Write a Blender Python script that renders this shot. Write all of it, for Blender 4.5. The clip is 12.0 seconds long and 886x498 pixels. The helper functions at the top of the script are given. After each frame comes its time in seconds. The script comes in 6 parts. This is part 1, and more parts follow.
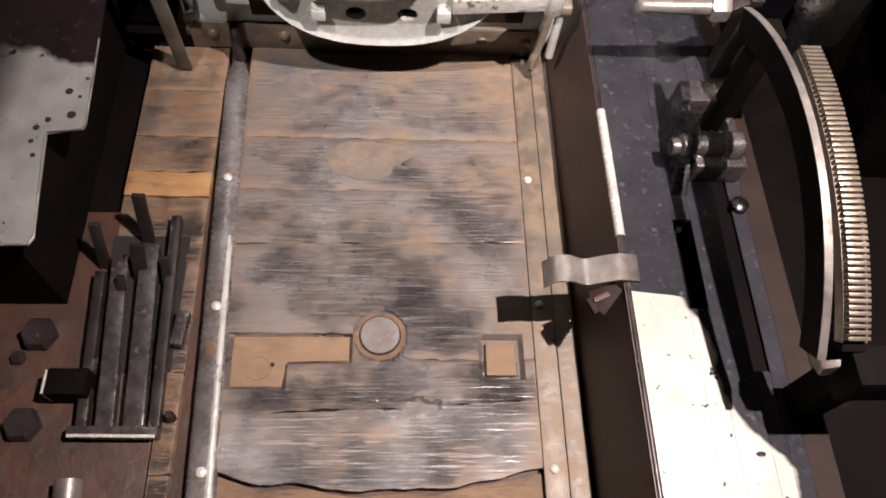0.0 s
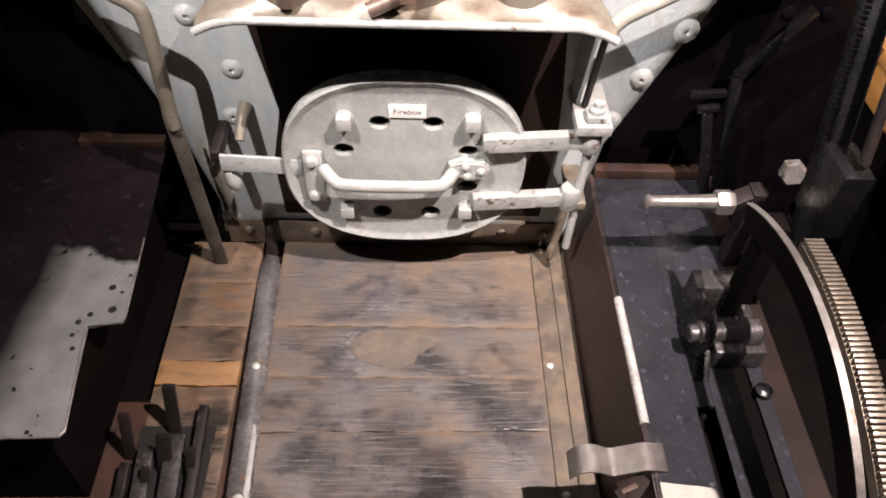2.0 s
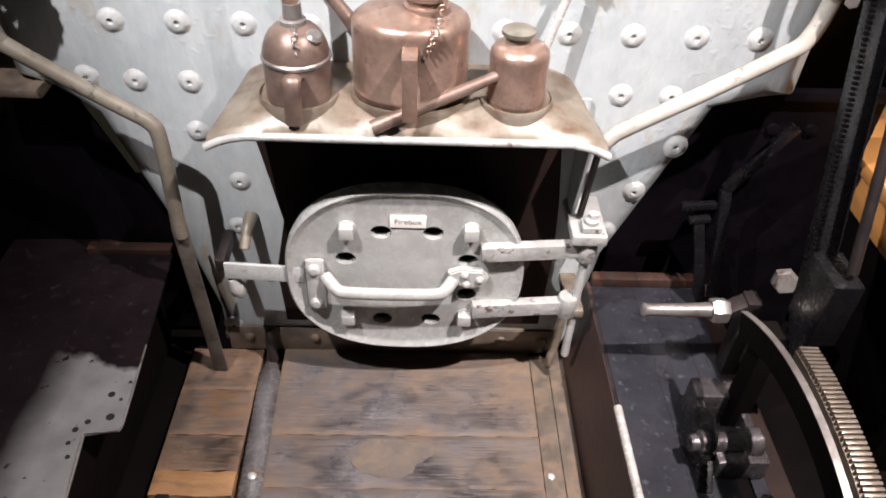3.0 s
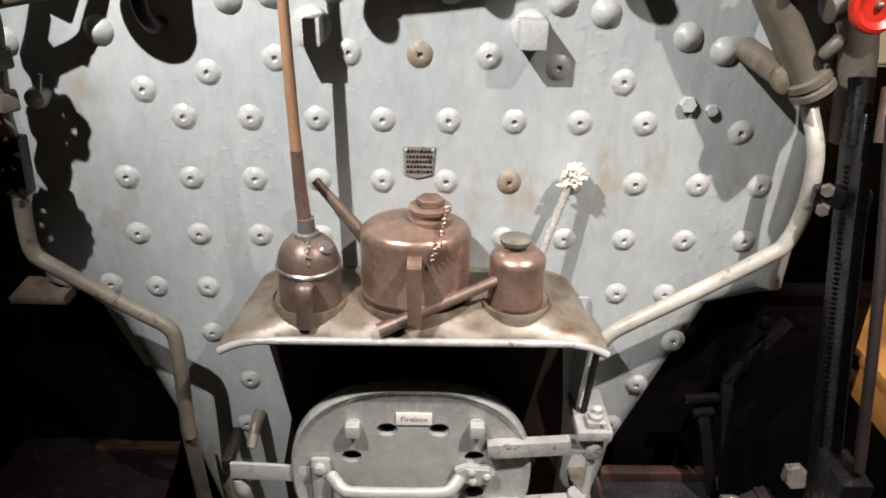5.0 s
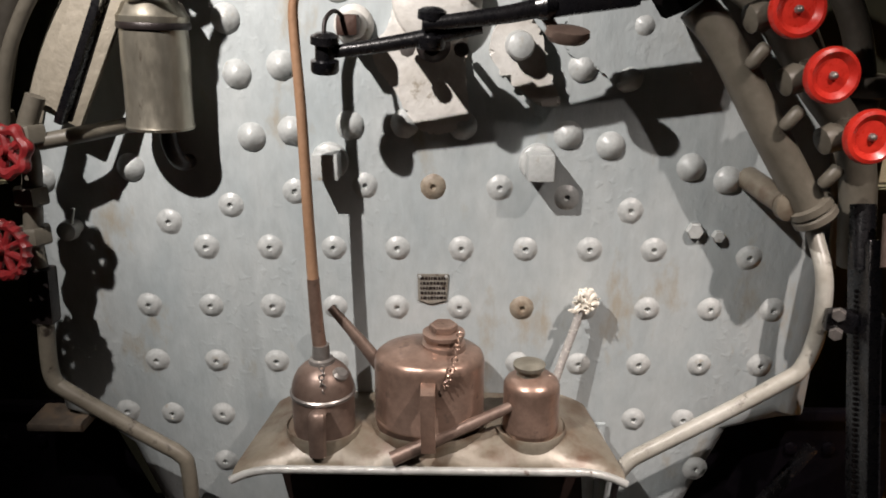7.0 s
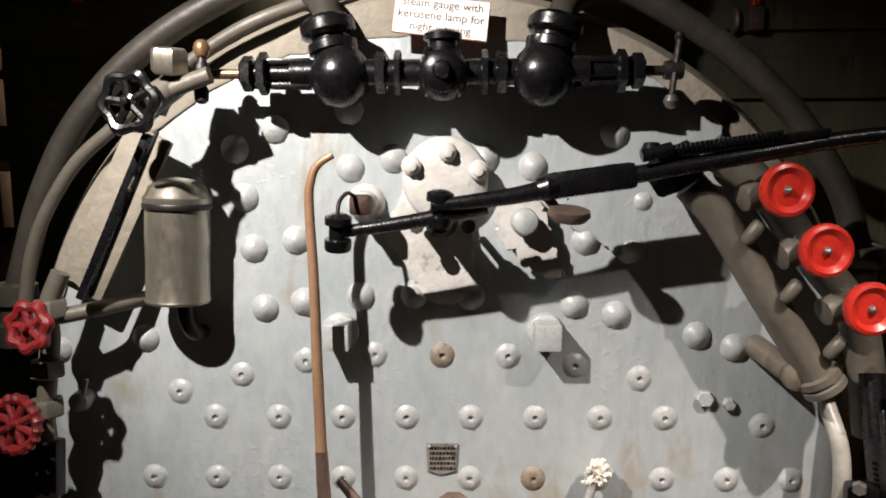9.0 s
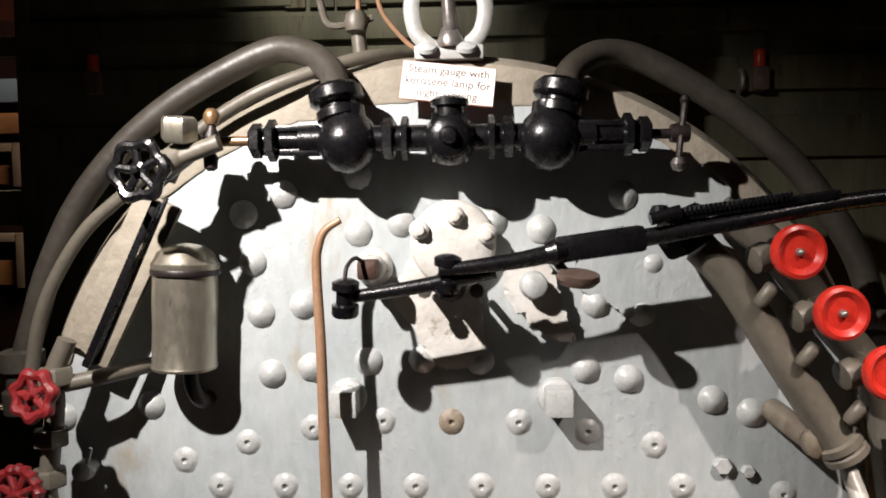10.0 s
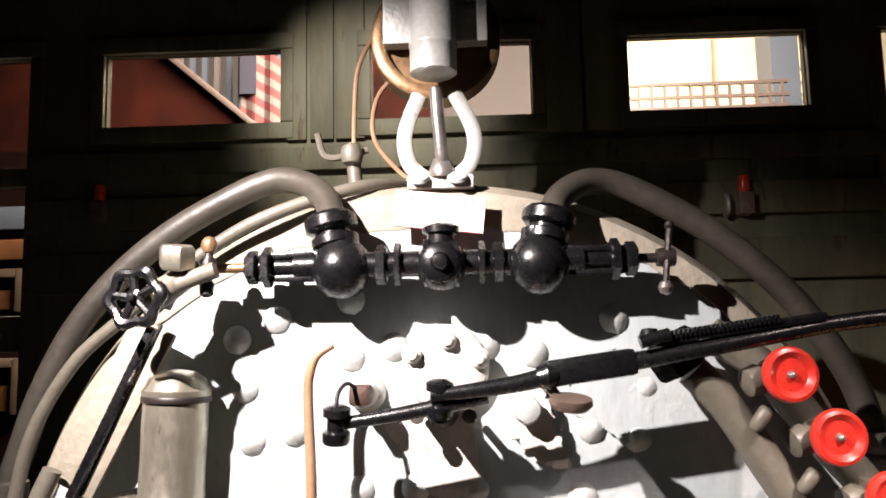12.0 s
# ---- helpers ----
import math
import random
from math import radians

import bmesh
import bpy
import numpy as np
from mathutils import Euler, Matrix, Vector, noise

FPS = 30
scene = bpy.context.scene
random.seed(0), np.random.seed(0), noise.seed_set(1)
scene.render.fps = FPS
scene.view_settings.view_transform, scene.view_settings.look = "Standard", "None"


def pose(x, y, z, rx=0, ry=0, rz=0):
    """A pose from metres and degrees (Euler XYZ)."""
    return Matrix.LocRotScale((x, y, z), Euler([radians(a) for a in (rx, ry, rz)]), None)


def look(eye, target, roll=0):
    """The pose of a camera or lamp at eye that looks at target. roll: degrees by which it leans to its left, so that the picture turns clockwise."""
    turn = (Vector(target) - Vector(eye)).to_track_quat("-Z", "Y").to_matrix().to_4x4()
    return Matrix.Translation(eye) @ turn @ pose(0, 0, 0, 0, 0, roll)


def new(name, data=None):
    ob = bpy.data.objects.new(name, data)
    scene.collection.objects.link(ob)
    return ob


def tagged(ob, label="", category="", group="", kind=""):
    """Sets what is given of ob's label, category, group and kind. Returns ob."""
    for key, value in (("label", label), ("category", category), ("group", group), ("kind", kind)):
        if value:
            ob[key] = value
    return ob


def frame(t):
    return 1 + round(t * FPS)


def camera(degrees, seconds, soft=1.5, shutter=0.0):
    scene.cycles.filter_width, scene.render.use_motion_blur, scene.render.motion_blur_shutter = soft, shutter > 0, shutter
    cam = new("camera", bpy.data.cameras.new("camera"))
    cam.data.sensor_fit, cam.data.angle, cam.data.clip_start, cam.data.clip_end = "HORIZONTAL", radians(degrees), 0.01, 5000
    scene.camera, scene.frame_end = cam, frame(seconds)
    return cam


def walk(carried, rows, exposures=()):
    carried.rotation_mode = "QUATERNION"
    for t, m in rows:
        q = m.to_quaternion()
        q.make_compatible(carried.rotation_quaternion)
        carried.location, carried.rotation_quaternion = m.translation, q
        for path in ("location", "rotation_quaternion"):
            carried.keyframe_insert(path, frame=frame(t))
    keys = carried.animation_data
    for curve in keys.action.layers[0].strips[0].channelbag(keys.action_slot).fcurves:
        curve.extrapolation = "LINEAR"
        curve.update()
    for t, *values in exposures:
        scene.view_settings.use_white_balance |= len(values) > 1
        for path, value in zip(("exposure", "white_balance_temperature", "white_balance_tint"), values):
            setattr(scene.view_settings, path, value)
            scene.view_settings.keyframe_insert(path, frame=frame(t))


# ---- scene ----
cam = camera(61.1, 12.0, soft=1.8)
PATH = [
    (0, (0.013, -1.103, 1.195), (0.159, -0.164, -0.565), 8.4),
    (0.5, (0.011, -1.102, 1.2), (0.141, -0.055, -0.499), 6.4),
    (1, (0.016, -1.1, 1.207), (0.121, 0.014, -0.451), 4.7),
    (1.5, (0.018, -1.103, 1.217), (0.104, 0.102, -0.377), 3.9),
    (2, (0.016, -1.107, 1.231), (0.088, 0.22, -0.263), 3.1),
    (2.5, (0.016, -1.114, 1.242), (0.076, 0.323, -0.149), 2.7),
    (3, (0.017, -1.121, 1.247), (0.083, 0.405, -0.045), 2.8),
    (3.5, (0.016, -1.126, 1.26), (0.089, 0.476, 0.065), 2.5),
    (5.5, (0.025, -1.141, 1.308), (0.046, 0.677, 0.474), 0.9),
    (6, (0.027, -1.139, 1.311), (0.039, 0.701, 0.527), 0.7),
    (6.5, (0.033, -1.145, 1.315), (0.024, 0.73, 0.617), 0.5),
    (7, (0.034, -1.153, 1.32), (0.01, 0.751, 0.709), 0.2),
    (9, (0.037, -1.164, 1.366), (-0.016, 0.82, 1.123), -0.3),
    (9.5, (0.038, -1.161, 1.373), (-0.034, 0.831, 1.208), -0.4),
    (10, (0.042, -1.155, 1.378), (-0.041, 0.841, 1.282), -0.8),
    (10.5, (0.042, -1.153, 1.379), (-0.035, 0.846, 1.373), -0.7),
    (11, (0.048, -1.156, 1.38), (-0.021, 0.842, 1.449), -1.1),
    (11.5, (0.052, -1.161, 1.38), (-0.021, 0.832, 1.523), -1.0),
    (12, (0.056, -1.168, 1.382), (-0.024, 0.817, 1.608), -1.2),
]
# seconds, stops, kelvin, tint
EXPOSURES = [(0.0, 1.2, 6680, 17), (1.0, 1.16, 6750, 18), (2.0, 1.06, 6550, 17), (3.0, 0.93, 6250, 16), (3.5, 0.86, 6200, 14), (5.5, 0.08, 6500, 11), (6.5, -0.17, 6550, 12),
             (7.0, -0.27, 6550, 12), (9.0, -0.12, 6600, 12), (9.5, -0.04, 6600, 13), (10.0, 0.13, 6600, 13), (10.5, 0.42, 6650, 14), (11.0, 0.74, 6700, 16), (12.0, 1.1, 6700, 18)]
walk(cam, [(t, look(eye, target, roll)) for t, eye, target, roll in PATH], EXPOSURES)

# ---- light: two hard spots under the cab roof, an added wall spot, dim hall around ----
def spot(name, eye, target, watts, degrees, colour, radius, blend=0.35):
    lamp = bpy.data.lights.new(name, "SPOT")
    lamp.energy, lamp.spot_size, lamp.spot_blend = watts, radians(degrees), blend
    lamp.color, lamp.shadow_soft_size = colour, radius
    ob = new(name, lamp)
    ob.matrix_world = look(eye, target)
    return ob


spot("spot_left", (-0.60, -0.85, 2.05), (-0.11, 0.0, 1.22), 164, 71, (1.0, 0.94, 0.89), 0.010, 1.0)
spot("spot_right", (0.74, -0.80, 2.05), (0.38, -0.62, 0.16), 212, 80, (1.0, 0.885, 0.815), 0.012, 1.0)
# Unseen spot added to brighten the front wall beside the gauge.
spot("cab_lamp", (-0.22, -0.25, 2.35), (-0.19, 0.62, 1.95), 72, 41, (1.0, 0.95, 0.85), 0.03, 1.0)
hall = bpy.data.lights.new("hall_light", "AREA")
hall.energy, hall.size, hall.color = 1550, 3.0, (1.0, 0.86, 0.68)
new("hall_light", hall).matrix_world = look((0.3, 3.2, 5.0), (0.3, 6.0, 1.5))
world = bpy.data.worlds.new("hall")
scene.world = world
world.use_nodes = True
world.node_tree.nodes["Background"].inputs[0].default_value = (0.9, 0.75, 0.6, 1)
world.node_tree.nodes["Background"].inputs[1].default_value = 0.0008


# ---- materials ----
def mat(name, base, other, scale=12.0, rough=0.5, metal=0.0, bump=0.15, grain=90.0, stretch=(1, 1, 1), wear=None, amount=0.5,
        wear_scale=25.0, rough2=None, vary=0.0, coat=0.0, depth=0.002, spec=0.5, soft=0.04):
    """Two colours mixed by broad noise, a third worn in as patches, grain and relief; all at world scale."""
    m = bpy.data.materials.new(name)
    m.use_nodes = True
    nt = m.node_tree
    n, l = nt.nodes, nt.links
    bsdf = n["Principled BSDF"]
    geo = n.new("ShaderNodeNewGeometry")
    mp = n.new("ShaderNodeMapping")
    mp.inputs["Scale"].default_value = stretch
    l.new(geo.outputs["Position"], mp.inputs["Vector"])

    def noise_tex(s, detail=6.0, r=0.6):
        t = n.new("ShaderNodeTexNoise")
        t.inputs["Scale"].default_value, t.inputs["Detail"].default_value, t.inputs["Roughness"].default_value = s, detail, r
        l.new(mp.outputs[0], t.inputs["Vector"])
        return t.outputs["Fac"]

    def ramp(fac, a, b):
        r = n.new("ShaderNodeMapRange")
        r.inputs["From Min"].default_value, r.inputs["From Max"].default_value = a, b
        l.new(fac, r.inputs["Value"])
        return r.outputs[0]

    def mix(fac, a, b):
        x = n.new("ShaderNodeMix")
        x.data_type = "RGBA"
        l.new(fac, x.inputs[0])
        for k, v in ((6, a), (7, b)):
            if isinstance(v, tuple):
                x.inputs[k].default_value = (*v, 1)
            else:
                l.new(v, x.inputs[k])
        return x.outputs[2]

    broad = ramp(noise_tex(scale), 0.35, 0.65)
    fine = noise_tex(grain, 4.0)
    col = mix(broad, base, other)
    tone = n.new("ShaderNodeMix")
    tone.data_type, tone.blend_type = "RGBA", "MULTIPLY"
    tone.inputs[0].default_value = 0.35
    l.new(col, tone.inputs[6])
    l.new(fine, tone.inputs[7])
    gain = n.new("ShaderNodeMix")
    gain.data_type, gain.blend_type = "RGBA", "MULTIPLY"
    gain.inputs[0].default_value = 1.0
    gain.inputs[7].default_value = (1.2, 1.2, 1.2, 1)
    l.new(tone.outputs[2], gain.inputs[6])
    col = gain.outputs[2]
    ro = ramp(fine, 0.0, 1.0)
    rr = n.new("ShaderNodeMapRange")
    rr.inputs["To Min"].default_value, rr.inputs["To Max"].default_value = max(rough - 0.12, 0.03), min(rough + 0.12, 1)
    l.new(ro, rr.inputs["Value"])
    rough_out = rr.outputs[0]
    if wear:
        patch = ramp(noise_tex(wear_scale, 8.0, 0.65), 1.0 - amount - soft * 0.75, 1.0 - amount + soft * 1.25)
        col = mix(patch, col, wear)
        if rough2 is not None:
            q = n.new("ShaderNodeMix")
            l.new(patch, q.inputs[0])
            l.new(rough_out, q.inputs[2])
            q.inputs[3].default_value = rough2
            rough_out = q.outputs[0]
    if vary:
        info = n.new("ShaderNodeObjectInfo")
        hv = n.new("ShaderNodeHueSaturation")
        v = n.new("ShaderNodeMapRange")
        v.inputs["To Min"].default_value, v.inputs["To Max"].default_value = 1 - vary, 1 + vary
        l.new(info.outputs["Random"], v.inputs["Value"])
        l.new(v.outputs[0], hv.inputs["Value"])
        l.new(col, hv.inputs["Color"])
        col = hv.outputs[0]
    l.new(col, bsdf.inputs["Base Color"])
    l.new(rough_out, bsdf.inputs["Roughness"])
    bsdf.inputs["Metallic"].default_value = metal
    bsdf.inputs["Coat Weight"].default_value = coat
    bsdf.inputs["Specular IOR Level"].default_value = spec
    if bump:
        b = n.new("ShaderNodeBump")
        b.inputs["Strength"].default_value, b.inputs["Distance"].default_value = bump, depth
        add = n.new("ShaderNodeMath")
        l.new(fine, add.inputs[0])
        l.new(broad, add.inputs[1])
        l.new(add.outputs[0], b.inputs["Height"])
        l.new(b.outputs[0], bsdf.inputs["Normal"])
    return m


def plain(name, colour, rough=0.6):
    m = bpy.data.materials.new(name)
    m.use_nodes = True
    b = m.node_tree.nodes["Principled BSDF"]
    b.inputs["Base Color"].default_value, b.inputs["Roughness"].default_value = (*colour, 1), rough
    return m


PAINT = mat("boiler_paint", (0.42, 0.45, 0.45), (0.345, 0.385, 0.395), 8, 0.33, 0, 0.30, 55, stretch=(1, 1, 0.45), wear=(0.33, 0.31, 0.26), amount=0.39, wear_scale=7, depth=0.004)


def add_blisters(m, amount, scale=120.0, patch=6.0):
    """Small paint blisters and drips in scattered patches."""
    nt = m.node_tree
    n, l = nt.nodes, nt.links
    bsdf = n["Principled BSDF"]
    old = bsdf.inputs["Normal"].links[0].from_socket
    geo = n.new("ShaderNodeNewGeometry")

    def band(sc, a, b, detail):
        t = n.new("ShaderNodeTexNoise")
        t.inputs["Scale"].default_value, t.inputs["Detail"].default_value = sc, detail
        l.new(geo.outputs["Position"], t.inputs["Vector"])
        r = n.new("ShaderNodeMapRange")
        r.interpolation_type = "SMOOTHSTEP"
        r.inputs["From Min"].default_value, r.inputs["From Max"].default_value = a, b
        l.new(t.outputs["Fac"], r.inputs["Value"])
        return r.outputs[0]

    k = n.new("ShaderNodeMath")
    k.operation = "MULTIPLY"
    l.new(band(scale, 0.54, 0.70, 1.0), k.inputs[0])
    l.new(band(patch, 0.46, 0.58, 3.0), k.inputs[1])
    b = n.new("ShaderNodeBump")
    b.inputs["Strength"].default_value, b.inputs["Distance"].default_value = amount, 0.003
    l.new(k.outputs[0], b.inputs["Height"])
    l.new(old, b.inputs["Normal"])
    l.new(b.outputs[0], bsdf.inputs["Normal"])


add_blisters(PAINT, 0.16, 75.0, 5.0)
BOLT = mat("bolt_paint", (0.45, 0.465, 0.455), (0.37, 0.39, 0.385), 30, 0.34, 0, 0.25, 160, wear=(0.30, 0.25, 0.18), amount=0.33, wear_scale=60, soft=0.08)
SILVER = mat("silver_paint", (0.52, 0.53, 0.51), (0.42, 0.43, 0.41), 14, 0.35, 0.2, 0.25, 120, wear=(0.33, 0.27, 0.20), amount=0.34, wear_scale=22)
LEGPAINT = mat("scuffed_grey_paint", (0.105, 0.092, 0.078), (0.058, 0.048, 0.04), 14, 0.45, 0, 0.2, 90, wear=(0.03, 0.025, 0.022), amount=0.4, wear_scale=24)
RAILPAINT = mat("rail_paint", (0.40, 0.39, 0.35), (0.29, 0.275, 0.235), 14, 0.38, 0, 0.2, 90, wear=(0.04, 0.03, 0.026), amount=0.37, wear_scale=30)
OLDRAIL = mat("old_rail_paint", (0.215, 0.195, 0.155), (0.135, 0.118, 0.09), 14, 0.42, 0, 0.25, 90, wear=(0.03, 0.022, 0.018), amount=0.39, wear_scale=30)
CREAM = mat("pipe_paint", (0.125, 0.113, 0.09), (0.09, 0.08, 0.062), 10, 0.45, 0, 0.3, 90, wear=(0.05, 0.04, 0.035), amount=0.31, wear_scale=40)
# Pipe paint darkened to hold the shade outside the left spot's beam.
SHADEDPIPE = mat("shaded_pipe_paint", (0.052, 0.046, 0.037), (0.030, 0.026, 0.021), 10, 0.45, 0, 0.3, 90, wear=(0.035, 0.028, 0.025), amount=0.34, wear_scale=40, soft=0.08)
LAGGING = mat("lagging_plaster", (0.30, 0.27, 0.215), (0.22, 0.195, 0.15), 9, 0.7, 0, 0.35, 45, wear=(0.28, 0.25, 0.2), amount=0.33, depth=0.006)
BLACK = mat("black_enamel", (0.0035, 0.0035, 0.0045), (0.0065, 0.006, 0.0065), 25, 0.28, 0, 0.15, 120, wear=(0.02, 0.016, 0.015), amount=0.33, wear_scale=60, spec=0.5)
IRON = mat("dark_iron", (0.017, 0.014, 0.0145), (0.032, 0.024, 0.022), 18, 0.45, 0.4, 0.3, 120, wear=(0.12, 0.075, 0.05), amount=0.33)
# Near-black base colour; holds the deep shade of recesses and unlit sides.
NEARBLACK = mat("near_black_iron", (0.002, 0.0016, 0.0017), (0.004, 0.0027, 0.0025), 10, 0.75, 0, 0.4, 80, spec=0.06)
STEEL = mat("worn_steel", (0.36, 0.34, 0.32), (0.17, 0.15, 0.14), 14, 0.34, 0.7, 0.08, 150, wear=(0.16, 0.09, 0.055), amount=0.36, wear_scale=18)
# Rust colour, lowered further to stand for half-shade on the left floor.
RUST = mat("rusty_iron", (0.056, 0.023, 0.013), (0.025, 0.0125, 0.009), 14, 0.6, 0.1, 0.6, 70, wear=(0.04, 0.03, 0.028), amount=0.4, wear_scale=16)
TEETH = mat("toothed_steel", (0.25, 0.215, 0.175), (0.175, 0.148, 0.118), 40, 0.35, 0.7, 0.2, 150)
COPPER = mat("aged_copper", (0.37, 0.252, 0.198), (0.24, 0.162, 0.126), 22, 0.34, 0.65, 0.1, 140, wear=(0.20, 0.14, 0.11), amount=0.4, wear_scale=30, rough2=0.5)
DULLCOPPER = mat("dull_copper", (0.215, 0.155, 0.125), (0.135, 0.095, 0.078), 26, 0.42, 0.5, 0.1, 140, wear=(0.13, 0.09, 0.075), amount=0.4)
TANROD = mat("tan_rod", (0.36, 0.215, 0.13), (0.29, 0.165, 0.095), 20, 0.45, 0.2, 0.15, 120)
BRASS = mat("brass", (0.34, 0.21, 0.11), (0.22, 0.13, 0.07), 40, 0.36, 0.7, 0.15, 150)
RED = mat("red_paint", (0.52, 0.028, 0.016), (0.42, 0.02, 0.014), 30, 0.3, 0, 0.1, 150, coat=0.3)
OLDRED = mat("chipped_red_paint", (0.24, 0.018, 0.02), (0.16, 0.012, 0.014), 40, 0.4, 0, 0.3, 150, wear=(0.09, 0.05, 0.045), amount=0.41, wear_scale=60)
SHELF = mat("shelf_paint", (0.215, 0.192, 0.152), (0.145, 0.122, 0.09), 11, 0.40, 0.15, 0.3, 80, wear=(0.105, 0.066, 0.042), amount=0.46, wear_scale=16, soft=0.10)
WOOD = mat("floor_wood", (0.078, 0.073, 0.077), (0.128, 0.119, 0.117), 9, 0.27, 0, 0.35, 90, stretch=(0.45, 1.2, 1), vary=0.14, depth=0.002)


def add_dirt(m, colour):
    """Dry brown dirt, thick along the joints of each plank and in patches across it."""
    nt = m.node_tree
    n, l = nt.nodes, nt.links
    bsdf = n["Principled BSDF"]
    old, old_r = bsdf.inputs["Base Color"].links[0].from_socket, bsdf.inputs["Roughness"].links[0].from_socket
    tc, sep, geo = n.new("ShaderNodeTexCoord"), n.new("ShaderNodeSeparateXYZ"), n.new("ShaderNodeNewGeometry")
    l.new(tc.outputs["Generated"], sep.inputs[0])

    def calc(op, a, b, c=None):
        k = n.new("ShaderNodeMath")
        k.operation = op
        for i, v in enumerate((a, b, c)):
            if v is None:
                continue
            if isinstance(v, (int, float)):
                k.inputs[i].default_value = v
            else:
                l.new(v, k.inputs[i])
        return k.outputs[0]

    edge = calc("ABSOLUTE", calc("MULTIPLY_ADD", sep.outputs["Y"], 2.0, -1.0), 0)
    ends = calc("ABSOLUTE", calc("MULTIPLY_ADD", sep.outputs["X"], 2.0, -1.0), 0)
    mp = n.new("ShaderNodeMapping")
    mp.inputs["Scale"].default_value = (0.8, 1.05, 1)
    l.new(geo.outputs["Position"], mp.inputs["Vector"])
    t1, t2 = n.new("ShaderNodeTexNoise"), n.new("ShaderNodeTexNoise")
    for t, sc in ((t1, 8.0), (t2, 60.0)):
        t.inputs["Scale"].default_value, t.inputs["Detail"].default_value, t.inputs["Roughness"].default_value = sc, 7, 0.62
        l.new(mp.outputs[0], t.inputs["Vector"])
    v = calc("MULTIPLY_ADD", calc("POWER", edge, 12.0), 0.30, t1.outputs["Fac"])
    v = calc("MULTIPLY_ADD", calc("POWER", ends, 8.0), 0.18, v)
    v = calc("MULTIPLY_ADD", t2.outputs["Fac"], 0.34, v)
    where = n.new("ShaderNodeSeparateXYZ")
    l.new(geo.outputs["Position"], where.inputs[0])
    front = n.new("ShaderNodeMapRange")
    front.inputs["From Min"].default_value, front.inputs["From Max"].default_value = -0.36, -0.02
    front.inputs["To Max"].default_value = 0.12
    l.new(where.outputs["Y"], front.inputs["Value"])
    v = calc("ADD", v, front.outputs[0])
    r = n.new("ShaderNodeMapRange")
    r.inputs["From Min"].default_value, r.inputs["From Max"].default_value = 0.63, 0.94
    l.new(v, r.inputs["Value"])
    x = n.new("ShaderNodeMix")
    x.data_type = "RGBA"
    l.new(r.outputs[0], x.inputs[0])
    l.new(old, x.inputs[6])
    tone = n.new("ShaderNodeMix")
    tone.data_type = "RGBA"
    l.new(t2.outputs["Fac"], tone.inputs[0])
    tone.inputs[6].default_value = (*[c * 0.6 for c in colour], 1)
    tone.inputs[7].default_value = (*[c * 1.35 for c in colour], 1)
    l.new(tone.outputs[2], x.inputs[7])
    l.new(x.outputs[2], bsdf.inputs["Base Color"])
    q = n.new("ShaderNodeMix")
    l.new(r.outputs[0], q.inputs[0])
    l.new(old_r, q.inputs[2])
    q.inputs[3].default_value = 0.8
    l.new(q.outputs[0], bsdf.inputs["Roughness"])
    fibre = n.new("ShaderNodeMapping")
    fibre.inputs["Scale"].default_value = (0.10, 2.3, 1)
    l.new(geo.outputs["Position"], fibre.inputs["Vector"])
    t3 = n.new("ShaderNodeTexNoise")
    t3.inputs["Scale"].default_value, t3.inputs["Detail"].default_value, t3.inputs["Roughness"].default_value = 130, 6, 0.7
    t3.inputs["Distortion"].default_value = 0.25
    l.new(fibre.outputs[0], t3.inputs["Vector"])
    groove = n.new("ShaderNodeMapRange")
    groove.inputs["From Min"].default_value, groove.inputs["From Max"].default_value = 0.36, 0.56
    l.new(t3.outputs["Fac"], groove.inputs["Value"])
    b = n.new("ShaderNodeBump")
    b.inputs["Distance"].default_value = 0.003
    t4 = n.new("ShaderNodeTexNoise")
    t4.inputs["Scale"].default_value, t4.inputs["Detail"].default_value = 7.0, 3.0
    l.new(geo.outputs["Position"], t4.inputs["Vector"])
    open_grain = n.new("ShaderNodeMapRange")
    open_grain.inputs["From Min"].default_value, open_grain.inputs["From Max"].default_value = 0.38, 0.62
    open_grain.inputs["To Min"].default_value = 0.35
    l.new(t4.outputs["Fac"], open_grain.inputs["Value"])
    bare = calc("MULTIPLY", calc("SUBTRACT", 1.0, calc("MULTIPLY", r.outputs[0], 0.8)), open_grain.outputs[0])
    l.new(bare, b.inputs["Strength"])
    l.new(groove.outputs[0], b.inputs["Height"])
    l.new(bsdf.inputs["Normal"].links[0].from_socket, b.inputs["Normal"])
    l.new(b.outputs[0], bsdf.inputs["Normal"])
    dark = n.new("ShaderNodeMix")
    dark.data_type, dark.blend_type = "RGBA", "MULTIPLY"
    l.new(calc("MULTIPLY_ADD", bare, 0.32, 0.04), dark.inputs[0])
    l.new(x.outputs[2], dark.inputs[6])
    l.new(groove.outputs[0], dark.inputs[7])
    l.new(dark.outputs[2], bsdf.inputs["Base Color"])


add_dirt(WOOD, (0.162, 0.116, 0.081))
SILVERWOOD = mat("bare_silvered_wood", (0.135, 0.133, 0.138), (0.225, 0.222, 0.222), 11, 0.25, 0, 0.35, 90, stretch=(0.4, 1.3, 1), depth=0.002)
add_dirt(SILVERWOOD, (0.19, 0.125, 0.08))
DARKWOOD = mat("dark_floor_wood", (0.072, 0.060, 0.052), (0.105, 0.078, 0.058), 14, 0.5, 0, 0.6, 45, stretch=(0.5, 1.3, 1), wear=(0.13, 0.072, 0.038), amount=0.45, wear_scale=14, rough2=0.75, vary=0.25, depth=0.004)
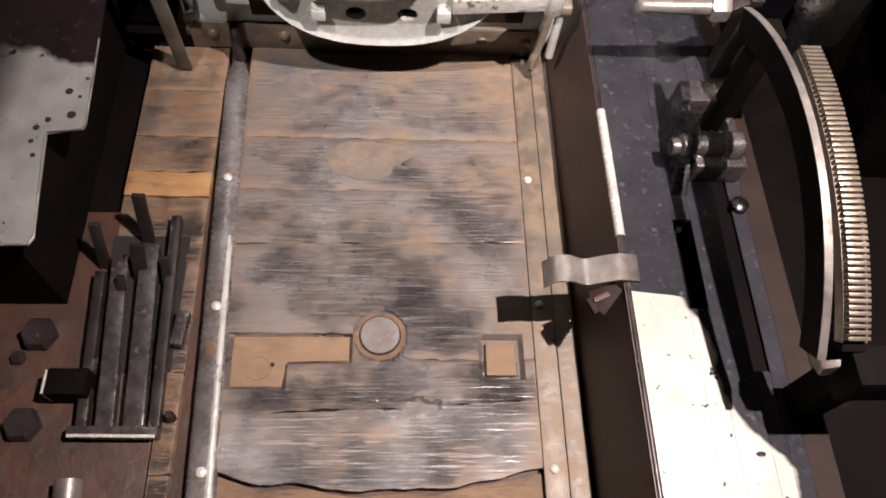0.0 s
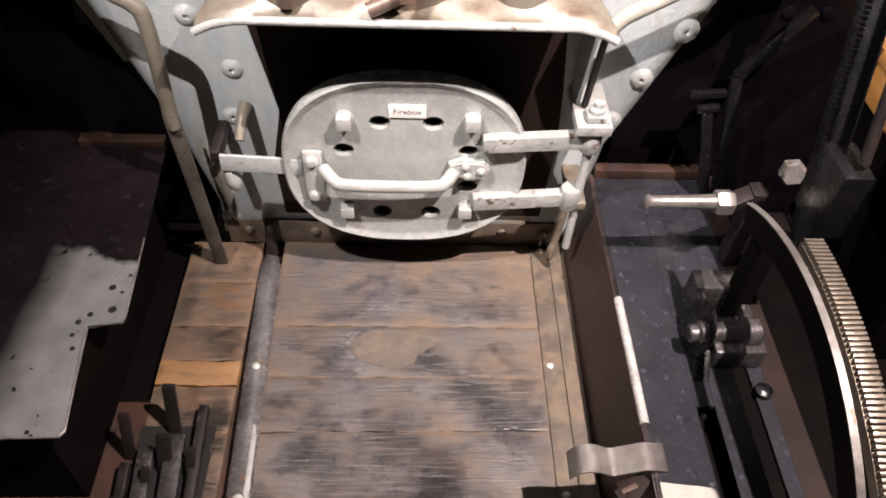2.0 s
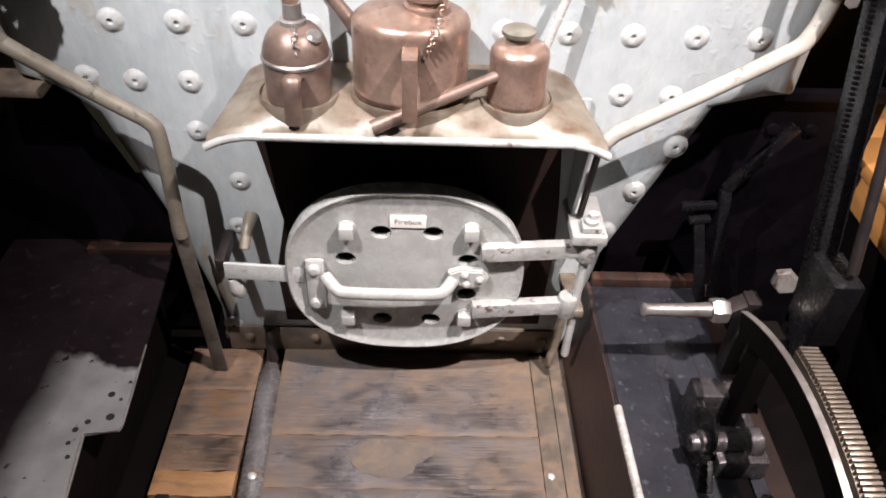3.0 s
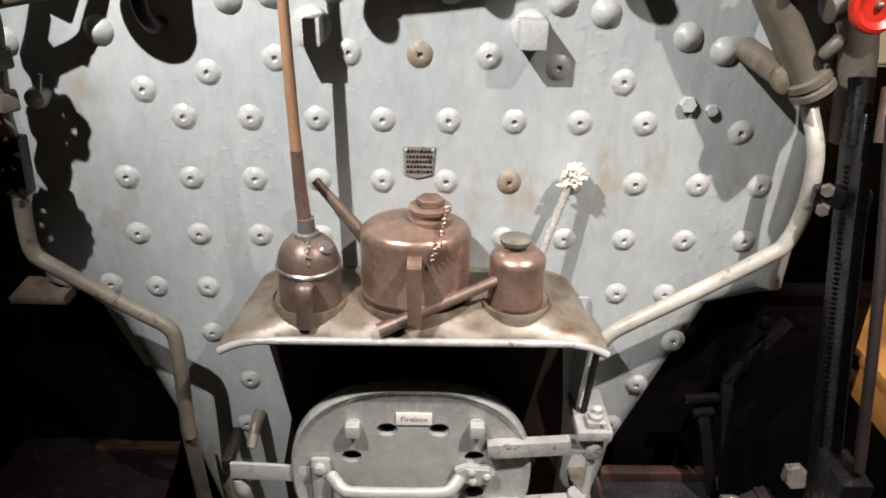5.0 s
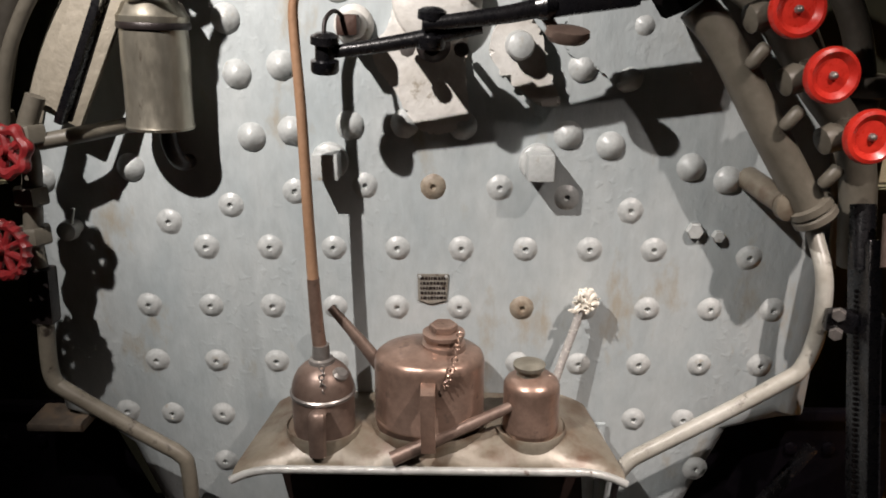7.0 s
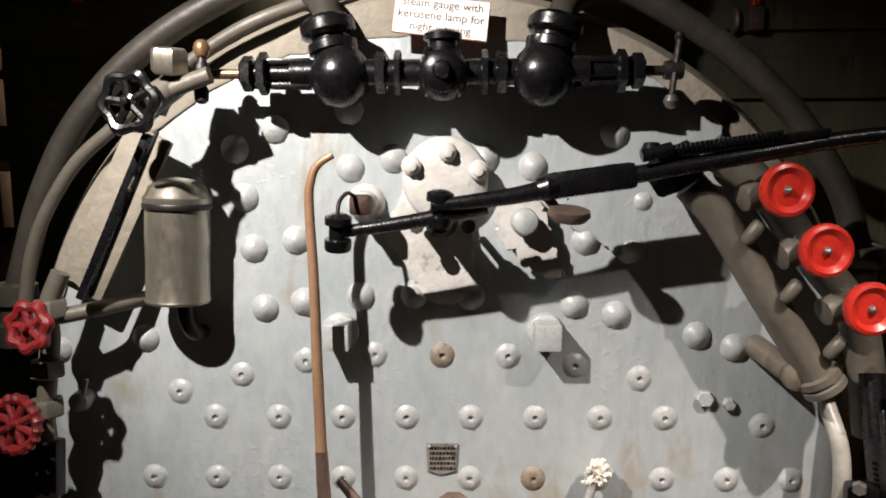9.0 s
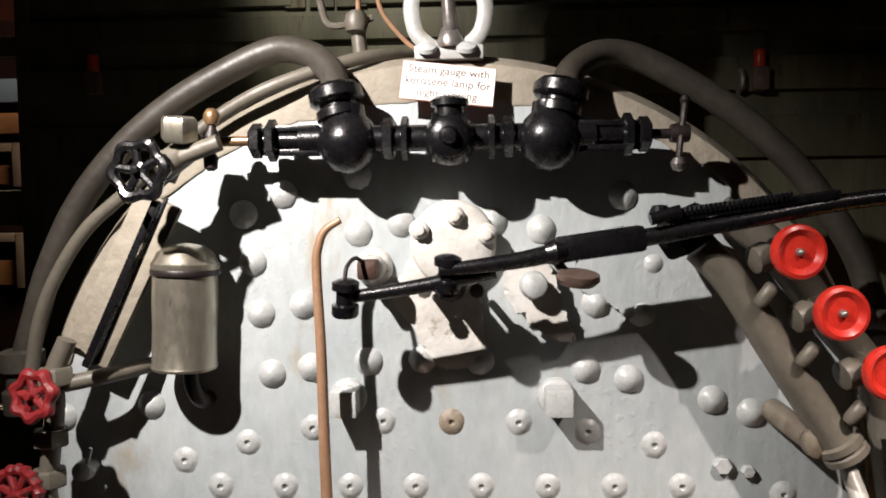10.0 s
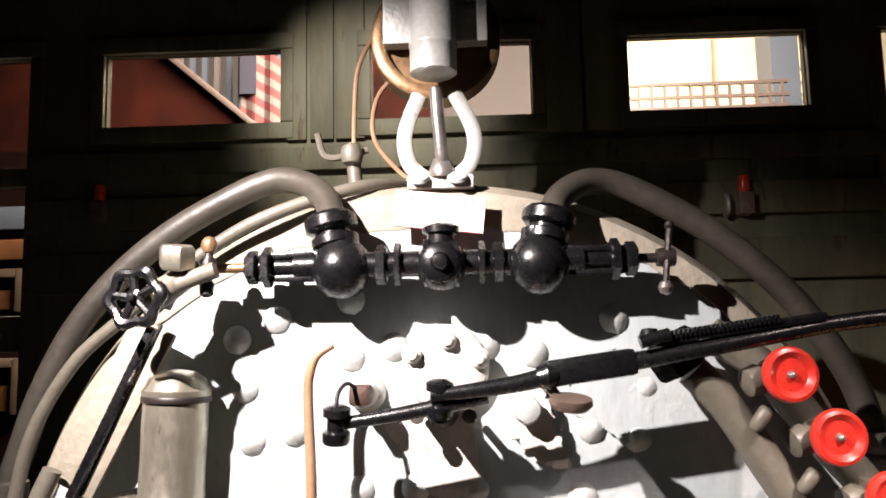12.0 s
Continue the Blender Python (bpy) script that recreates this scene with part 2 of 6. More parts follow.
add_dirt(DARKWOOD, (0.17, 0.108, 0.068))
BOXSIDE = mat("brown_black_side", (0.040, 0.022, 0.021), (0.060, 0.034, 0.030), 8, 0.5, 0, 0.3, 90)
CASTGREY = mat("worn_grey_casting", (0.13, 0.122, 0.125), (0.05, 0.043, 0.044), 30, 0.27, 0.65, 0.25, 90, wear=(0.34, 0.32, 0.31), amount=0.36, wear_scale=30)
DUSTYSTEEL = mat("dusty_steel", (0.15, 0.125, 0.10), (0.10, 0.082, 0.066), 22, 0.5, 0.2, 0.4, 90, wear=(0.20, 0.145, 0.098), amount=0.46, wear_scale=30, rough2=0.75, soft=0.10)
RAWWOOD = mat("rusty_wood", (0.165, 0.100, 0.055), (0.09, 0.055, 0.034), 22, 0.7, 0, 0.8, 60, stretch=(0.4, 1.2, 1), wear=(0.05, 0.042, 0.038), amount=0.42, wear_scale=38, depth=0.004)
# Pale diffuse steel; also carries painted highlights on edges and ends.
BRIGHT = mat("bright_pale_steel", (0.62, 0.60, 0.57), (0.46, 0.44, 0.42), 40, 0.25, 0.35, 0.1, 150)
OCHRE = mat("ochre_board", (0.33, 0.185, 0.08), (0.24, 0.13, 0.055), 22, 0.65, 0, 0.5, 70, stretch=(0.4, 1.2, 1), wear=(0.12, 0.075, 0.045), amount=0.38, wear_scale=30, depth=0.003, soft=0.1)
TANDIRT = mat("dirt_coated_board", (0.205, 0.135, 0.085), (0.155, 0.10, 0.06), 16, 0.8, 0, 0.5, 70, stretch=(0.6, 1.2, 1), wear=(0.13, 0.088, 0.056), amount=0.4, wear_scale=30, depth=0.003, soft=0.1)
DOORPAINT = mat("glossy_silver_paint", (0.40, 0.41, 0.395), (0.32, 0.33, 0.315), 6, 0.27, 0.1, 0.05, 40, wear=(0.20, 0.15, 0.10), amount=0.30, wear_scale=18, rough2=0.6)
CHIPPED = mat("chipped_silver_paint", (0.41, 0.415, 0.40), (0.30, 0.305, 0.29), 20, 0.32, 0.1, 0.5, 60, wear=(0.10, 0.065, 0.045), amount=0.38, wear_scale=45, rough2=0.7, depth=0.003)
# Black of the sheets that stand for unlit open space.
SHADEBLACK = mat("shade_black", (0.0018, 0.0014, 0.0022), (0.004, 0.003, 0.0045), 9, 0.45, 0, 0.3, 60, spec=0.12)
BROWNBLACK = mat("brown_black_iron", (0.009, 0.005, 0.0042), (0.02, 0.0105, 0.008), 10, 0.7, 0, 0.4, 70, spec=0.2)
STRIPSTEEL = mat("polished_strip_steel", (0.23, 0.222, 0.225), (0.10, 0.09, 0.088), 16, 0.27, 0.5, 0.2, 110, wear=(0.14, 0.085, 0.052), amount=0.38, wear_scale=26, rough2=0.65)
GREENWOOD = mat("green_painted_wood", (0.092, 0.090, 0.060), (0.046, 0.045, 0.030), 6, 0.6, 0, 0.4, 70, stretch=(1.2, 1, 0.2), wear=(0.045, 0.03, 0.018), amount=0.38, vary=0.2, spec=0.15)
WHITE_FLAKE = mat("flaking_white_paint", (0.62, 0.61, 0.58), (0.50, 0.48, 0.44), 18, 0.55, 0, 0.3, 60, wear=(0.30, 0.27, 0.22), amount=0.36, wear_scale=30, depth=0.004)
TIN = mat("tinned_steel", (0.40, 0.375, 0.31), (0.31, 0.285, 0.23), 14, 0.36, 0.8, 0.12, 110, stretch=(1, 1, 0.4), wear=(0.16, 0.13, 0.10), amount=0.34, wear_scale=26)
DARKSTEEL = mat("blackened_steel", (0.052, 0.045, 0.046), (0.022, 0.017, 0.017), 20, 0.34, 0.5, 0.15, 110, wear=(0.20, 0.17, 0.155), amount=0.36, wear_scale=26)
# Near-black for the shade inside holes that are not cut through.
HOLESHADE = plain("hole_shade", (0.006, 0.005, 0.005), 0.9)
CARD = plain("white_card", (0.78, 0.76, 0.72), 0.6)
INK = plain("ink", (0.10, 0.065, 0.06), 0.6)
REDINK = plain("red_border", (0.4, 0.12, 0.08), 0.6)
COTTON = plain("cotton", (0.72, 0.68, 0.6), 0.9)


def two_tone(name, dark, light, edge, slope, rough_dark, rough_light, xmin=None, spec=0.5, border=None):
    """Black paint that turns pale beyond an uneven edge across y."""
    m = mat(name, dark, tuple(c * 1.6 for c in dark), 14, rough_dark, 0, 0.25, 110, wear=tuple(c * 4.5 for c in dark), amount=0.36, wear_scale=55, spec=spec, soft=0.07)
    nt = m.node_tree
    n, l = nt.nodes, nt.links
    bsdf = n["Principled BSDF"]
    old, old_r = bsdf.inputs["Base Color"].links[0].from_socket, bsdf.inputs["Roughness"].links[0].from_socket
    geo, sep = n.new("ShaderNodeNewGeometry"), n.new("ShaderNodeSeparateXYZ")
    l.new(geo.outputs["Position"], sep.inputs[0])

    def noise_tex(scale, detail=6):
        no = n.new("ShaderNodeTexNoise")
        no.inputs["Scale"].default_value, no.inputs["Detail"].default_value = scale, detail
        l.new(geo.outputs["Position"], no.inputs["Vector"])
        return no.outputs["Fac"]

    def madd(a, k, c):
        q = n.new("ShaderNodeMath")
        q.operation = "MULTIPLY_ADD"
        l.new(a, q.inputs[0])
        q.inputs[1].default_value = k
        l.new(c, q.inputs[2])
        return q.outputs[0]

    def ramp(v, a, b):
        r = n.new("ShaderNodeMapRange")
        r.inputs["From Min"].default_value, r.inputs["From Max"].default_value = a, b
        l.new(v, r.inputs["Value"])
        return r.outputs[0]

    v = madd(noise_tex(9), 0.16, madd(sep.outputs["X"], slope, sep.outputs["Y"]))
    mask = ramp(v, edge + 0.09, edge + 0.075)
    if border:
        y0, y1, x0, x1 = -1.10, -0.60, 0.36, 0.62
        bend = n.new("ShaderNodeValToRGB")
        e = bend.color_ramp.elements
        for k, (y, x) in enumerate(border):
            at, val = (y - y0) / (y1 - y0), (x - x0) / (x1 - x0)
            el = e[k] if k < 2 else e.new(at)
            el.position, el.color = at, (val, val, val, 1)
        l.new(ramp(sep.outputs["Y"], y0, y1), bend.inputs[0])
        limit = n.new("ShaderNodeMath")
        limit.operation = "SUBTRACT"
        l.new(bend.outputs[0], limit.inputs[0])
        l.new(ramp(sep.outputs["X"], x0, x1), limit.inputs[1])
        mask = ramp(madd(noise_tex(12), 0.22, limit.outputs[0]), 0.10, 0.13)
    spots = ramp(noise_tex(45, 3), 0.70, 0.66)
    k = n.new("ShaderNodeMath")
    k.operation = "MULTIPLY"
    l.new(mask, k.inputs[0])
    l.new(spots, k.inputs[1])
    mask = k.outputs[0]
    if xmin is not None:
        k = n.new("ShaderNodeMath")
        k.operation = "MULTIPLY"
        l.new(mask, k.inputs[0])
        l.new(ramp(madd(noise_tex(6), 0.06, sep.outputs["X"]), xmin, xmin + 0.07), k.inputs[1])
        mask = k.outputs[0]
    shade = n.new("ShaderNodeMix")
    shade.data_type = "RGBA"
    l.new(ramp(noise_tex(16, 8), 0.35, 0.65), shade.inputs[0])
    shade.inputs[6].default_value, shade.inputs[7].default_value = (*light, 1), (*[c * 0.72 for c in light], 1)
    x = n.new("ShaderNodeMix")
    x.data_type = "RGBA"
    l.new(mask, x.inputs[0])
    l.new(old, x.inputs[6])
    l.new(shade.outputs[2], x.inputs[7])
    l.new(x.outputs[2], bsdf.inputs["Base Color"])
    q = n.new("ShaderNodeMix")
    l.new(mask, q.inputs[0])
    l.new(old_r, q.inputs[2])
    q.inputs[3].default_value = rough_light
    l.new(q.outputs[0], bsdf.inputs["Roughness"])
    return m


BOXTOP = two_tone("two_tone_box_top", (0.0165, 0.0168, 0.0205), (0.36, 0.345, 0.31), 0.42, 2.4, 0.16, 0.42, border=((-1.10, 0.60), (-0.60, 0.33), (-0.638, 0.36), (-0.648, 0.452), (-0.68, 0.462), (-0.72, 0.482), (-0.795, 0.478), (-0.85, 0.514), (-0.885, 0.556), (-0.96, 0.566)))
SEATPLATE = two_tone("two_tone_seat_plate", (0.008, 0.0055, 0.0065), (0.20, 0.205, 0.205), -0.26, 0.0, 0.45, 0.45, -0.585, 0.08)

# ---- building helpers ----
ORIGIN = {}


def thing(name, base, label, category, group="", kind=""):
    ob = new(name)
    ob.location, ob.empty_display_size = base, 0.05
    ORIGIN[ob] = Vector(base)
    return tagged(ob, label, category, group, kind)


def part(name, bm, material, parent=None, label="", smooth=True):
    """One mesh object from a bmesh in world coordinates, under a thing or a part."""
    base = ORIGIN.get(parent, Vector((0, 0, 0)))
    if parent is not None:
        bmesh.ops.translate(bm, verts=bm.verts, vec=-base)
    bmesh.ops.recalc_face_normals(bm, faces=bm.faces)
    me = bpy.data.meshes.new(name)
    bm.to_mesh(me)
    bm.free()
    if smooth:
        me.shade_smooth()
        me.set_sharp_from_angle(angle=radians(38))
    me.materials.append(material)
    ob = new(name, me)
    if parent is not None:
        ob.parent = parent
        ORIGIN[ob] = base
    else:
        ORIGIN[ob] = Vector((0, 0, 0))
    return tagged(ob, label)


def piece(name, mesh, at, parent, label=""):
    """A further object on a shared mesh, built round its own centre."""
    ob = new(name, mesh)
    ob.location = Vector(at) - ORIGIN[parent]
    ob.parent = parent
    ORIGIN[ob] = Vector(at)
    return tagged(ob, label)


def shared(name, bm, material):
    bmesh.ops.recalc_face_normals(bm, faces=bm.faces)
    me = bpy.data.meshes.new(name)
    bm.to_mesh(me)
    bm.free()
    me.shade_smooth()
    me.set_sharp_from_angle(angle=radians(38))
    me.materials.append(material)
    return me


def B():
    return bmesh.new()


def box(bm, x0, x1, y0, y1, z0, z1, bevel=0.0, m=None):
    r = bmesh.ops.create_cube(bm, size=1.0)
    vs = r["verts"]
    for v in vs:
        v.co = Vector(((x0 + x1) / 2 + v.co.x * (x1 - x0), (y0 + y1) / 2 + v.co.y * (y1 - y0), (z0 + z1) / 2 + v.co.z * (z1 - z0)))
    if bevel:
        es = list({e for v in vs for e in v.link_edges})
        r = bmesh.ops.bevel(bm, geom=es, offset=bevel, segments=2, affect="EDGES", profile=0.6)
        vs = list({v for f in r["faces"] for v in f.verts} | {v for v in vs if v.is_valid})
    if m is not None:
        bmesh.ops.transform(bm, matrix=m, verts=vs)
    return bm


def bar(bm, p, q, wide, thick, bevel=0.002, up=(0, 0, 1)):
    """A flat bar from p to q, wide across, thick along up."""
    p, q = Vector(p), Vector(q)
    d = (q - p)
    x = d.normalized()
    y = Vector(up).cross(x).normalized()
    z = x.cross(y)
    m = Matrix((x, y, z)).transposed().to_4x4()
    m.translation = p
    return box(bm, 0, d.length, -wide / 2, wide / 2, -thick / 2, thick / 2, bevel, m)


def smooth_line(pts, steps=6):
    pts = [Vector(p) for p in pts]
    if len(pts) < 3:
        return pts
    ext = [pts[0] * 2 - pts[1]] + pts + [pts[-1] * 2 - pts[-2]]
    out = []
    for i in range(1, len(ext) - 2):
        a, b, c, d = ext[i - 1:i + 3]
        for k in range(steps):
            t = k / steps
            out.append(0.5 * ((2 * b) + (c - a) * t + (2 * a - 5 * b + 4 * c - d) * t * t + (3 * b - a - 3 * c + d) * t ** 3))
    out.append(pts[-1])
    return out


def tube(bm, pts, r, seg=14, smooth=True, steps=6, r_end=None):
    """A round bar along points; r may taper to r_end."""
    line = smooth_line(pts, steps) if smooth else [Vector(p) for p in pts]
    rings = []
    up = None
    for i, p in enumerate(line):
        d = (line[min(i + 1, len(line) - 1)] - line[max(i - 1, 0)]).normalized()
        if up is None:
            up = d.orthogonal().normalized()
        up = (up - d * up.dot(d)).normalized()
        side = d.cross(up)
        rad = r if r_end is None else r + (r_end - r) * i / (len(line) - 1)
        rings.append([bm.verts.new(p + (up * math.cos(a) + side * math.sin(a)) * rad) for a in (2 * math.pi * k / seg for k in range(seg))])
    for a, b in zip(rings, rings[1:]):
        for k in range(seg):
            bm.faces.new((a[k], a[(k + 1) % seg], b[(k + 1) % seg], b[k]))
    bm.faces.new(rings[0][::-1])
    bm.faces.new(rings[-1])
    return bm


def lathe(bm, profile, at=(0, 0, 0), axis=(0, 0, 1), seg=28, squash=1.0):
    """A turned body: profile rows of (radius, height along axis)."""
    q = Vector((0, 0, 1)).rotation_difference(Vector(axis)).to_matrix()
    at = Vector(at)
    rings = []
    for r, h in profile:
        if r < 1e-5:
            rings.append([bm.verts.new(at + q @ Vector((0, 0, h)))])
        else:
            rings.append([bm.verts.new(at + q @ Vector((r * math.cos(a), squash * r * math.sin(a), h))) for a in (2 * math.pi * k / seg for k in range(seg))])
    for a, b in zip(rings, rings[1:]):
        for k in range(seg):
            k2 = (k + 1) % seg
            if len(a) == 1 and len(b) == 1:
                continue
            if len(a) == 1:
                bm.faces.new((a[0], b[k2], b[k]))
            elif len(b) == 1:
                bm.faces.new((a[k], a[k2], b[0]))
            else:
                bm.faces.new((a[k], a[k2], b[k2], b[k]))
    for ring in (rings[0], rings[-1]):
        if len(ring) > 2:
            bm.faces.new(ring)
    return bm


def torus(bm, at, axis, R, r, seg=32, n=10, squash=1.0):
    q = Vector((0, 0, 1)).rotation_difference(Vector(axis)).to_matrix()
    at = Vector(at)
    rings = []
    for i in range(seg):
        a = 2 * math.pi * i / seg
        c = Vector((math.cos(a), math.sin(a) * squash, 0))
        rings.append([bm.verts.new(at + q @ (c * R + c * r * math.cos(b) + Vector((0, 0, r * math.sin(b))))) for b in (2 * math.pi * k / n for k in range(n))])
    for i in range(seg):
        a, b = rings[i], rings[(i + 1) % seg]
        for k in range(n):
            bm.faces.new((a[k], a[(k + 1) % n], b[(k + 1) % n], b[k]))
    return bm


def prism(bm, poly, a, b, plane="xz", bevel=0.0):
    """A plate cut to an outline, between a and b along the third axis."""
    def co(u, v, w):
        return {"xz": (u, w, v), "xy": (u, v, w), "yz": (w, u, v)}[plane]
    lo = [bm.verts.new(co(u, v, a)) for u, v in poly]
    hi = [bm.verts.new(co(u, v, b)) for u, v in poly]
    n = len(poly)
    for k in range(n):
        bm.faces.new((lo[k], lo[(k + 1) % n], hi[(k + 1) % n], hi[k]))
    f = [bm.faces.new(lo[::-1]), bm.faces.new(hi)]
    if bevel:
        bmesh.ops.bevel(bm, geom=[e for g in f for e in g.edges], offset=bevel, segments=2, affect="EDGES")
    return bm


def worn_outline(poly, jitter=0.003, seed=0.0):
    """Rounds the corners of an outline and makes it slightly uneven."""
    for _ in range(3):
        cut = []
        for (ax, az), (bx, bz) in zip(poly, poly[1:] + poly[:1]):
            cut += [(ax * 0.75 + bx * 0.25, az * 0.75 + bz * 0.25), (ax * 0.25 + bx * 0.75, az * 0.25 + bz * 0.75)]
        poly = cut
    return [(x + jitter * noise.noise(Vector((x * 60, z * 60, seed))), z + jitter * noise.noise(Vector((x * 60, z * 60, seed + 9)))) for x, z in poly]


def hexagon(bm, at, axis, r, h):
    return lathe(bm, [(r * 0.88, 0), (r, h * 0.12), (r, h * 0.85), (r * 0.88, h)], at, axis, seg=6)


def writing(name, text, size, m, material, parent):
    cu = bpy.data.curves.new(name, "FONT")
    cu.body, cu.size, cu.align_x, cu.align_y, cu.extrude, cu.space_line = text, size, "CENTER", "CENTER", 0.0002, 1.05
    tmp = new("tmp", cu)
    me = bpy.data.meshes.new_from_object(tmp)
    bpy.data.objects.remove(tmp)
    me.transform(m)
    me.transform(Matrix.Translation(-ORIGIN[parent]))
    me.materials.append(material)
    ob = new(name, me)
    ob.parent = parent
    ORIGIN[ob] = ORIGIN[parent]
    return ob


# ---- setting: floor, cab walls, roof ----
bm = B()
box(bm, -1.5, 1.5, -2.6, 0.9, -0.06, -0.02)
floor = tagged(part("floor", bm, NEARBLACK), "near-black cab floor under wooden planks", "floor", kind="structure")

# front wall of the cab: pieces round five openings
WALL = 0.69
bm = B()
opens = ((-1.42, -1.085), (-0.885, -0.428), (-0.193, 0.213), (0.46, 0.897), (1.087, 1.42))
Z0, Z1 = 1.93, 2.12
box(bm, -1.5, 1.5, WALL, WALL + 0.022, Z1, 2.5)
edges = [-1.5] + [e for o in opens for e in o] + [1.5]
for k in range(0, len(edges), 2):
    box(bm, edges[k], edges[k + 1], WALL, WALL + 0.022, Z0, Z1)
box(bm, -1.085, 1.087, WALL, WALL + 0.022, -0.05, Z0)
box(bm, -1.5, -1.42, WALL, WALL + 0.022, -0.05, Z0)
box(bm, 1.42, 1.5, WALL, WALL + 0.022, -0.05, Z0)
box(bm, -1.42, -1.085, WALL, WALL + 0.022, -0.05, 0.9)
box(bm, 1.087, 1.42, WALL, WALL + 0.022, -0.05, 0.9)
wall_front = tagged(part("wall_front", bm, GREENWOOD, smooth=False), "dark green painted wooden cab front wall with windows", "wall", kind="structure")
for x0, x1, z0, z1 in ((-0.41, -0.36, 1.88, 2.3), (-0.35, -0.29, 1.88, 2.3), (-0.285, -0.21, 1.88, 2.3), (0.23, 0.34, 1.88, 2.3), (0.35, 0.44, 1.88, 2.3)):
    bm = B()
    box(bm, x0, x1, WALL - 0.014, WALL - 0.001, z0, z1, 0.003)
    part("board", bm, GREENWOOD, wall_front)
for z0, z1 in ((1.80, 1.86), (1.66, 1.74), (1.5, 1.6)):
    bm = B()
    box(bm, -1.08, 1.08, WALL - 0.022, WALL - 0.001, z0, z1, 0.004)
    part("rail", bm, GREENWOOD, wall_front)
for k, (x0, x1) in enumerate(opens):
    z0 = Z0 if 0 < k < 4 else 0.9
    win = tagged(part("window_%d" % (k + 1), prism(B(), [(x0 + 0.004, z0 + 0.004), (x1 - 0.004, z0 + 0.004), (x1 - 0.004, Z1 - 0.004), (x0 + 0.004, Z1 - 0.004)], WALL + 0.010, WALL + 0.013), NEARBLACK, smooth=False),
                 "narrow glazed window in the green cab wall", "window", kind="structure")
    glass = bpy.data.materials.get("pane_glass")
    if glass is None:
        glass = bpy.data.materials.new("pane_glass")
        glass.use_nodes = True
        g = glass.node_tree.nodes["Principled BSDF"]
        g.inputs["Transmission Weight"].default_value, g.inputs["Roughness"].default_value, g.inputs["IOR"].default_value = 1.0, 0.02, 1.05
    win.data.materials[0] = glass
    win.visible_shadow = False
    bm = B()
    w = 0.02
    y0, y1 = WALL - 0.018, WALL - 0.002
    box(bm, x0 - 0.035, x1 + 0.035, y0, y1, Z1 + 0.002, Z1 + 0.045, 0.004)
    box(bm, x0 - 0.035, x1 + 0.035, y0, y1, z0 - 0.045, z0 - 0.002, 0.004)
    box(bm, x0 - 0.035, x0 - 0.002, y0, y1, z0 - 0.001, Z1 + 0.001, 0.004)
    box(bm, x1 + 0.002, x1 + 0.035, y0, y1, z0 - 0.001, Z1 + 0.001, 0.004)
    if k in (0, 4):
        box(bm, x0, x1, y0 + 0.01, y1 + 0.03, 1.78, 1.83, 0.004)
        box(bm, x0, x1, y0 + 0.01, y1 + 0.03, 1.36, 1.45, 0.004)
    part("window_frame", bm, GREENWOOD, win)

for name, x0, x1 in (("wall_left", -1.56, -1.5), ("wall_right", 1.5, 1.56)):
    bm = B()
    box(bm, x0, x1, -2.6, 0.75, -0.05, 0.95)
    box(bm, x0, x1, -2.6, 0.75, 1.95, 2.5)
    box(bm, x0, x1, 0.2, 0.75, 0.95, 1.95)
    box(bm, x0, x1, -2.6, -1.9, 0.95, 1.95)
    tagged(part(name, bm, GREENWOOD, smooth=False), "dark green wooden cab side with open window", "wall", kind="structure")
bm = B()
box(bm, -1.56, 1.56, -2.6, 0.76, 2.5, 2.55)
tagged(part("ceiling", bm, NEARBLACK, smooth=False), "dark cab roof", "ceiling", kind="structure")
bm = B()
box(bm, -1.56, 1.56, -2.7, -2.64, -0.05, 2.55)
tagged(part("wall_back", bm, NEARBLACK, smooth=False), "dark closing wall behind the cab", "wall", kind="structure")

# ---- hall outside the front windows ----
bm = B()
box(bm, -14, 14, -6, 14, -0.9, -0.8)
tagged(part("ground", bm, NEARBLACK), "dark museum hall floor", "floor", kind="structure")
YELLOW = plain("yellow_plaster", (0.8, 0.66, 0.40), 0.8)
BRICKRED = mat("red_girder_paint", (0.020, 0.0036, 0.0018), (0.0065, 0.0015, 0.0009), 1.5, 0.75, 0, 0.2, 9, spec=0.05)
# Hall plaster darkened to hold the weaker light; CREAMWALL is the bright copy.
DIMPLASTER = plain("dim_plaster", (0.068, 0.060, 0.059), 0.8)
CREAMWALL = plain("cream_plaster", (0.62, 0.55, 0.42), 0.8)
BLUEGREY = plain("blue_grey_paint", (0.04, 0.052, 0.07), 0.6)
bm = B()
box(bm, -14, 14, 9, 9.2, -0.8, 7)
tagged(part("backdrop", bm, DIMPLASTER), "plastered hall wall in the distance, coloured dim for weak light", "wall", kind="structure")

# ---- boiler ----
boiler = thing("boiler", (0, 0, 0), "grey painted steam boiler end studded with stay bolts", "boiler")
R, CZ = 0.70, 0.92
outline = []
NARC = 96
for k in range(NARC + 1):
    a = math.pi * k / NARC
    x, z = R * math.cos(a), CZ + R * math.sin(a)
    x *= 0.955 + 0.045 * math.sin(a)
    outline.append((x, z))
outline += [(-0.665, 0.80), (-0.66, 0.64), (-0.60, 0.61), (-0.545, 0.57), (-0.455, 0.31), (-0.405, 0.10), (-0.40, 0.0), (0.37, 0.0), (0.375, 0.15), (0.39, 0.27), (0.53, 0.61), (0.60, 0.625), (0.66, 0.64), (0.665, 0.80)]


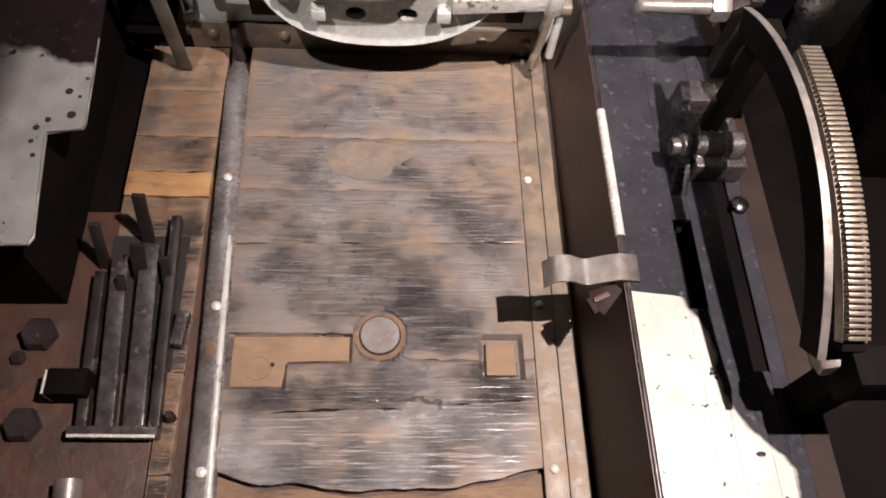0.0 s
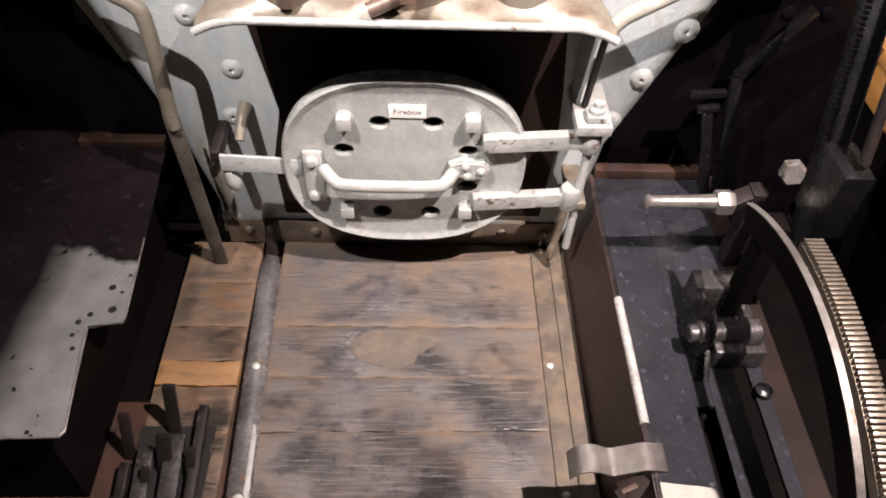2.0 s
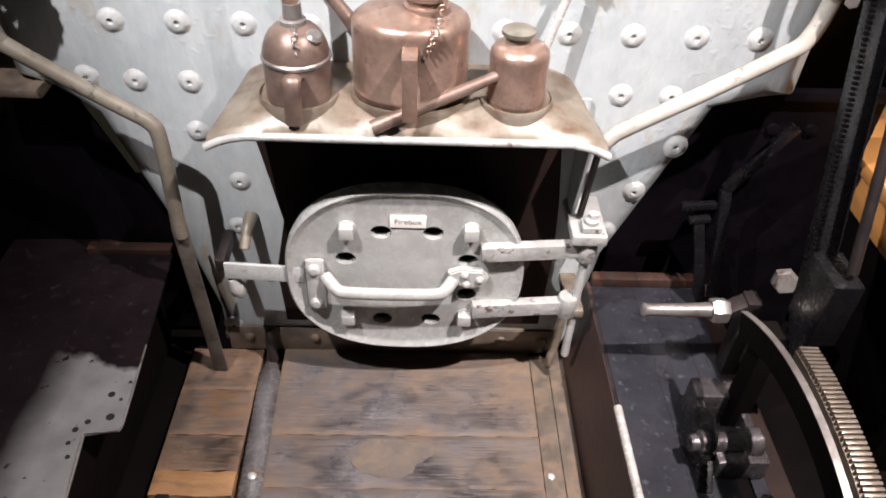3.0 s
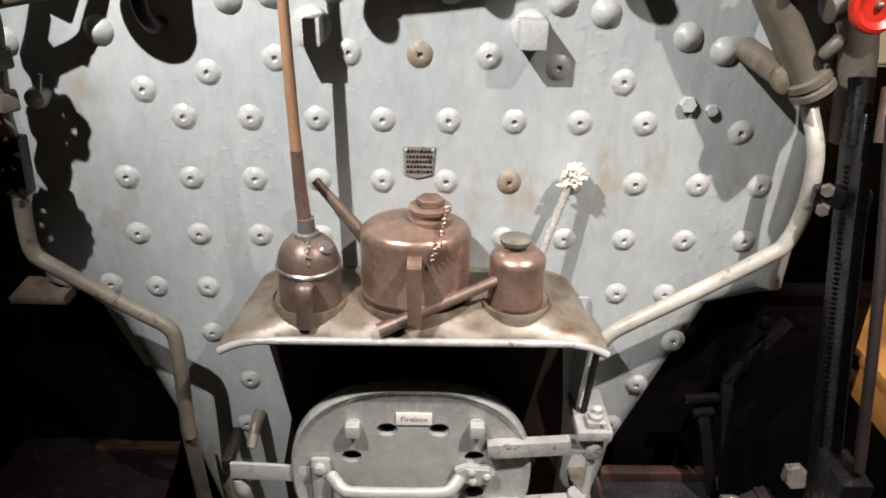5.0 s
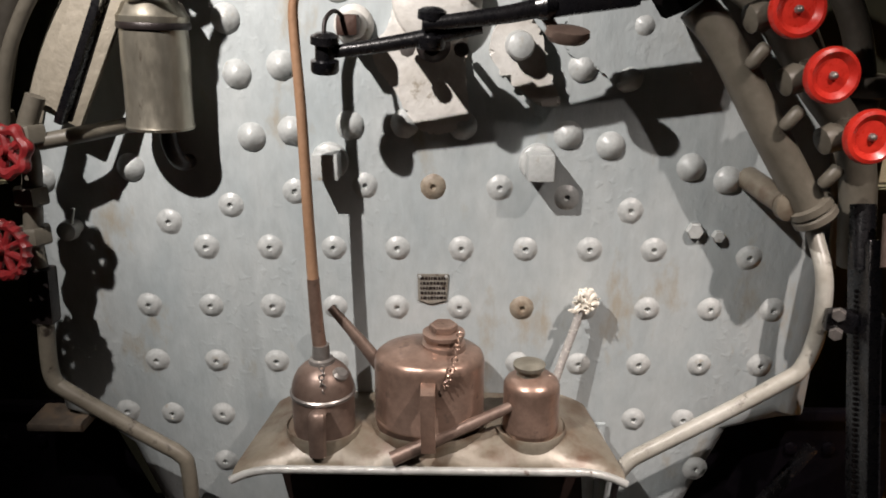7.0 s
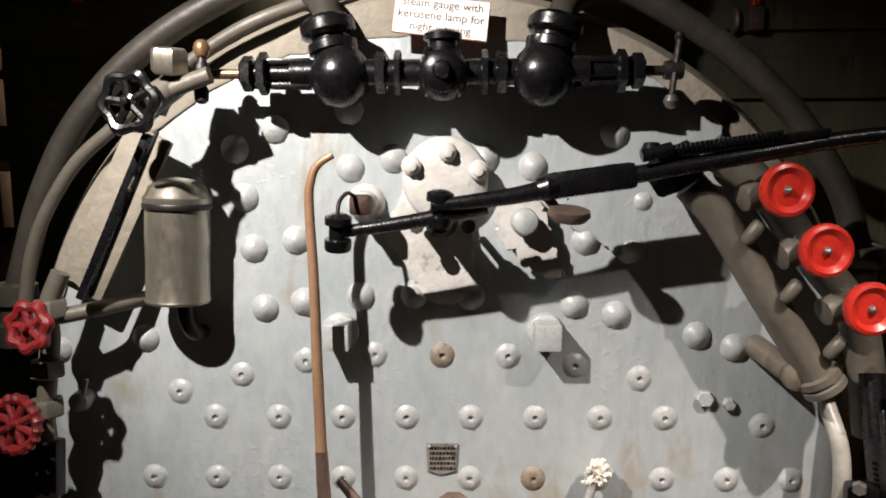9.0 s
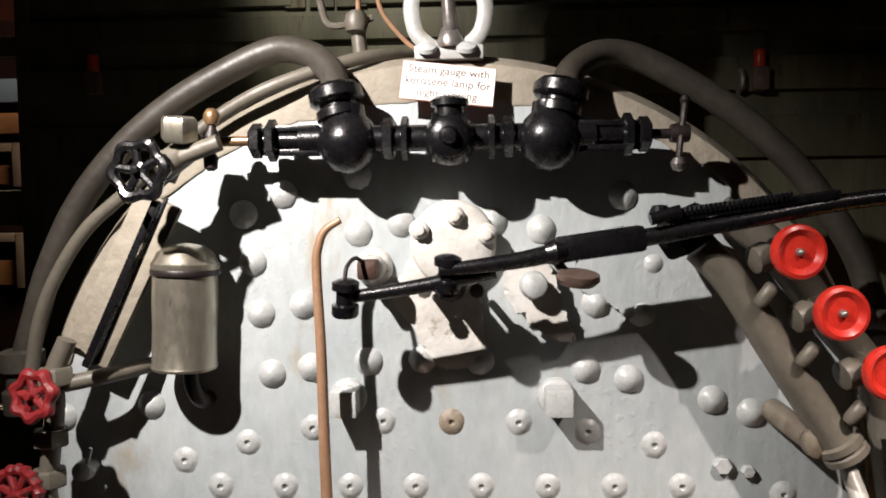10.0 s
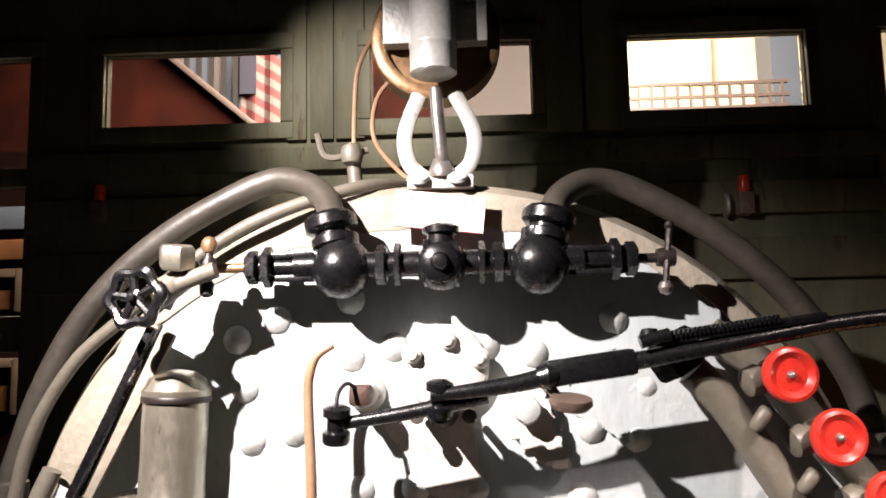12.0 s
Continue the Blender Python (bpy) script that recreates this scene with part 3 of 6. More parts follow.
def inset(poly, d):
    out = []
    n = len(poly)
    for k in range(n):
        p, q, r = (Vector(poly[(k + j) % n]) for j in (-1, 0, 1))
        t = (r - p).normalized()
        nrm = Vector((-t.y, t.x))
        out.append(q + nrm * d)
    return out


bm = B()
rings = []
for d, y in ((0.055, 0.0), (0.035, 0.004), (0.018, 0.014), (0.006, 0.03), (0.0, 0.055), (0.0, 0.16)):
    rings.append([bm.verts.new((p[0], y, p[1])) for p in inset(outline, d)])
for a, b in zip(rings, rings[1:]):
    for k in range(len(a)):
        bm.faces.new((a[k], a[(k + 1) % len(a)], b[(k + 1) % len(a)], b[k]))
bm.faces.new(rings[0])
part("backhead", bm, PAINT, boiler, "blistered grey paint with rust streaks")
bm = B()
box(bm, -0.70, -0.60, -0.022, 0.05, 0.618, 0.634, 0.004)
for v in bm.verts:
    v.co.z += 0.004 * noise.noise(v.co * 30)
part("bottom_flange", bm, DUSTYSTEEL, boiler, "rust-stained lower flange")
bm = B()
rings = []
for j, (y, g0) in enumerate(((-0.0015, -0.052), (-0.003, -0.047), (0.004, -0.018), (0.035, 0.006), (0.075, 0.016), (0.3, 0.016), (WALL + 0.1, 0.016))):
    ring = []
    for x, z in outline[:NARC + 1]:
        g = g0 + (0.010 * noise.noise(Vector((x * 20, z * 20, 3))) + 0.007 * noise.noise(Vector((x * 55, z * 55, 7))) if j < 2 else 0)
        if j < 2:
            g -= 0.05 * max(0.0, (z - CZ) / R) ** 6
        ring.append(bm.verts.new((x * (1 + g), y, CZ + (z - CZ) * (1 + g))))
    rings.append(ring)
for a, b in zip(rings, rings[1:]):
    for k in range(len(a) - 1):
        bm.faces.new((a[k], a[k + 1], b[k + 1], b[k]))
part("jacket", bm, LAGGING, boiler, "plastered lagging with an uneven edge")



def painted_boss(name, profile, seg, seed, rough):
    """A stay end under many coats of paint: turned, then made slightly lumpy with a run of paint below."""
    bm = B()
    lathe(bm, profile, (0, 0, 0), (0, -1, 0), seg)
    for v in bm.verts:
        r = math.hypot(v.co.x, v.co.z)
        a = math.atan2(v.co.z, v.co.x)
        k = 1 + rough * noise.noise(Vector((math.cos(a) * 1.7, math.sin(a) * 1.7, seed))) * (1.6 if r > 0.014 else 0.6)
        v.co.x, v.co.z = v.co.x * k, v.co.z * k
        if v.co.z < -0.012 and r > 0.014:
            v.co.z -= 0.0035 * abs(noise.noise(Vector((a * 2, seed * 2.3, 4))))
        v.co.y += 0.0005 * noise.noise(Vector((v.co.x * 150, v.co.z * 150, seed)))
    return shared(name, bm, BOLT)


stay_meshes = [painted_boss("stay_bolt", [(0.0215 + 0.001 * (k % 2), 0.0), (0.0185, 0.0014), (0.0160, 0.0034), (0.0115, 0.0056), (0.0055, 0.0064), (0.0045, 0.0058), (0.0038, 0.002), (0.0, 0.002)], 24, k * 1.9, 0.03) for k in range(6)]
rivet_meshes = [painted_boss("rivet", [(0.0225, 0.0), (0.0212, 0.003), (0.0175, 0.0065), (0.011, 0.0115), (0.0045, 0.0148), (0.0, 0.0155)], 24, 20 + k * 1.9, 0.02) for k in range(4)]
STAYS = [(-0.363 + 0.103 * k, 0.951) for k in range(8)] + [(-0.468 + 0.103 * k, 0.849) for k in range(11)] + [(-0.466 + 0.102 * k, 0.748) for k in range(11)]
STAYS += [(-0.528, 0.65), (-0.45, 0.646), (-0.362, 0.646), (0.35, 0.643), (0.435, 0.643), (-0.365, 0.552), (0.466, 0.546), (-0.308, 0.449), (0.411, 0.447), (-0.324, 0.346), (0.374, 0.352), (-0.37, 0.076)]
STAYS += [(-0.103, 1.054), (0.004, 1.053), (0.108, 1.052), (0.214, 1.037), (-0.214, 1.044), (-0.318, 1.021), (0.316, 1.016), (-0.419, 0.993), (0.512, 0.939)]
RIVETS = [(-0.471, 1.081), (-0.277, 1.13), (-0.214, 1.14), (-0.124, 1.149), (-0.04, 1.152), (0.049, 1.149), (0.211, 1.135), (0.277, 1.119), (0.404, 1.086), (0.463, 1.066), (-0.614, 1.062)]
RIVETS += [(-0.292, 1.225), (-0.225, 1.238), (0.228, 1.237), (0.297, 1.223), (-0.303, 1.305), (0.313, 1.297), (-0.316, 1.38), (-0.253, 1.41), (-0.137, 1.439), (0.269, 1.401), (0.145, 1.351), (0.071, 1.364), (-0.07, 1.364), (-0.137, 1.35)]
rusty_mesh = stay_meshes[0].copy()
rusty_mesh.materials[0] = mat("rust_stained_bolt", (0.30, 0.265, 0.21), (0.20, 0.155, 0.11), 60, 0.5, 0, 0.3, 150)
for x, z in STAYS:
    rusty = abs(x - 0.15) < 0.01 and abs(z - 0.849) < 0.01 or abs(x - 0.004) < 0.003 and z > 1
    piece("stay_bolt", rusty_mesh if rusty else stay_meshes[int(x * 997 + z * 331) % 6], (x, 0.0005, z), boiler, "rust-stained stay bolt" if rusty else "")
for x, z in RIVETS:
    piece("rivet", rivet_meshes[int(x * 997 + z * 331) % 4], (x, 0.0005, z), boiler)
for x, z, s in ((0.419, 0.985, 0.014), (0.457, 0.976, 0.010), (0.005, 0.889, 0.0), (-0.349, 0.352, 0.0)):
    if s:
        part("nut", hexagon(B(), (x, 0.001, z), (0, -1, 0), s, 0.012), BOLT, boiler)
for x in (-0.157, 0.166):
    bm = B()
    lathe(bm, [(0.03, 0), (0.028, 0.012), (0.022, 0.016), (0.0, 0.016)], (x, 0.001, 1.093), (0, -1, 0), 20)
    box(bm, x - 0.02, x + 0.02, -0.055, -0.012, 1.073, 1.113, 0.003)
    part("washout_plug", bm, BOLT, boiler, "square-headed plug")

# makers plate, unreadable
plate = thing("boiler_plate", (0.003, -0.002, 0.885), "small worn metal plate riveted to the boiler", "plate")
bm = B()
prism(bm, [(-0.021, 0.862), (0.0, 0.855), (0.026, 0.862), (0.029, 0.908), (-0.022, 0.908)], -0.004, -0.0005, bevel=0.001)
part("sheet", bm, mat("worn_plate_paint", (0.30, 0.285, 0.25), (0.20, 0.185, 0.155), 40, 0.45, 0.1, 0.3, 150, wear=(0.10, 0.08, 0.06), amount=0.40, wear_scale=60), plate)
rnd = random.Random(8)
for k in range(5):
    bm = B()
    x = -0.017
    while x < 0.022:
        w = rnd.uniform(0.002, 0.006)
        box(bm, x, min(x + w, 0.024), -0.0052, -0.0042, 0.865 + 0.0085 * k, 0.8695 + 0.0085 * k)
        x += w + 0.0016
    part("text_bar", bm, IRON, plate)
for x in (-0.018, 0.025):
    part("rivet", lathe(B(), [(0.003, 0), (0.0025, 0.0012), (0, 0.0016)], (x, -0.004, 0.904), (0, -1, 0), 10), BOLT, plate)

# ---- shelf with the oil cans ----
shelf = thing("shelf", (0, 0, 0.66), "grey-brown painted sheet metal can shelf above the fire door", "shelf")
bm = B()
cols, rows = 64, 24
SEATS = ((-0.167, -0.10, 0.056, 1), (0.0, -0.085, 0.09, 0.8), (0.16, -0.10, 0.052, 1))
grid = []
for j in range(rows + 1):
    v = j / rows
    ring = []
    for i in range(cols + 1):
        u = -1 + 2 * i / cols
        y = -0.17 * v
        x = u * (0.262 + 0.040 * v)
        z = 0.692 - 0.027 * v
        side = max(0.0, (abs(u) - 0.76) / 0.24)
        z -= 0.021 * side ** 2
        for cx, cy, r0, sq in SEATS:
            d = math.hypot(x - cx, (y - cy) / sq)
            z += 0.012 * max(0.0, min(1.0, (r0 + 0.034 - d) / 0.030)) ** 1.5 * (1 - max(0.0, (v - 0.8) / 0.2))
        lip = max(0.0, (v - 0.88) / 0.12)
        z -= 0.012 * lip ** 2
        z += 0.0012 * noise.noise(Vector((x * 30, y * 30, 5)))
        ring.append(bm.verts.new((x, y - 0.001, z)))
    grid.append(ring)
for j in range(rows):
    for i in range(cols):
        bm.faces.new((grid[j][i], grid[j][i + 1], grid[j + 1][i + 1], grid[j + 1][i]))
r = bmesh.ops.extrude_face_region(bm, geom=list(bm.faces))
bmesh.ops.translate(bm, verts=[v for v in r["geom"] if isinstance(v, bmesh.types.BMVert)], vec=(0, 0, -0.004))
part("tray", bm, SHELF, shelf)
bm = B()
line = [(u * 0.302, -0.171, 0.651 - 0.020 * max(0.0, (abs(u) - 0.76) / 0.24) ** 2) for u in (-1 + 2 * i / 30 for i in range(31))]
tube(bm, line, 0.0065, 10, smooth=False)
part("rolled_edge", bm, CHIPPED, shelf, "chipped silver rolled edge")
for x, y, r0, sq in SEATS:
    bm = B()
    lathe(bm, [(r0 + 0.006, -0.018), (r0 + 0.005, 0.0), (r0 + 0.0048, 0.010), (r0 + 0.0036, 0.0118), (r0 + 0.0022, 0.0112), (r0 + 0.0018, 0.008), (r0 + 0.0018, -0.018)], (x, y, 0.680), seg=40, squash=sq)
    part("collar", bm, SHELF, shelf)
bm = B()
prism(bm, [(-0.005, 0.63), (-0.11, 0.63), (-0.06, 0.42), (-0.005, 0.42)], 0.288, 0.294, "yz", 0.0015)
part("bracket", bm, PAINT, shelf)
bm = B()
prism(bm, [(0.255, 0.64), (0.300, 0.64), (0.315, 0.43), (0.275, 0.43)], -0.012, -0.006, bevel=0.001)
part("bracket", bm, PAINT, shelf)


def oil_can(x, y, z, r, h, dome, squash, metal, label):
    can = thing("oil_can", (x, y, z), label, "oil can", "oil cans on the shelf")
    bm = B()
    prof = [(r * 0.97, 0), (r, 0.003), (r, 0.012), (r * 1.02, 0.014), (r * 1.02, 0.018), (r, 0.02), (r, h)]
    if dome < 0.04 and squash < 1:
        prof += [(r * 0.99, h + 0.005), (r * 0.955, h + 0.012), (r * 0.88, h + 0.017), (r * 0.65, h + 0.022), (r * 0.42, h + dome), (0.0, h + dome)]
    else:
        prof += [(r * math.cos(a) ** 0.8, h + dome * math.sin(a)) for a in (0.25, 0.5, 0.75, 1.0, 1.25, 1.4)] + [(0.0, h + dome)]
    lathe(bm, prof, (x, y, z), seg=40, squash=squash)
    part("body", bm, metal, can)
    return can


can = oil_can(-0.167, -0.10, 0.665, 0.049, 0.083, 0.052, 1, DULLCOPPER, "dull copper oil can with a tall slender spout")
bm = B()
lathe(bm, [(0.0495, 0), (0.0515, 0.002), (0.0515, 0.006), (0.0495, 0.008)], (-0.167, -0.1, 0.744))
part("seam", bm, STEEL, can)
bm = B()
lathe(bm, [(0.02, 0), (0.019, 0.006), (0.014, 0.008), (0.013, 0.03), (0.0, 0.03)], (-0.167, -0.1, 0.797))
part("neck", bm, STEEL, can)
bm = B()
tube(bm, [(-0.167, -0.1, 0.80), (-0.171, -0.1, 0.86), (-0.1735, -0.1, 0.935)], 0.0115, 14, r_end=0.0095)
spout = part("spout", bm, COPPER, can)
bm = B()
tube(bm, [(-0.1735, -0.1, 0.932), (-0.176, -0.1, 1.05), (-0.178, -0.1, 1.19), (-0.182, -0.1, 1.30), (-0.178, -0.1, 1.335), (-0.168, -0.1, 1.356), (-0.147, -0.1, 1.370)], 0.0088, 14, r_end=0.0052)
part("spout_tube", bm, TANROD, spout, "tan slender tube with a hooked end")
bm = B()
tube(bm, [(-0.165, -0.146, 0.735), (-0.166, -0.165, 0.742), (-0.166, -0.172, 0.725), (-0.167, -0.168, 0.672)], 0.006, 8)
for v in bm.verts:
    v.co.x = -0.167 + (v.co.x + 0.167) * 2.2
part("handle", bm, DULLCOPPER, can)
bm = B()
lathe(bm, [(0.012, 0), (0.013, 0.006), (0.009, 0.01), (0, 0.011)], (-0.137, -0.118, 0.782), (0.35, -0.3, 1))
part("filler_cap", bm, STEEL, can)
bm = B()
for k in range(9):
    torus(bm, (-0.160 + 0.002 * math.sin(k * 1.7), -0.139 - 0.003 * math.sin(k * 0.4), 0.806 - 0.0075 * k), (1, 0, 0.3) if k % 2 else (0, 1, 0), 0.0042, 0.0012, 10, 6)
part("chain", bm, STEEL, can)

can = oil_can(0.0, -0.085, 0.684, 0.0865, 0.111, 0.027, 0.82, COPPER, "large oval copper oil can with a screw cap")
bm = B()
lathe(bm, [(0.036, -0.006), (0.034, 0.004), (0.029, 0.006), (0.029, 0.014), (0.033, 0.015), (0.033, 0.021), (0.026, 0.023), (0, 0.024)], (0.022, -0.085, 0.822))
cap = part("screw_cap", bm, COPPER, can)
part("cap_nut", hexagon(B(), (0.022, -0.085, 0.845), (0, 0, 1), 0.022, 0.012), COPPER, cap)
bm = B()
bar(bm, (0.0, -0.152, 0.79), (0.0, -0.185, 0.785), 0.022, 0.004)
bar(bm, (0.0, -0.185, 0.787), (0.001, -0.185, 0.69), 0.022, 0.004, up=(0, 1, 0))
part("handle", bm, COPPER, can)
bm = B()
for k in range(12):
    t = k / 11
    torus(bm, (0.047 - 0.022 * t, -0.112 - 0.045 * min(1, 2 * t), 0.85 - 0.035 * min(1, t * 2) - 0.03 * max(0, 2 * t - 1)), (1, 0, 0.3) if k % 2 else (0, 1, 0.3), 0.0046, 0.0013, 10, 6)
part("chain", bm, COPPER, can)
bm = B()
tube(bm, [(-0.07, -0.06, 0.758), (-0.11, -0.055, 0.81), (-0.158, -0.05, 0.868)], 0.013, 12, r_end=0.007)
part("spout", bm, DULLCOPPER, can)

can = oil_can(0.16, -0.10, 0.676, 0.044, 0.084, 0.022, 1, COPPER, "small round copper oil can with a long spout")
bm = B()
lathe(bm, [(0.02, -0.004), (0.018, 0.002), (0.018, 0.008), (0.0245, 0.009), (0.025, 0.015), (0.018, 0.018), (0, 0.019)], (0.155, -0.1, 0.782))
part("screw_cap", bm, TIN, can)
bm = B()
tube(bm, [(0.128, -0.122, 0.735), (0.04, -0.146, 0.704), (-0.055, -0.172, 0.671)], 0.0085, 12, r_end=0.0115)
part("spout", bm, DULLCOPPER, can, "dull brown spout, wider at the tip")

torch = thing("torch", (0.195, -0.06, 0.70), "steel lighting torch with a frayed cotton tuft", "torch")
part("rod", tube(B(), [(0.192, -0.06, 0.70), (0.21, -0.05, 0.765), (0.243, -0.035, 0.865)], 0.0068, 12), BRIGHT, torch)
bm = B()
rnd = random.Random(5)
for k in range(110):
    d = Vector((rnd.gauss(0.1, 1), rnd.gauss(0, 1), rnd.gauss(0.5, 1))).normalized()
    p = Vector((0.247, -0.033, 0.872)) + Vector((rnd.gauss(0, 0.006), rnd.gauss(0, 0.005), rnd.gauss(0, 0.007)))
    e = d * rnd.uniform(0.005, 0.016)
    tube(bm, [p, p + e * 0.5 + Vector((rnd.gauss(0, 0.004), 0, rnd.gauss(0, 0.004))), p + e], 0.0034, 5, r_end=0.0014, steps=3)
for d in ((0.35, -0.1, 1.0), (0.2, -0.2, 0.9), (-0.8, -0.2, 0.5), (0.9, -0.1, -0.1), (-0.3, -0.4, 0.8), (0.6, -0.2, 0.6)):
    d = Vector(d).normalized() * rnd.uniform(0.016, 0.026)
    p = Vector((0.247, -0.036, 0.874))
    tube(bm, [p, p + d * 0.5 + Vector((rnd.gauss(0, 0.003), 0, rnd.gauss(0, 0.003))), p + d], 0.0075, 8, r_end=0.0045, steps=4)
part("tuft", bm, COTTON, torch, "frayed white cotton")

# ---- fire door ----
door = thing("fire_door", (-0.01, -0.09, 0.13), "silver-grey oval cast fire door with vent holes, shut", "fire door")
CX, CZD, RX, RZ = -0.006, 0.3215, 0.217, 0.191
holes = [(s * a + CX * 0.5, z) for s in (-1, 1) for a, z in ((0.046, 0.419), (0.110, 0.357), (0.112, 0.274), (0.046, 0.206))]


def oval(rx, rz, y, n=72):
    out = []
    for k in range(n):
        c, q = math.cos(2 * math.pi * k / n), math.sin(2 * math.pi * k / n)
        out.append((CX + rx * math.copysign(abs(c) ** 0.84, c), y, CZD + rz * math.copysign(abs(q) ** 0.84, q)))
    return out


bm = B()
rings = [[bm.verts.new(p) for p in oval(RX * s, RZ * s, y)] for s, y in ((0.965, -0.075), (0.992, -0.078), (1.0, -0.086), (1.0, -0.102), (0.994, -0.107), (0.98, -0.109), (0.962, -0.107), (0.94, -0.1032), (0.91, -0.1015))]
for a, b in zip(rings, rings[1:]):
    for k in range(72):
        bm.faces.new((a[k], a[(k + 1) % 72], b[(k + 1) % 72], b[k]))
inner = [e for e in bm.edges if all(v in set(rings[-1]) for v in e.verts)]
HR = 0.0185
hole_edges = []
for x, z in holes:
    vs = [bm.verts.new((x + HR * math.cos(2 * math.pi * k / 20), -0.1015, z + HR * 0.8 * math.sin(2 * math.pi * k / 20))) for k in range(20)]
    back = [bm.verts.new((v.co.x, -0.084, v.co.z)) for v in vs]
    for k in range(20):
        hole_edges.append(bm.edges.new((vs[k], vs[(k + 1) % 20])))
        bm.faces.new((vs[k], vs[(k + 1) % 20], back[(k + 1) % 20], back[k]))
bmesh.ops.triangle_fill(bm, edges=inner + hole_edges, use_beauty=True)
part("door_plate", bm, DOORPAINT, door, smooth=True)
# Dark oval added behind the vent holes in place of their shade.
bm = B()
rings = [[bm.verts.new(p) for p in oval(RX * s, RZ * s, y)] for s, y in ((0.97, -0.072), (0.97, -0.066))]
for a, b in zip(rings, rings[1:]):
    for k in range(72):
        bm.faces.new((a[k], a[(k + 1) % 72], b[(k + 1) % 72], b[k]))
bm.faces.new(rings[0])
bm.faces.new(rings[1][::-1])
part("liner", bm, HOLESHADE, door, "dark plate standing for the shade behind the vent holes")
for x, z in ((-0.108, 0.427), (0.109, 0.429), (-0.113, 0.216), (0.107, 0.219)):
    bm = B()
    lathe(bm, [(0.017, 0), (0.0165, 0.003), (0, 0.003)], (x, -0.1005, z), (0, -1, 0), 18)
    box(bm, x - 0.0125, x + 0.0125, -0.122, -0.103, z - 0.0125, z + 0.0125, 0.003)
    part("bolt", bm, SILVER, door)
bm = B()
box(bm, -0.033, 0.030, -0.1045, -0.1018, 0.432, 0.458, 0.001)
card = part("name_card", bm, CARD, door, "small white paper label")
writing("lettering", "Firebox", 0.0155, pose(-0.0015, -0.1047, 0.445, 90, 0, 0), INK, card)
bm = B()
box(bm, -0.187, -0.150, -0.113, -0.101, 0.238, 0.358, 0.009)
strap = part("strap", bm, SILVER, door)
for z in (0.257, 0.339):
    part("bolt", lathe(B(), [(0.012, 0), (0.012, 0.005), (0.008, 0.009), (0, 0.01)], (-0.17, -0.112, z), (0, -1, 0), 16), SILVER, strap)
bm = B()
bar(bm, (-0.335, -0.098, 0.320), (-0.19, -0.100, 0.314), 0.007, 0.036, 0.002)
part("latch_bar", bm, BOLT, door, "dull grey latch bar")
bm = B()
tube(bm, [(-0.150, -0.104, 0.318), (-0.140, -0.120, 0.315), (-0.128, -0.134, 0.310), (-0.11, -0.140, 0.307), (-0.03, -0.142, 0.306), (0.05, -0.140, 0.307), (0.068, -0.134, 0.314), (0.082, -0.118, 0.327)], 0.0125, 12)
for v in bm.verts:
    v.co.y = -0.13 + (v.co.y + 0.13) * 0.8
handle = part("handle", bm, SILVER, door)
bm = B()
prism(bm, [(0.072, 0.338), (0.092, 0.347), (0.135, 0.344), (0.146, 0.328), (0.138, 0.306), (0.104, 0.302), (0.078, 0.316)], -0.118, -0.101, bevel=0.003)
lug = part("lug", bm, SILVER, door)
for x, z in ((0.102, 0.336), (0.106, 0.314), (0.130, 0.326)):
    part("rivet", lathe(B(), [(0.008, 0), (0.0075, 0.004), (0.004, 0.007), (0, 0.008)], (x, -0.117, z), (0, -1, 0), 12), SILVER, lug)
for z, x0, x1 in ((0.387, 0.128, 0.318), (0.246, 0.120, 0.302)):
    bm = B()
    bar(bm, (x0, -0.113, z), (x1, -0.10, z + 0.004), 0.020, 0.031, 0.002)
    lathe(bm, [(0.017, -0.024), (0.019, -0.02), (0.019, 0.02), (0.017, 0.024)], (x1, -0.1, z + 0.004), seg=18)
    part("hinge_arm", bm, CHIPPED, door, "paint-chipped hinge arm")
frame_ob = thing("door_frame", (0.05, 0, 0.1), "dark iron fire door frame with hinge post and latch catch", "door frame")
bm = B()
rings = [[bm.verts.new(p) for p in oval(RX * s, RZ * s, y)] for s, y in ((0.9, -0.002), (0.9, -0.062), (0.82, -0.064), (0.82, -0.002))]
for a, b in zip(rings, rings[1:]):
    for k in range(72):
        bm.faces.new((a[k], a[(k + 1) % 72], b[(k + 1) % 72], b[k]))
part("frame_ring", bm, NEARBLACK, frame_ob)
# Outline follows the shelf's cast shadow; its dark is put into the colour.
bm = B()
prism(bm, [(-0.278, 0.60), (-0.234, 0.367), (-0.262, 0.24), (-0.255, 0.10), (0.275, 0.10), (0.282, 0.30), (0.268, 0.60)], -0.009, -0.001, bevel=0.002)
part("mouth_plate", bm, BROWNBLACK, frame_ob, "brown-black plate round the fire hole, cut to the shelf's shadow")
bm = B()
tube(bm, [(0.318, -0.1, 0.11), (0.318, -0.1, 0.47)], 0.008, 12, smooth=False)
part("hinge_pin", bm, SILVER, frame_ob)
bm = B()
box(bm, 0.283, 0.345, -0.125, -0.001, 0.416, 0.436, 0.004)
box(bm, 0.300, 0.334, -0.116, -0.084, 0.437, 0.449, 0.003)
lathe(bm, [(0.013, 0), (0.013, 0.008), (0.007, 0.012), (0, 0.013)], (0.317, -0.1, 0.449), seg=14)
part("upper_hinge", bm, CHIPPED, frame_ob)
bm = B()
bar(bm, (0.318, -0.001, 0.235), (0.318, -0.112, 0.235), 0.034, 0.018, 0.004)
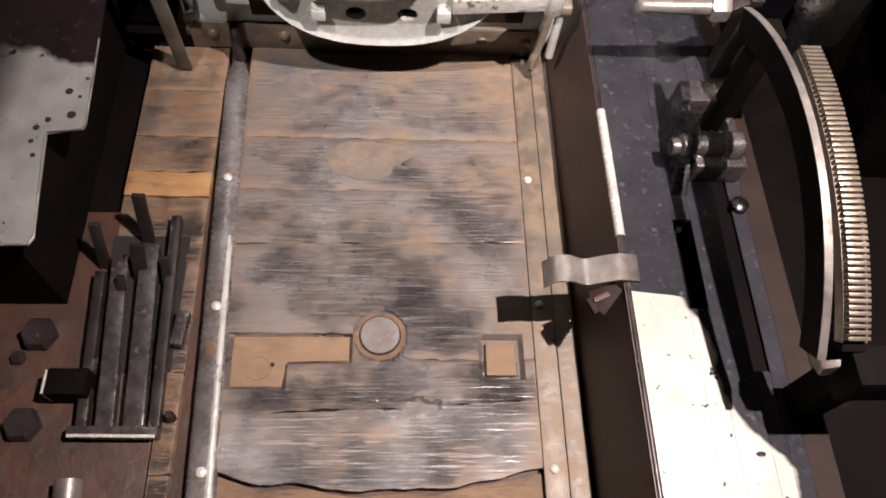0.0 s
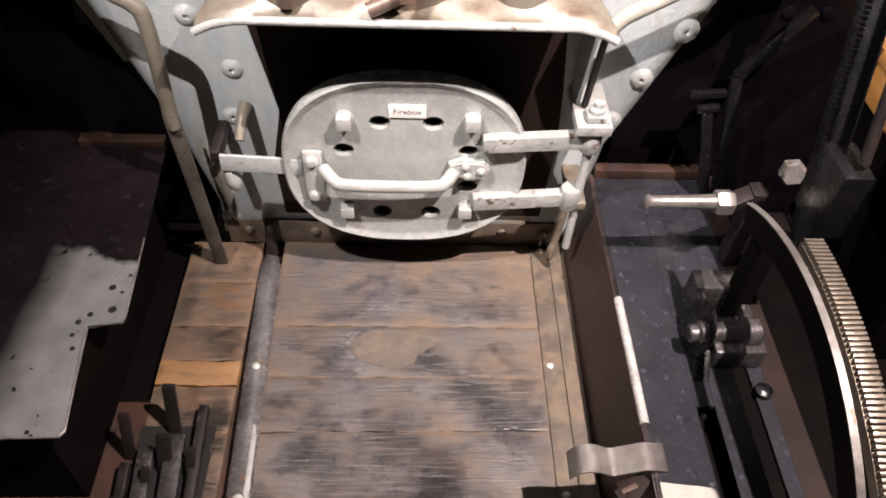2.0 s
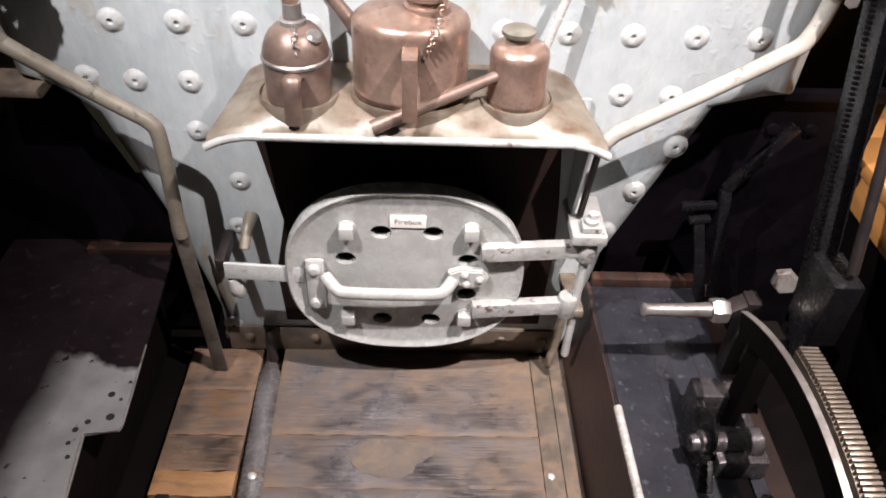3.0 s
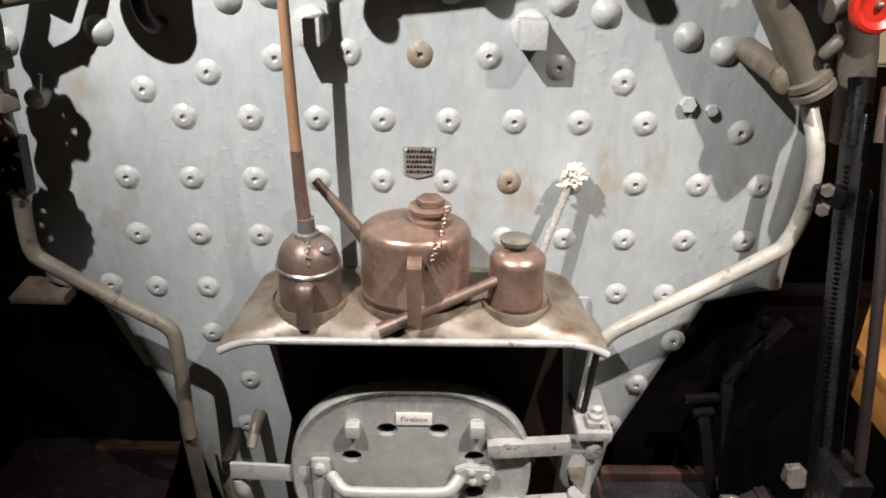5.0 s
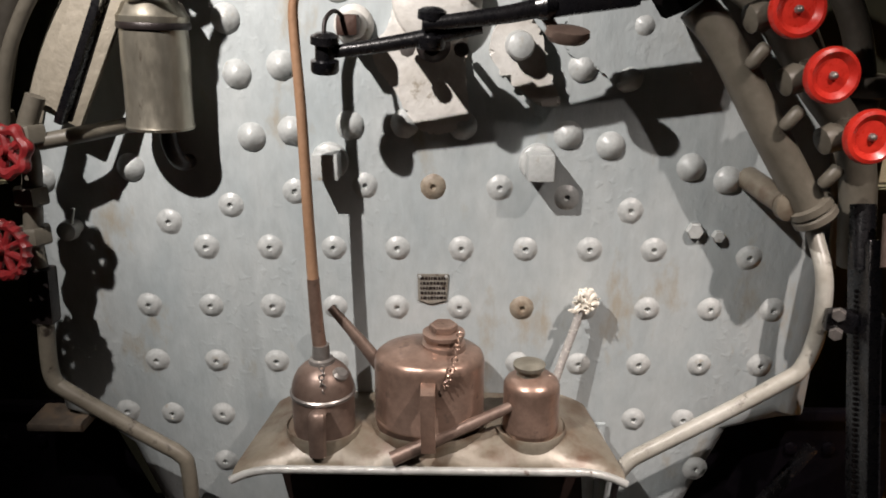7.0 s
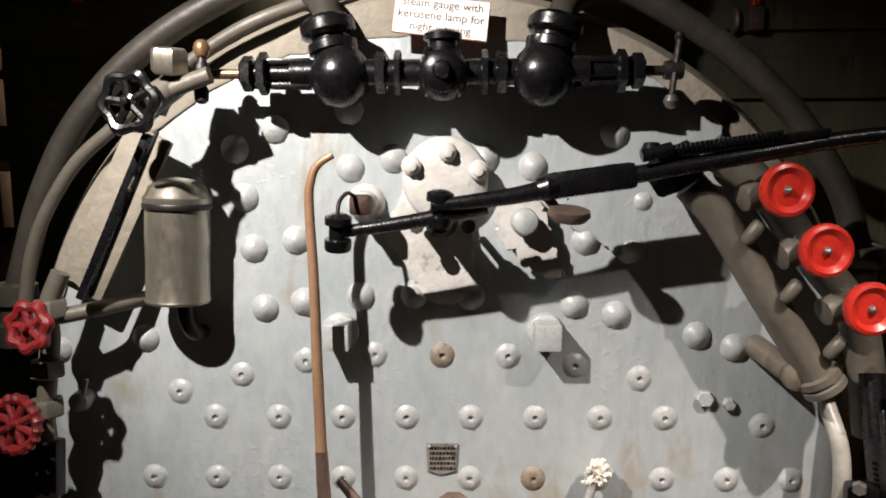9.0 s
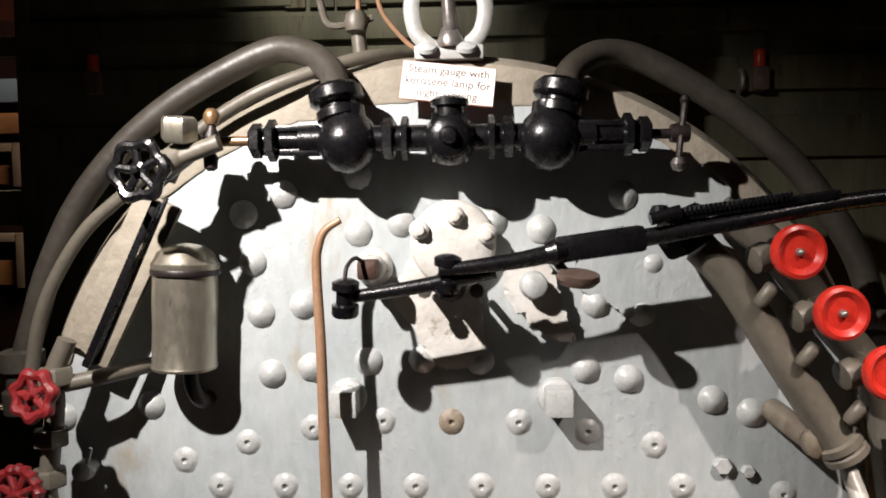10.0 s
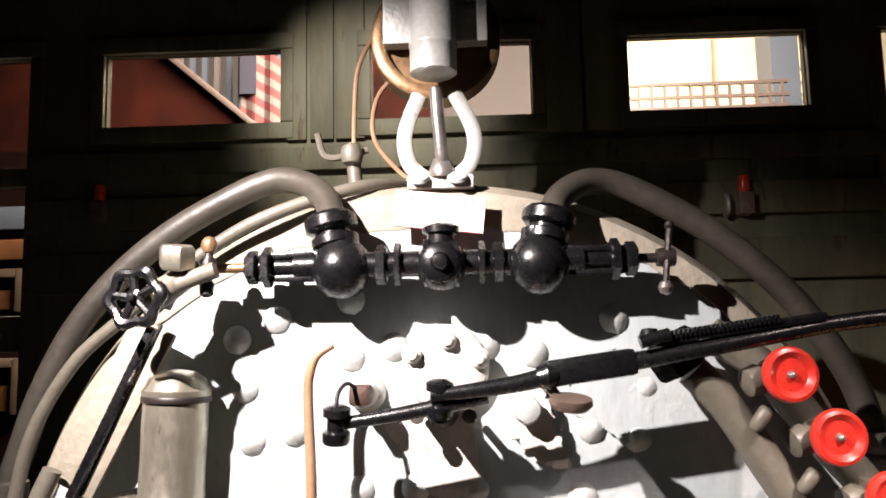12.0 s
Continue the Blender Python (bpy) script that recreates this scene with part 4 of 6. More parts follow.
tube(bm, [(0.322, -0.02, 0.228), (0.316, -0.03, 0.10), (0.300, -0.05, 0.02)], 0.009, 10)
part("lower_hinge", bm, SHELF, frame_ob)
bm = B()
box(bm, -0.352, -0.334, -0.094, -0.001, 0.312, 0.338, 0.003)
part("latch_catch", bm, IRON, frame_ob)
bm = B()
tube(bm, [(-0.297, -0.001, 0.372), (-0.300, -0.03, 0.364), (-0.304, -0.06, 0.338)], 0.013, 12, r_end=0.009)
part("stud", bm, SHELF, frame_ob)
bm = B()
lathe(bm, [(0.006, 0), (0.014, 0.012), (0.016, 0.03), (0.010, 0.052), (0, 0.056)], (-0.318, -0.085, 0.243), (-0.15, -0.1, 1), 14)
part("drop_weight", bm, SILVER, frame_ob)
bm = B()
tube(bm, [(-0.292, -0.012, 0.085), (-0.290, -0.034, 0.055), (-0.288, -0.042, 0.012)], 0.011, 10)
part("foot_bracket", bm, IRON, frame_ob)

foundation = thing("foundation_ring", (0, 0, 0), "rusty foundation ring along the foot of the boiler", "boiler ring")
part("ring_bar", box(B(), -0.385, 0.325, -0.006, -0.0005, 0.006, 0.075, 0.002), DUSTYSTEEL, foundation)
for x in (-0.34, -0.2, 0.2, 0.29):
    part("rivet", lathe(B(), [(0.012, 0), (0.010, 0.005), (0.005, 0.008), (0, 0.009)], (x, -0.006, 0.045), (0, -1, 0), 12), DUSTYSTEEL, foundation)

# ---- handrails ----
rail = thing("grab_rail", (-0.39, -0.1, 0.0), "bent grey pipe grab rail with chipped paint", "grab rail", "grab rails")
bm = B()
tube(bm, [(-0.585, -0.1, 1.0), (-0.583, -0.1, 0.92), (-0.593, -0.1, 0.80), (-0.590, -0.1, 0.76), (-0.572, -0.1, 0.742), (-0.50, -0.1, 0.692), (-0.432, -0.1, 0.647), (-0.405, -0.1, 0.628), (-0.394, -0.1, 0.595), (-0.397, -0.1, 0.44), (-0.398, -0.098, 0.40)], 0.0125, 14)
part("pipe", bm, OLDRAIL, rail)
bm = B()
bar(bm, (-0.398, -0.098, 0.42), (-0.392, -0.07, 0.012), 0.026, 0.006, 0.002, up=(0, 1, 0))
bar(bm, (-0.411, -0.085, 0.42), (-0.405, -0.057, 0.012), 0.006, 0.026, 0.002, up=(0, 1, 0))
part("leg", bm, LEGPAINT, rail, "scuffed angle iron leg")
rail2 = thing("grab_rail", (0.32, -0.1, 0.6), "bent grey pipe grab rail beside the can shelf", "grab rail", "grab rails")
bm = B()
tube(bm, [(0.306, -0.1, 0.60), (0.320, -0.1, 0.622), (0.345, -0.1, 0.641), (0.45, -0.1, 0.706), (0.545, -0.1, 0.768), (0.575, -0.1, 0.795), (0.590, -0.1, 0.86), (0.586, -0.1, 0.94), (0.58, -0.06, 1.0)], 0.0125, 14)
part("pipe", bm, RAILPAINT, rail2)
bm = B()
tube(bm, [(0.306, -0.1, 0.605), (0.304, -0.09, 0.55), (0.302, -0.07, 0.44)], 0.006, 10)
part("stay", bm, IRON, rail2)
# ---- steam turret: black manifold along the top ----
turret = thing("steam_turret", (0.01, -0.13, 1.43), "glossy black cast iron steam manifold with two globe valves", "manifold")
Y, ZT = -0.13, 1.480
X = (1, 0, 0)
bm = B()
lathe(bm, [(0.018, -0.20), (0.018, 0.20)], (0.006, Y, ZT), X, 20)
lathe(bm, [(0.021, -0.026), (0.034, -0.024), (0.034, -0.016), (0.026, -0.014), (0.030, 0.0), (0.026, 0.014), (0.034, 0.016), (0.034, 0.024), (0.021, 0.026)], (0.011, Y, ZT), X, 24)
part("pipe", bm, BLACK, turret)
bm = B()
lathe(bm, [(0.0, -0.037), (0.017, -0.034), (0.029, -0.022), (0.036, -0.006), (0.036, 0.006), (0.029, 0.022), (0.022, 0.028)], (0.011, Y - 0.004, ZT - 0.002), (0, 0, 1), 28)
part("tee_body", bm, BLACK, turret)
bm = B()
lathe(bm, [(0.020, 0.0), (0.020, 0.028), (0.026, 0.03), (0.026, 0.038), (0.02, 0.042), (0, 0.042)], (0.011, Y, ZT + 0.012), (0, 0, 1), 20)
part("top_cap", bm, BLACK, turret)
bm = B()
lathe(bm, [(0.028, 0.0), (0.027, 0.030), (0.023, 0.034), (0.013, 0.036), (0.009, 0.046), (0, 0.048)], (0.011, Y - 0.012, ZT - 0.002), (0, -1, 0), 24)
part("front_plug", bm, BLACK, turret)
for sx in (-0.128, 0.145):
    s = 1 if sx > 0 else -1
    bm = B()
    lathe(bm, [(0.0, -0.043), (0.02, -0.039), (0.034, -0.026), (0.042, -0.006), (0.042, 0.006), (0.034, 0.026), (0.024, 0.036), (0.022, 0.05)], (sx, Y, ZT - 0.004), (0, 0.06, 1), 28)
    valve = part("globe_valve", bm, BLACK, turret)
    bm = B()
    lathe(bm, [(0.026, 0.0), (0.033, 0.003), (0.033, 0.014), (0.026, 0.018), (0.026, 0.022), (0.034, 0.024), (0.038, 0.028), (0.038, 0.042), (0.032, 0.048), (0.02, 0.05)], (sx + s * 0.010, Y + 0.005, ZT + 0.026), (s * 0.22, 0.12, 1), 12)
    part("union_nut", bm, BLACK, valve)
    for k, (d, r, w) in enumerate(((0.055, 0.028, 0.016), (0.078, 0.030, 0.010))):
        part("hex_nut", hexagon(B(), (sx - s * d - w / 2, Y, ZT), X, r, w), BLACK, valve)
    bm = B()
    for dz in (0.016, -0.018):
        bar(bm, (sx + s * 0.04, Y, ZT + dz), (sx + s * 0.118, Y, ZT + dz * 0.9), 0.02, 0.008, 0.002)
    lathe(bm, [(0.012, 0.03), (0.012, 0.12)], (sx, Y, ZT), (s, 0, 0), 12)
    part("yoke", bm, BLACK, valve)
    part("packing_nut", hexagon(B(), (sx + s * 0.098, Y, ZT), (s, 0, 0), 0.029, 0.013), BLACK, valve)
    part("packing_nut", hexagon(B(), (sx + s * 0.118, Y, ZT), (s, 0, 0), 0.024, 0.016), BLACK, valve)
    part("spindle", tube(B(), [(sx + s * 0.13, Y, ZT), (sx + s * 0.182, Y, ZT)], 0.007, 10, smooth=False), BRASS if s < 0 else IRON, valve)
bm = B()
lathe(bm, [(0.012, -0.012), (0.014, 0.0), (0.012, 0.012)], (0.318, Y - 0.004, ZT), X, 14)
tube(bm, [(0.325, Y - 0.004, 1.522), (0.318, Y - 0.012, ZT), (0.312, Y - 0.02, 1.443)], 0.0045, 8, smooth=False)
lathe(bm, [(0, -0.007), (0.005, -0.005), (0.007, 0), (0.005, 0.005), (0, 0.007)], (0.325, Y - 0.004, 1.524), seg=14)
ballh = part("ball_handle", bm, IRON, turret)
part("ball", lathe(B(), [(0, -0.0105), (0.0075, -0.0075), (0.0105, 0), (0.0075, 0.0075), (0, 0.0105)], (0.312, Y - 0.02, 1.438), seg=18), STEEL, ballh, "polished steel ball")
bm = B()
lathe(bm, [(0.004, -0.044), (0.009, -0.040), (0.010, -0.026), (0.006, -0.02), (0.010, -0.008), (0.011, 0.004), (0.006, 0.012), (0.0055, 0.018)], (-0.307, Y - 0.03, 1.482), (0.05, 0, 1), 18)
tee = part("tee_handle", bm, IRON, turret, "dark iron tee handle")
part("knob", lathe(B(), [(0, -0.012), (0.008, -0.009), (0.0115, 0), (0.009, 0.008), (0.005, 0.012), (0, 0.013)], (-0.306, Y - 0.03, 1.509), seg=16), BRASS, tee, "worn brass knob")


turret.location, turret.scale = (0.0083, -0.0703, 1.4332), (1.058, 1.058, 1.058)

# big pipes over the boiler
for pts in ([(-0.150, -0.072, 1.545), (-0.168, -0.035, 1.59), (-0.207, 0.0, 1.624), (-0.265, 0.02, 1.636), (-0.342, 0.02, 1.605), (-0.434, 0.02, 1.553), (-0.517, 0.02, 1.485), (-0.587, 0.02, 1.400), (-0.638, 0.02, 1.30), (-0.665, 0.02, 1.22), (-0.69, 0.02, 1.14)],
            [(0.172, -0.072, 1.545), (0.188, -0.035, 1.584), (0.231, 0.0, 1.614), (0.288, 0.02, 1.614), (0.369, 0.02, 1.574), (0.455, 0.02, 1.516), (0.539, 0.02, 1.438), (0.598, 0.02, 1.357), (0.635, 0.02, 1.288), (0.66, 0.02, 1.20)]):
    steam = thing("steam_pipe", pts[-1], "thick grey-brown steam pipe curving over the boiler", "pipe", "steam pipes")
    part("pipe", tube(B(), pts, 0.0207, 18), SHADEDPIPE, steam)
    x, y, z = pts[-1]
    bm = B()
    lathe(bm, [(0.022, -0.08), (0.03, -0.075), (0.032, -0.04), (0.025, -0.036), (0.025, -0.01), (0.034, -0.006), (0.034, 0.024), (0.025, 0.028)], (x, y, z), (0, 0, 1), 16)
    part("union", bm, SHADEDPIPE, steam)
thin = thing("thin_pipe", (-0.65, -0.02, 1.2), "slim grey pipe running round the boiler top", "pipe")
part("pipe", tube(B(), [(-0.05, 0.12, 1.64), (-0.12, 0.02, 1.622), (-0.243, -0.02, 1.579), (-0.33, -0.02, 1.538), (-0.42, -0.02, 1.475), (-0.496, -0.02, 1.412), (-0.556, -0.02, 1.360), (-0.604, -0.02, 1.291), (-0.635, -0.02, 1.22), (-0.655, -0.02, 1.12)], 0.0105, 14), CREAM, thin)

# ---- water gauge column ----
col_t = thing("water_gauge", (-0.52, -0.1, 1.16), "slanting glass water gauge with black guard rods and valves", "water gauge")
bm = B()
bar(bm, (-0.405, -0.105, 1.40), (-0.516, -0.105, 1.165), 0.012, 0.022, 0.003, up=(0, 1, 0))
part("guard_rod", bm, BLACK, col_t)
bm = B()
bar(bm, (-0.398, -0.092, 1.405), (-0.509, -0.092, 1.165), 0.005, 0.008, 0.002, up=(0, 1, 0))
part("guard_rod", bm, IRON, col_t)
bm = B()
bar(bm, (-0.424, -0.05, 1.405), (-0.546, -0.05, 1.165), 0.072, 0.014, 0.006, up=(0, 1, 0))
part("backplate", bm, LAGGING, col_t, "pale plaster-covered backing")
bm = B()
lathe(bm, [(0.018, 0), (0.021, 0.01), (0.018, 0.05), (0.014, 0.08)], (-0.395, -0.135, 1.44), (0.55, 0.5, 0.5), 16)
tube(bm, [(-0.41, -0.12, 1.44), (-0.36, -0.12, 1.462), (-0.31, -0.12, 1.48)], 0.012, 12)
tube(bm, [(-0.39, -0.11, 1.43), (-0.365, -0.11, 1.48), (-0.36, -0.1, 1.50)], 0.013, 12)
part("valve_body", bm, CREAM, col_t)
part("cap_nut", hexagon(B(), (-0.366, -0.12, 1.482), (0.1, -0.2, 1), 0.026, 0.034), TIN, col_t, "pale hexagonal cap nut")


def hand_wheel(parent, at, axis, R, rim, spokes, material, teeth=0):
    q = Vector((0, 0, 1)).rotation_difference(Vector(axis)).to_matrix()
    at = Vector(at)
    bm = B()
    seg, n = 56, 8
    rings = []
    for i in range(seg):
        a = 2 * math.pi * i / seg
        c = Vector((math.cos(a), math.sin(a), 0))
        wave = math.cos(teeth * a)
        RR = R * (0.88 + (0.07 if teeth < 10 else 0.035) * wave)
        rr = rim * (1.0 + 0.12 * wave)
        rings.append([bm.verts.new(at + q @ (c * (RR + rr * math.cos(t)) + Vector((0, 0, rr * math.sin(t))))) for t in (2 * math.pi * k / n for k in range(n))])
    for i in range(seg):
        for k in range(n):
            bm.faces.new((rings[i][k], rings[i][(k + 1) % n], rings[(i + 1) % seg][(k + 1) % n], rings[(i + 1) % seg][k]))
    wheel = part("hand_wheel", bm, material, parent)
    bm = B()
    for k in range(spokes):
        a = 2 * math.pi * (k + 0.3) / spokes
        tube(bm, [at, at + q @ Vector((math.cos(a) * R * 0.9, math.sin(a) * R * 0.9, 0))], rim * 0.75, 8, smooth=False)
    lathe(bm, [(0.011, -0.006), (0.012, 0.004), (0.006, 0.006), (0.005, 0.014), (0, 0.015)], at, axis, 14)
    part("spokes", bm, material, wheel)
    return wheel


hand_wheel(col_t, (-0.405, -0.165, 1.440), (-0.1, -1, 0.05), 0.040, 0.0082, 5, BLACK, 6)
drain = thing("gauge_valve", (-0.56, -0.1, 1.1), "old gauge cock with chipped red wheels on grey pipe", "valve")
bm = B()
tube(bm, [(-0.556, -0.085, 1.20), (-0.575, -0.09, 1.15), (-0.575, -0.09, 1.10), (-0.582, -0.095, 1.03), (-0.588, -0.1, 0.95), (-0.59, -0.1, 0.86)], 0.014, 12)
part("pipe", bm, CREAM, drain)
for z, x in ((1.135, -0.57), (1.045, -0.580), (0.985, -0.585)):
    part("union_nut", hexagon(B(), (x, -0.095, z), (0, 0, 1), 0.026, 0.026), CREAM, drain)
part("arm", tube(B(), [(-0.56, -0.09, 1.135), (-0.50, -0.07, 1.145), (-0.45, -0.0, 1.15)], 0.012, 10), CREAM, drain)
bm = B()
bar(bm, (-0.58, -0.1, 0.95), (-0.586, -0.1, 0.86), 0.034, 0.03, 0.006, up=(0, 1, 0))
part("cock_body", bm, IRON, drain)
hand_wheel(drain, (-0.567, -0.155, 1.134), (-0.2, -1, 0.15), 0.033, 0.0085, 5, OLDRED, 7)
hand_wheel(drain, (-0.597, -0.155, 0.993), (-0.2, -1, 0.15), 0.041, 0.0075, 8, OLDRED, 18)
part("spindle", tube(B(), [(-0.567, -0.1, 1.13), (-0.567, -0.16, 1.134)], 0.006, 8, smooth=False), BRASS, drain)
part("spindle", tube(B(), [(-0.585, -0.1, 0.993), (-0.597, -0.16, 0.993)], 0.006, 8, smooth=False), BRASS, drain)
small = thing("try_cock", (-0.57, 0, 0.985), "small painted try cock on the boiler plate", "valve")
bm = B()
lathe(bm, [(0.012, 0), (0.012, 0.015), (0.017, 0.02), (0.015, 0.035), (0.006, 0.042), (0, 0.043)], (-0.57, -0.001, 0.985), (0, -1, 0), 14)
bar(bm, (-0.563, -0.03, 0.995), (-0.555, -0.032, 1.022), 0.006, 0.006, 0.002, up=(0, 1, 0))
part("cock", bm, BOLT, small)

# ---- lubricator can ----
lub = thing("lubricator_can", (-0.383, -0.08, 1.156), "dented tan metal canister with a domed lid", "canister")
bm = B()
lathe(bm, [(0.046, 0.0), (0.0475, 0.004), (0.046, 0.008), (0.0455, 0.06), (0.0465, 0.10), (0.0455, 0.145), (0.0, 0.146)], (-0.384, -0.08, 1.156), (0.035, 0, 1), 36)
for v in bm.verts:
    d = (v.co - Vector((-0.384, -0.128, 1.235))).length
    v.co.y += 0.006 * math.exp(-(d / 0.014) ** 2)
part("body", bm, TIN, lub)
bm = B()
lathe(bm, [(0.0475, 0.0), (0.0485, 0.003), (0.0485, 0.010), (0.045, 0.014), (0.040, 0.026), (0.026, 0.036), (0.0, 0.040)], (-0.379, -0.08, 1.300), (0.035, 0, 1), 36)
lid = part("lid", bm, TIN, lub)
part("band", lathe(B(), [(0.0485, 0.0), (0.0495, 0.002), (0.0495, 0.007), (0.0485, 0.009)], (-0.379, -0.08, 1.293), (0.035, 0, 1), 36), IRON, lub)
bm = B()
tube(bm, [(-0.378, -0.075, 1.16), (-0.377, -0.07, 1.125), (-0.37, -0.05, 1.10), (-0.365, -0.0, 1.10)], 0.012, 12)
part("outlet", bm, IRON, lub)
lub.location, lub.scale = (-0.394, -0.052, 1.1505), (1.026, 1.026, 1.026)
part("screw", lathe(B(), [(0.006, 0), (0.005, 0.003), (0, 0.004)], (-0.386, -0.121, 1.236), (0, -1, 0), 10), CREAM, lub)
part("bracket", bar(B(), (-0.38, -0.045, 1.25), (-0.38, -0.0, 1.25), 0.03, 0.03, 0.004), IRON, lub)

# ---- throttle ----
stand = thing("throttle_stand", (0.01, 0, 1.24), "flaking white-painted throttle bracket bolted to the boiler", "bracket")
# Thin pale plate; its white stands in for a lit patch of paint.
bm = B()
prism(bm, worn_outline([(-0.05, 1.335), (-0.02, 1.36), (0.03, 1.362), (0.068, 1.33), (0.05, 1.27), (0.055, 1.19), (0.062, 1.155), (0.02, 1.135), (-0.025, 1.145), (-0.045, 1.19), (-0.08, 1.235), (-0.088, 1.262), (-0.062, 1.29)], 0.004, 1.0), -0.012, -0.001, bevel=0.003)
part("casting", bm, WHITE_FLAKE, stand, "flaking pale paint coloured as a lit patch of the boiler")
part("flange", lathe(B(), [(0.066, 0.0), (0.065, 0.010), (0.060, 0.016), (0.040, 0.021), (0, 0.023)], (0.010, -0.011, 1.332), (0, -1, 0), 40), WHITE_FLAKE, stand)
for x, z in ((0.014, 1.373), (-0.039, 1.353), (0.060, 1.345)):
    part("nut", lathe(B(), [(0.017, 0), (0.017, 0.004), (0.0145, 0.006), (0.0135, 0.016), (0.010, 0.019), (0.008, 0.019), (0.0075, 0.025), (0, 0.027)], (x, -0.024, z), (0, -1, 0), 14), WHITE_FLAKE, stand)
bm = B()
lathe(bm, [(0.026, 0), (0.025, 0.02), (0.018, 0.025), (0.018, 0.07), (0.012, 0.076), (0, 0.076)], (0.005, -0.025, 1.270), (0, -1, 0), 20)
part("gland", bm, IRON, stand)
for x in (-0.03, 0.045):
    part("gland_stud", lathe(B(), [(0.006, 0), (0.006, 0.04), (0.011, 0.041), (0.011, 0.052), (0, 0.054)], (x, -0.03, 1.266), (0, -1, 0), 8), STEEL, stand)
blk = thing("plug_boss", (-0.11, 0, 1.29), "rusty square plug on a white boss", "plug")
bm = B()
lathe(bm, [(0.030, 0), (0.028, 0.01), (0.021, 0.016), (0.020, 0.05), (0.016, 0.055), (0, 0.055)], (-0.113, -0.001, 1.296), (0, -1, 0), 20)
part("boss", bm, WHITE_FLAKE, blk)
part("plug_head", box(B(), -0.127, -0.097, -0.09, -0.052, 1.283, 1.312, 0.006), RUST, blk)
fin = thing("fulcrum_bracket", (0.14, 0, 1.23), "white flaking cast fulcrum bracket", "bracket")
bm = B()
prism(bm, worn_outline([(0.085, 1.275), (0.105, 1.31), (0.145, 1.315), (0.165, 1.28), (0.165, 1.24), (0.195, 1.19), (0.19, 1.182), (0.155, 1.182), (0.12, 1.22), (0.09, 1.245)], 0.0025, 4.0), -0.032, -0.001, bevel=0.006)
part("casting", bm, WHITE_FLAKE, fin)
for dz in (0.0, 0.022):
    part("collar", lathe(B(), [(0.020, 0), (0.021, 0.003), (0.018, 0.013), (0.008, 0.018), (0, 0.018)], (0.128, -0.032 - dz * 0.8, 1.270), (0.1, -1, 0.1), 18), BOLT, fin)
patch = thing("patch_plate", (0.32, 0, 1.27), "riveted repair patch under thick grey paint", "patch")
bm = B()
prism(bm, worn_outline([(0.20, 1.35), (0.29, 1.355), (0.37, 1.335), (0.385, 1.30), (0.415, 1.24), (0.42, 1.218), (0.395, 1.215), (0.385, 1.238), (0.34, 1.235), (0.29, 1.222), (0.272, 1.205), (0.265, 1.23), (0.22, 1.245), (0.195, 1.265)], 0.004, 6.0), -0.008, -0.001, bevel=0.004)
part("sheet", bm, PAINT, patch)

lever = thing("throttle_lever", (-0.134, -0.13, 1.264), "long black forged throttle lever with ratchet", "lever")
bm = B()
tube(bm, [(-0.138, -0.13, 1.263), (-0.07, -0.13, 1.272), (0.0, -0.13, 1.284), (0.07, -0.13, 1.300)], 0.0085, 12, r_end=0.0125)
arm = part("arm", bm, BLACK, lever)
bm = B()
tube(bm, [(-0.005, -0.142, 1.300), (0.05, -0.142, 1.306), (0.11, -0.140, 1.314), (0.16, -0.137, 1.325)], 0.009, 12, r_end=0.0135)
part("link", bm, BLACK, lever)
bm = B()
bar(bm, (0.15, -0.135, 1.325), (0.272, -0.135, 1.341), 0.028, 0.036, 0.008)
lathe(bm, [(0.0, -0.016), (0.014, -0.014), (0.019, 0), (0.014, 0.014), (0, 0.016)], (0.152, -0.137, 1.323), (1, 0, 0.12), 16)
part("slide_block", bm, BLACK, lever)
bm = B()
tube(bm, [(0.265, -0.135, 1.340), (0.42, -0.142, 1.366), (0.56, -0.15, 1.389), (0.74, -0.20, 1.402), (0.95, -0.30, 1.41)], 0.0125, 12, r_end=0.010)
part("shaft", bm, BLACK, lever)
bm = B()
bar(bm, (0.295, -0.142, 1.366), (0.52, -0.152, 1.396), 0.014, 0.012, 0.003)
for k in range(26):
    t = k / 25
    p = Vector((0.305, -0.142, 1.372)).lerp(Vector((0.455, -0.149, 1.392)), t)
    box(bm, p.x - 0.0015, p.x + 0.0015, p.y - 0.011, p.y + 0.007, p.z - 0.004, p.z + 0.007)
part("ratchet", bm, BLACK, lever, "toothed black ratchet bar")
bm = B()
lathe(bm, [(0.012, 0), (0.014, 0.008), (0.010, 0.016), (0, 0.017)], (0.290, -0.142, 1.368), (0, 0, 1), 12)
tube(bm, [(0.275, -0.15, 1.366), (0.315, -0.15, 1.376)], 0.009, 10, smooth=False)
part("latch_knob", bm, BLACK, lever)
part("drop_link", tube(B(), [(-0.136, -0.135, 1.285), (-0.134, -0.128, 1.305), (-0.126, -0.105, 1.316), (-0.116, -0.085, 1.308)], 0.003, 10), IRON, lever)
for x, z in ((-0.136, 1.263), (0.005, 1.295)):
    bm = B()
    lathe(bm, [(0.017, -0.026), (0.019, -0.022), (0.019, -0.010), (0.013, -0.008), (0.013, 0.010), (0.019, 0.012), (0.019, 0.022), (0.012, 0.026), (0, 0.028)], (x, -0.132, z), (0.06, -0.15, 1), 18)
    part("pivot_pin", bm, BLACK, lever)
bm = B()
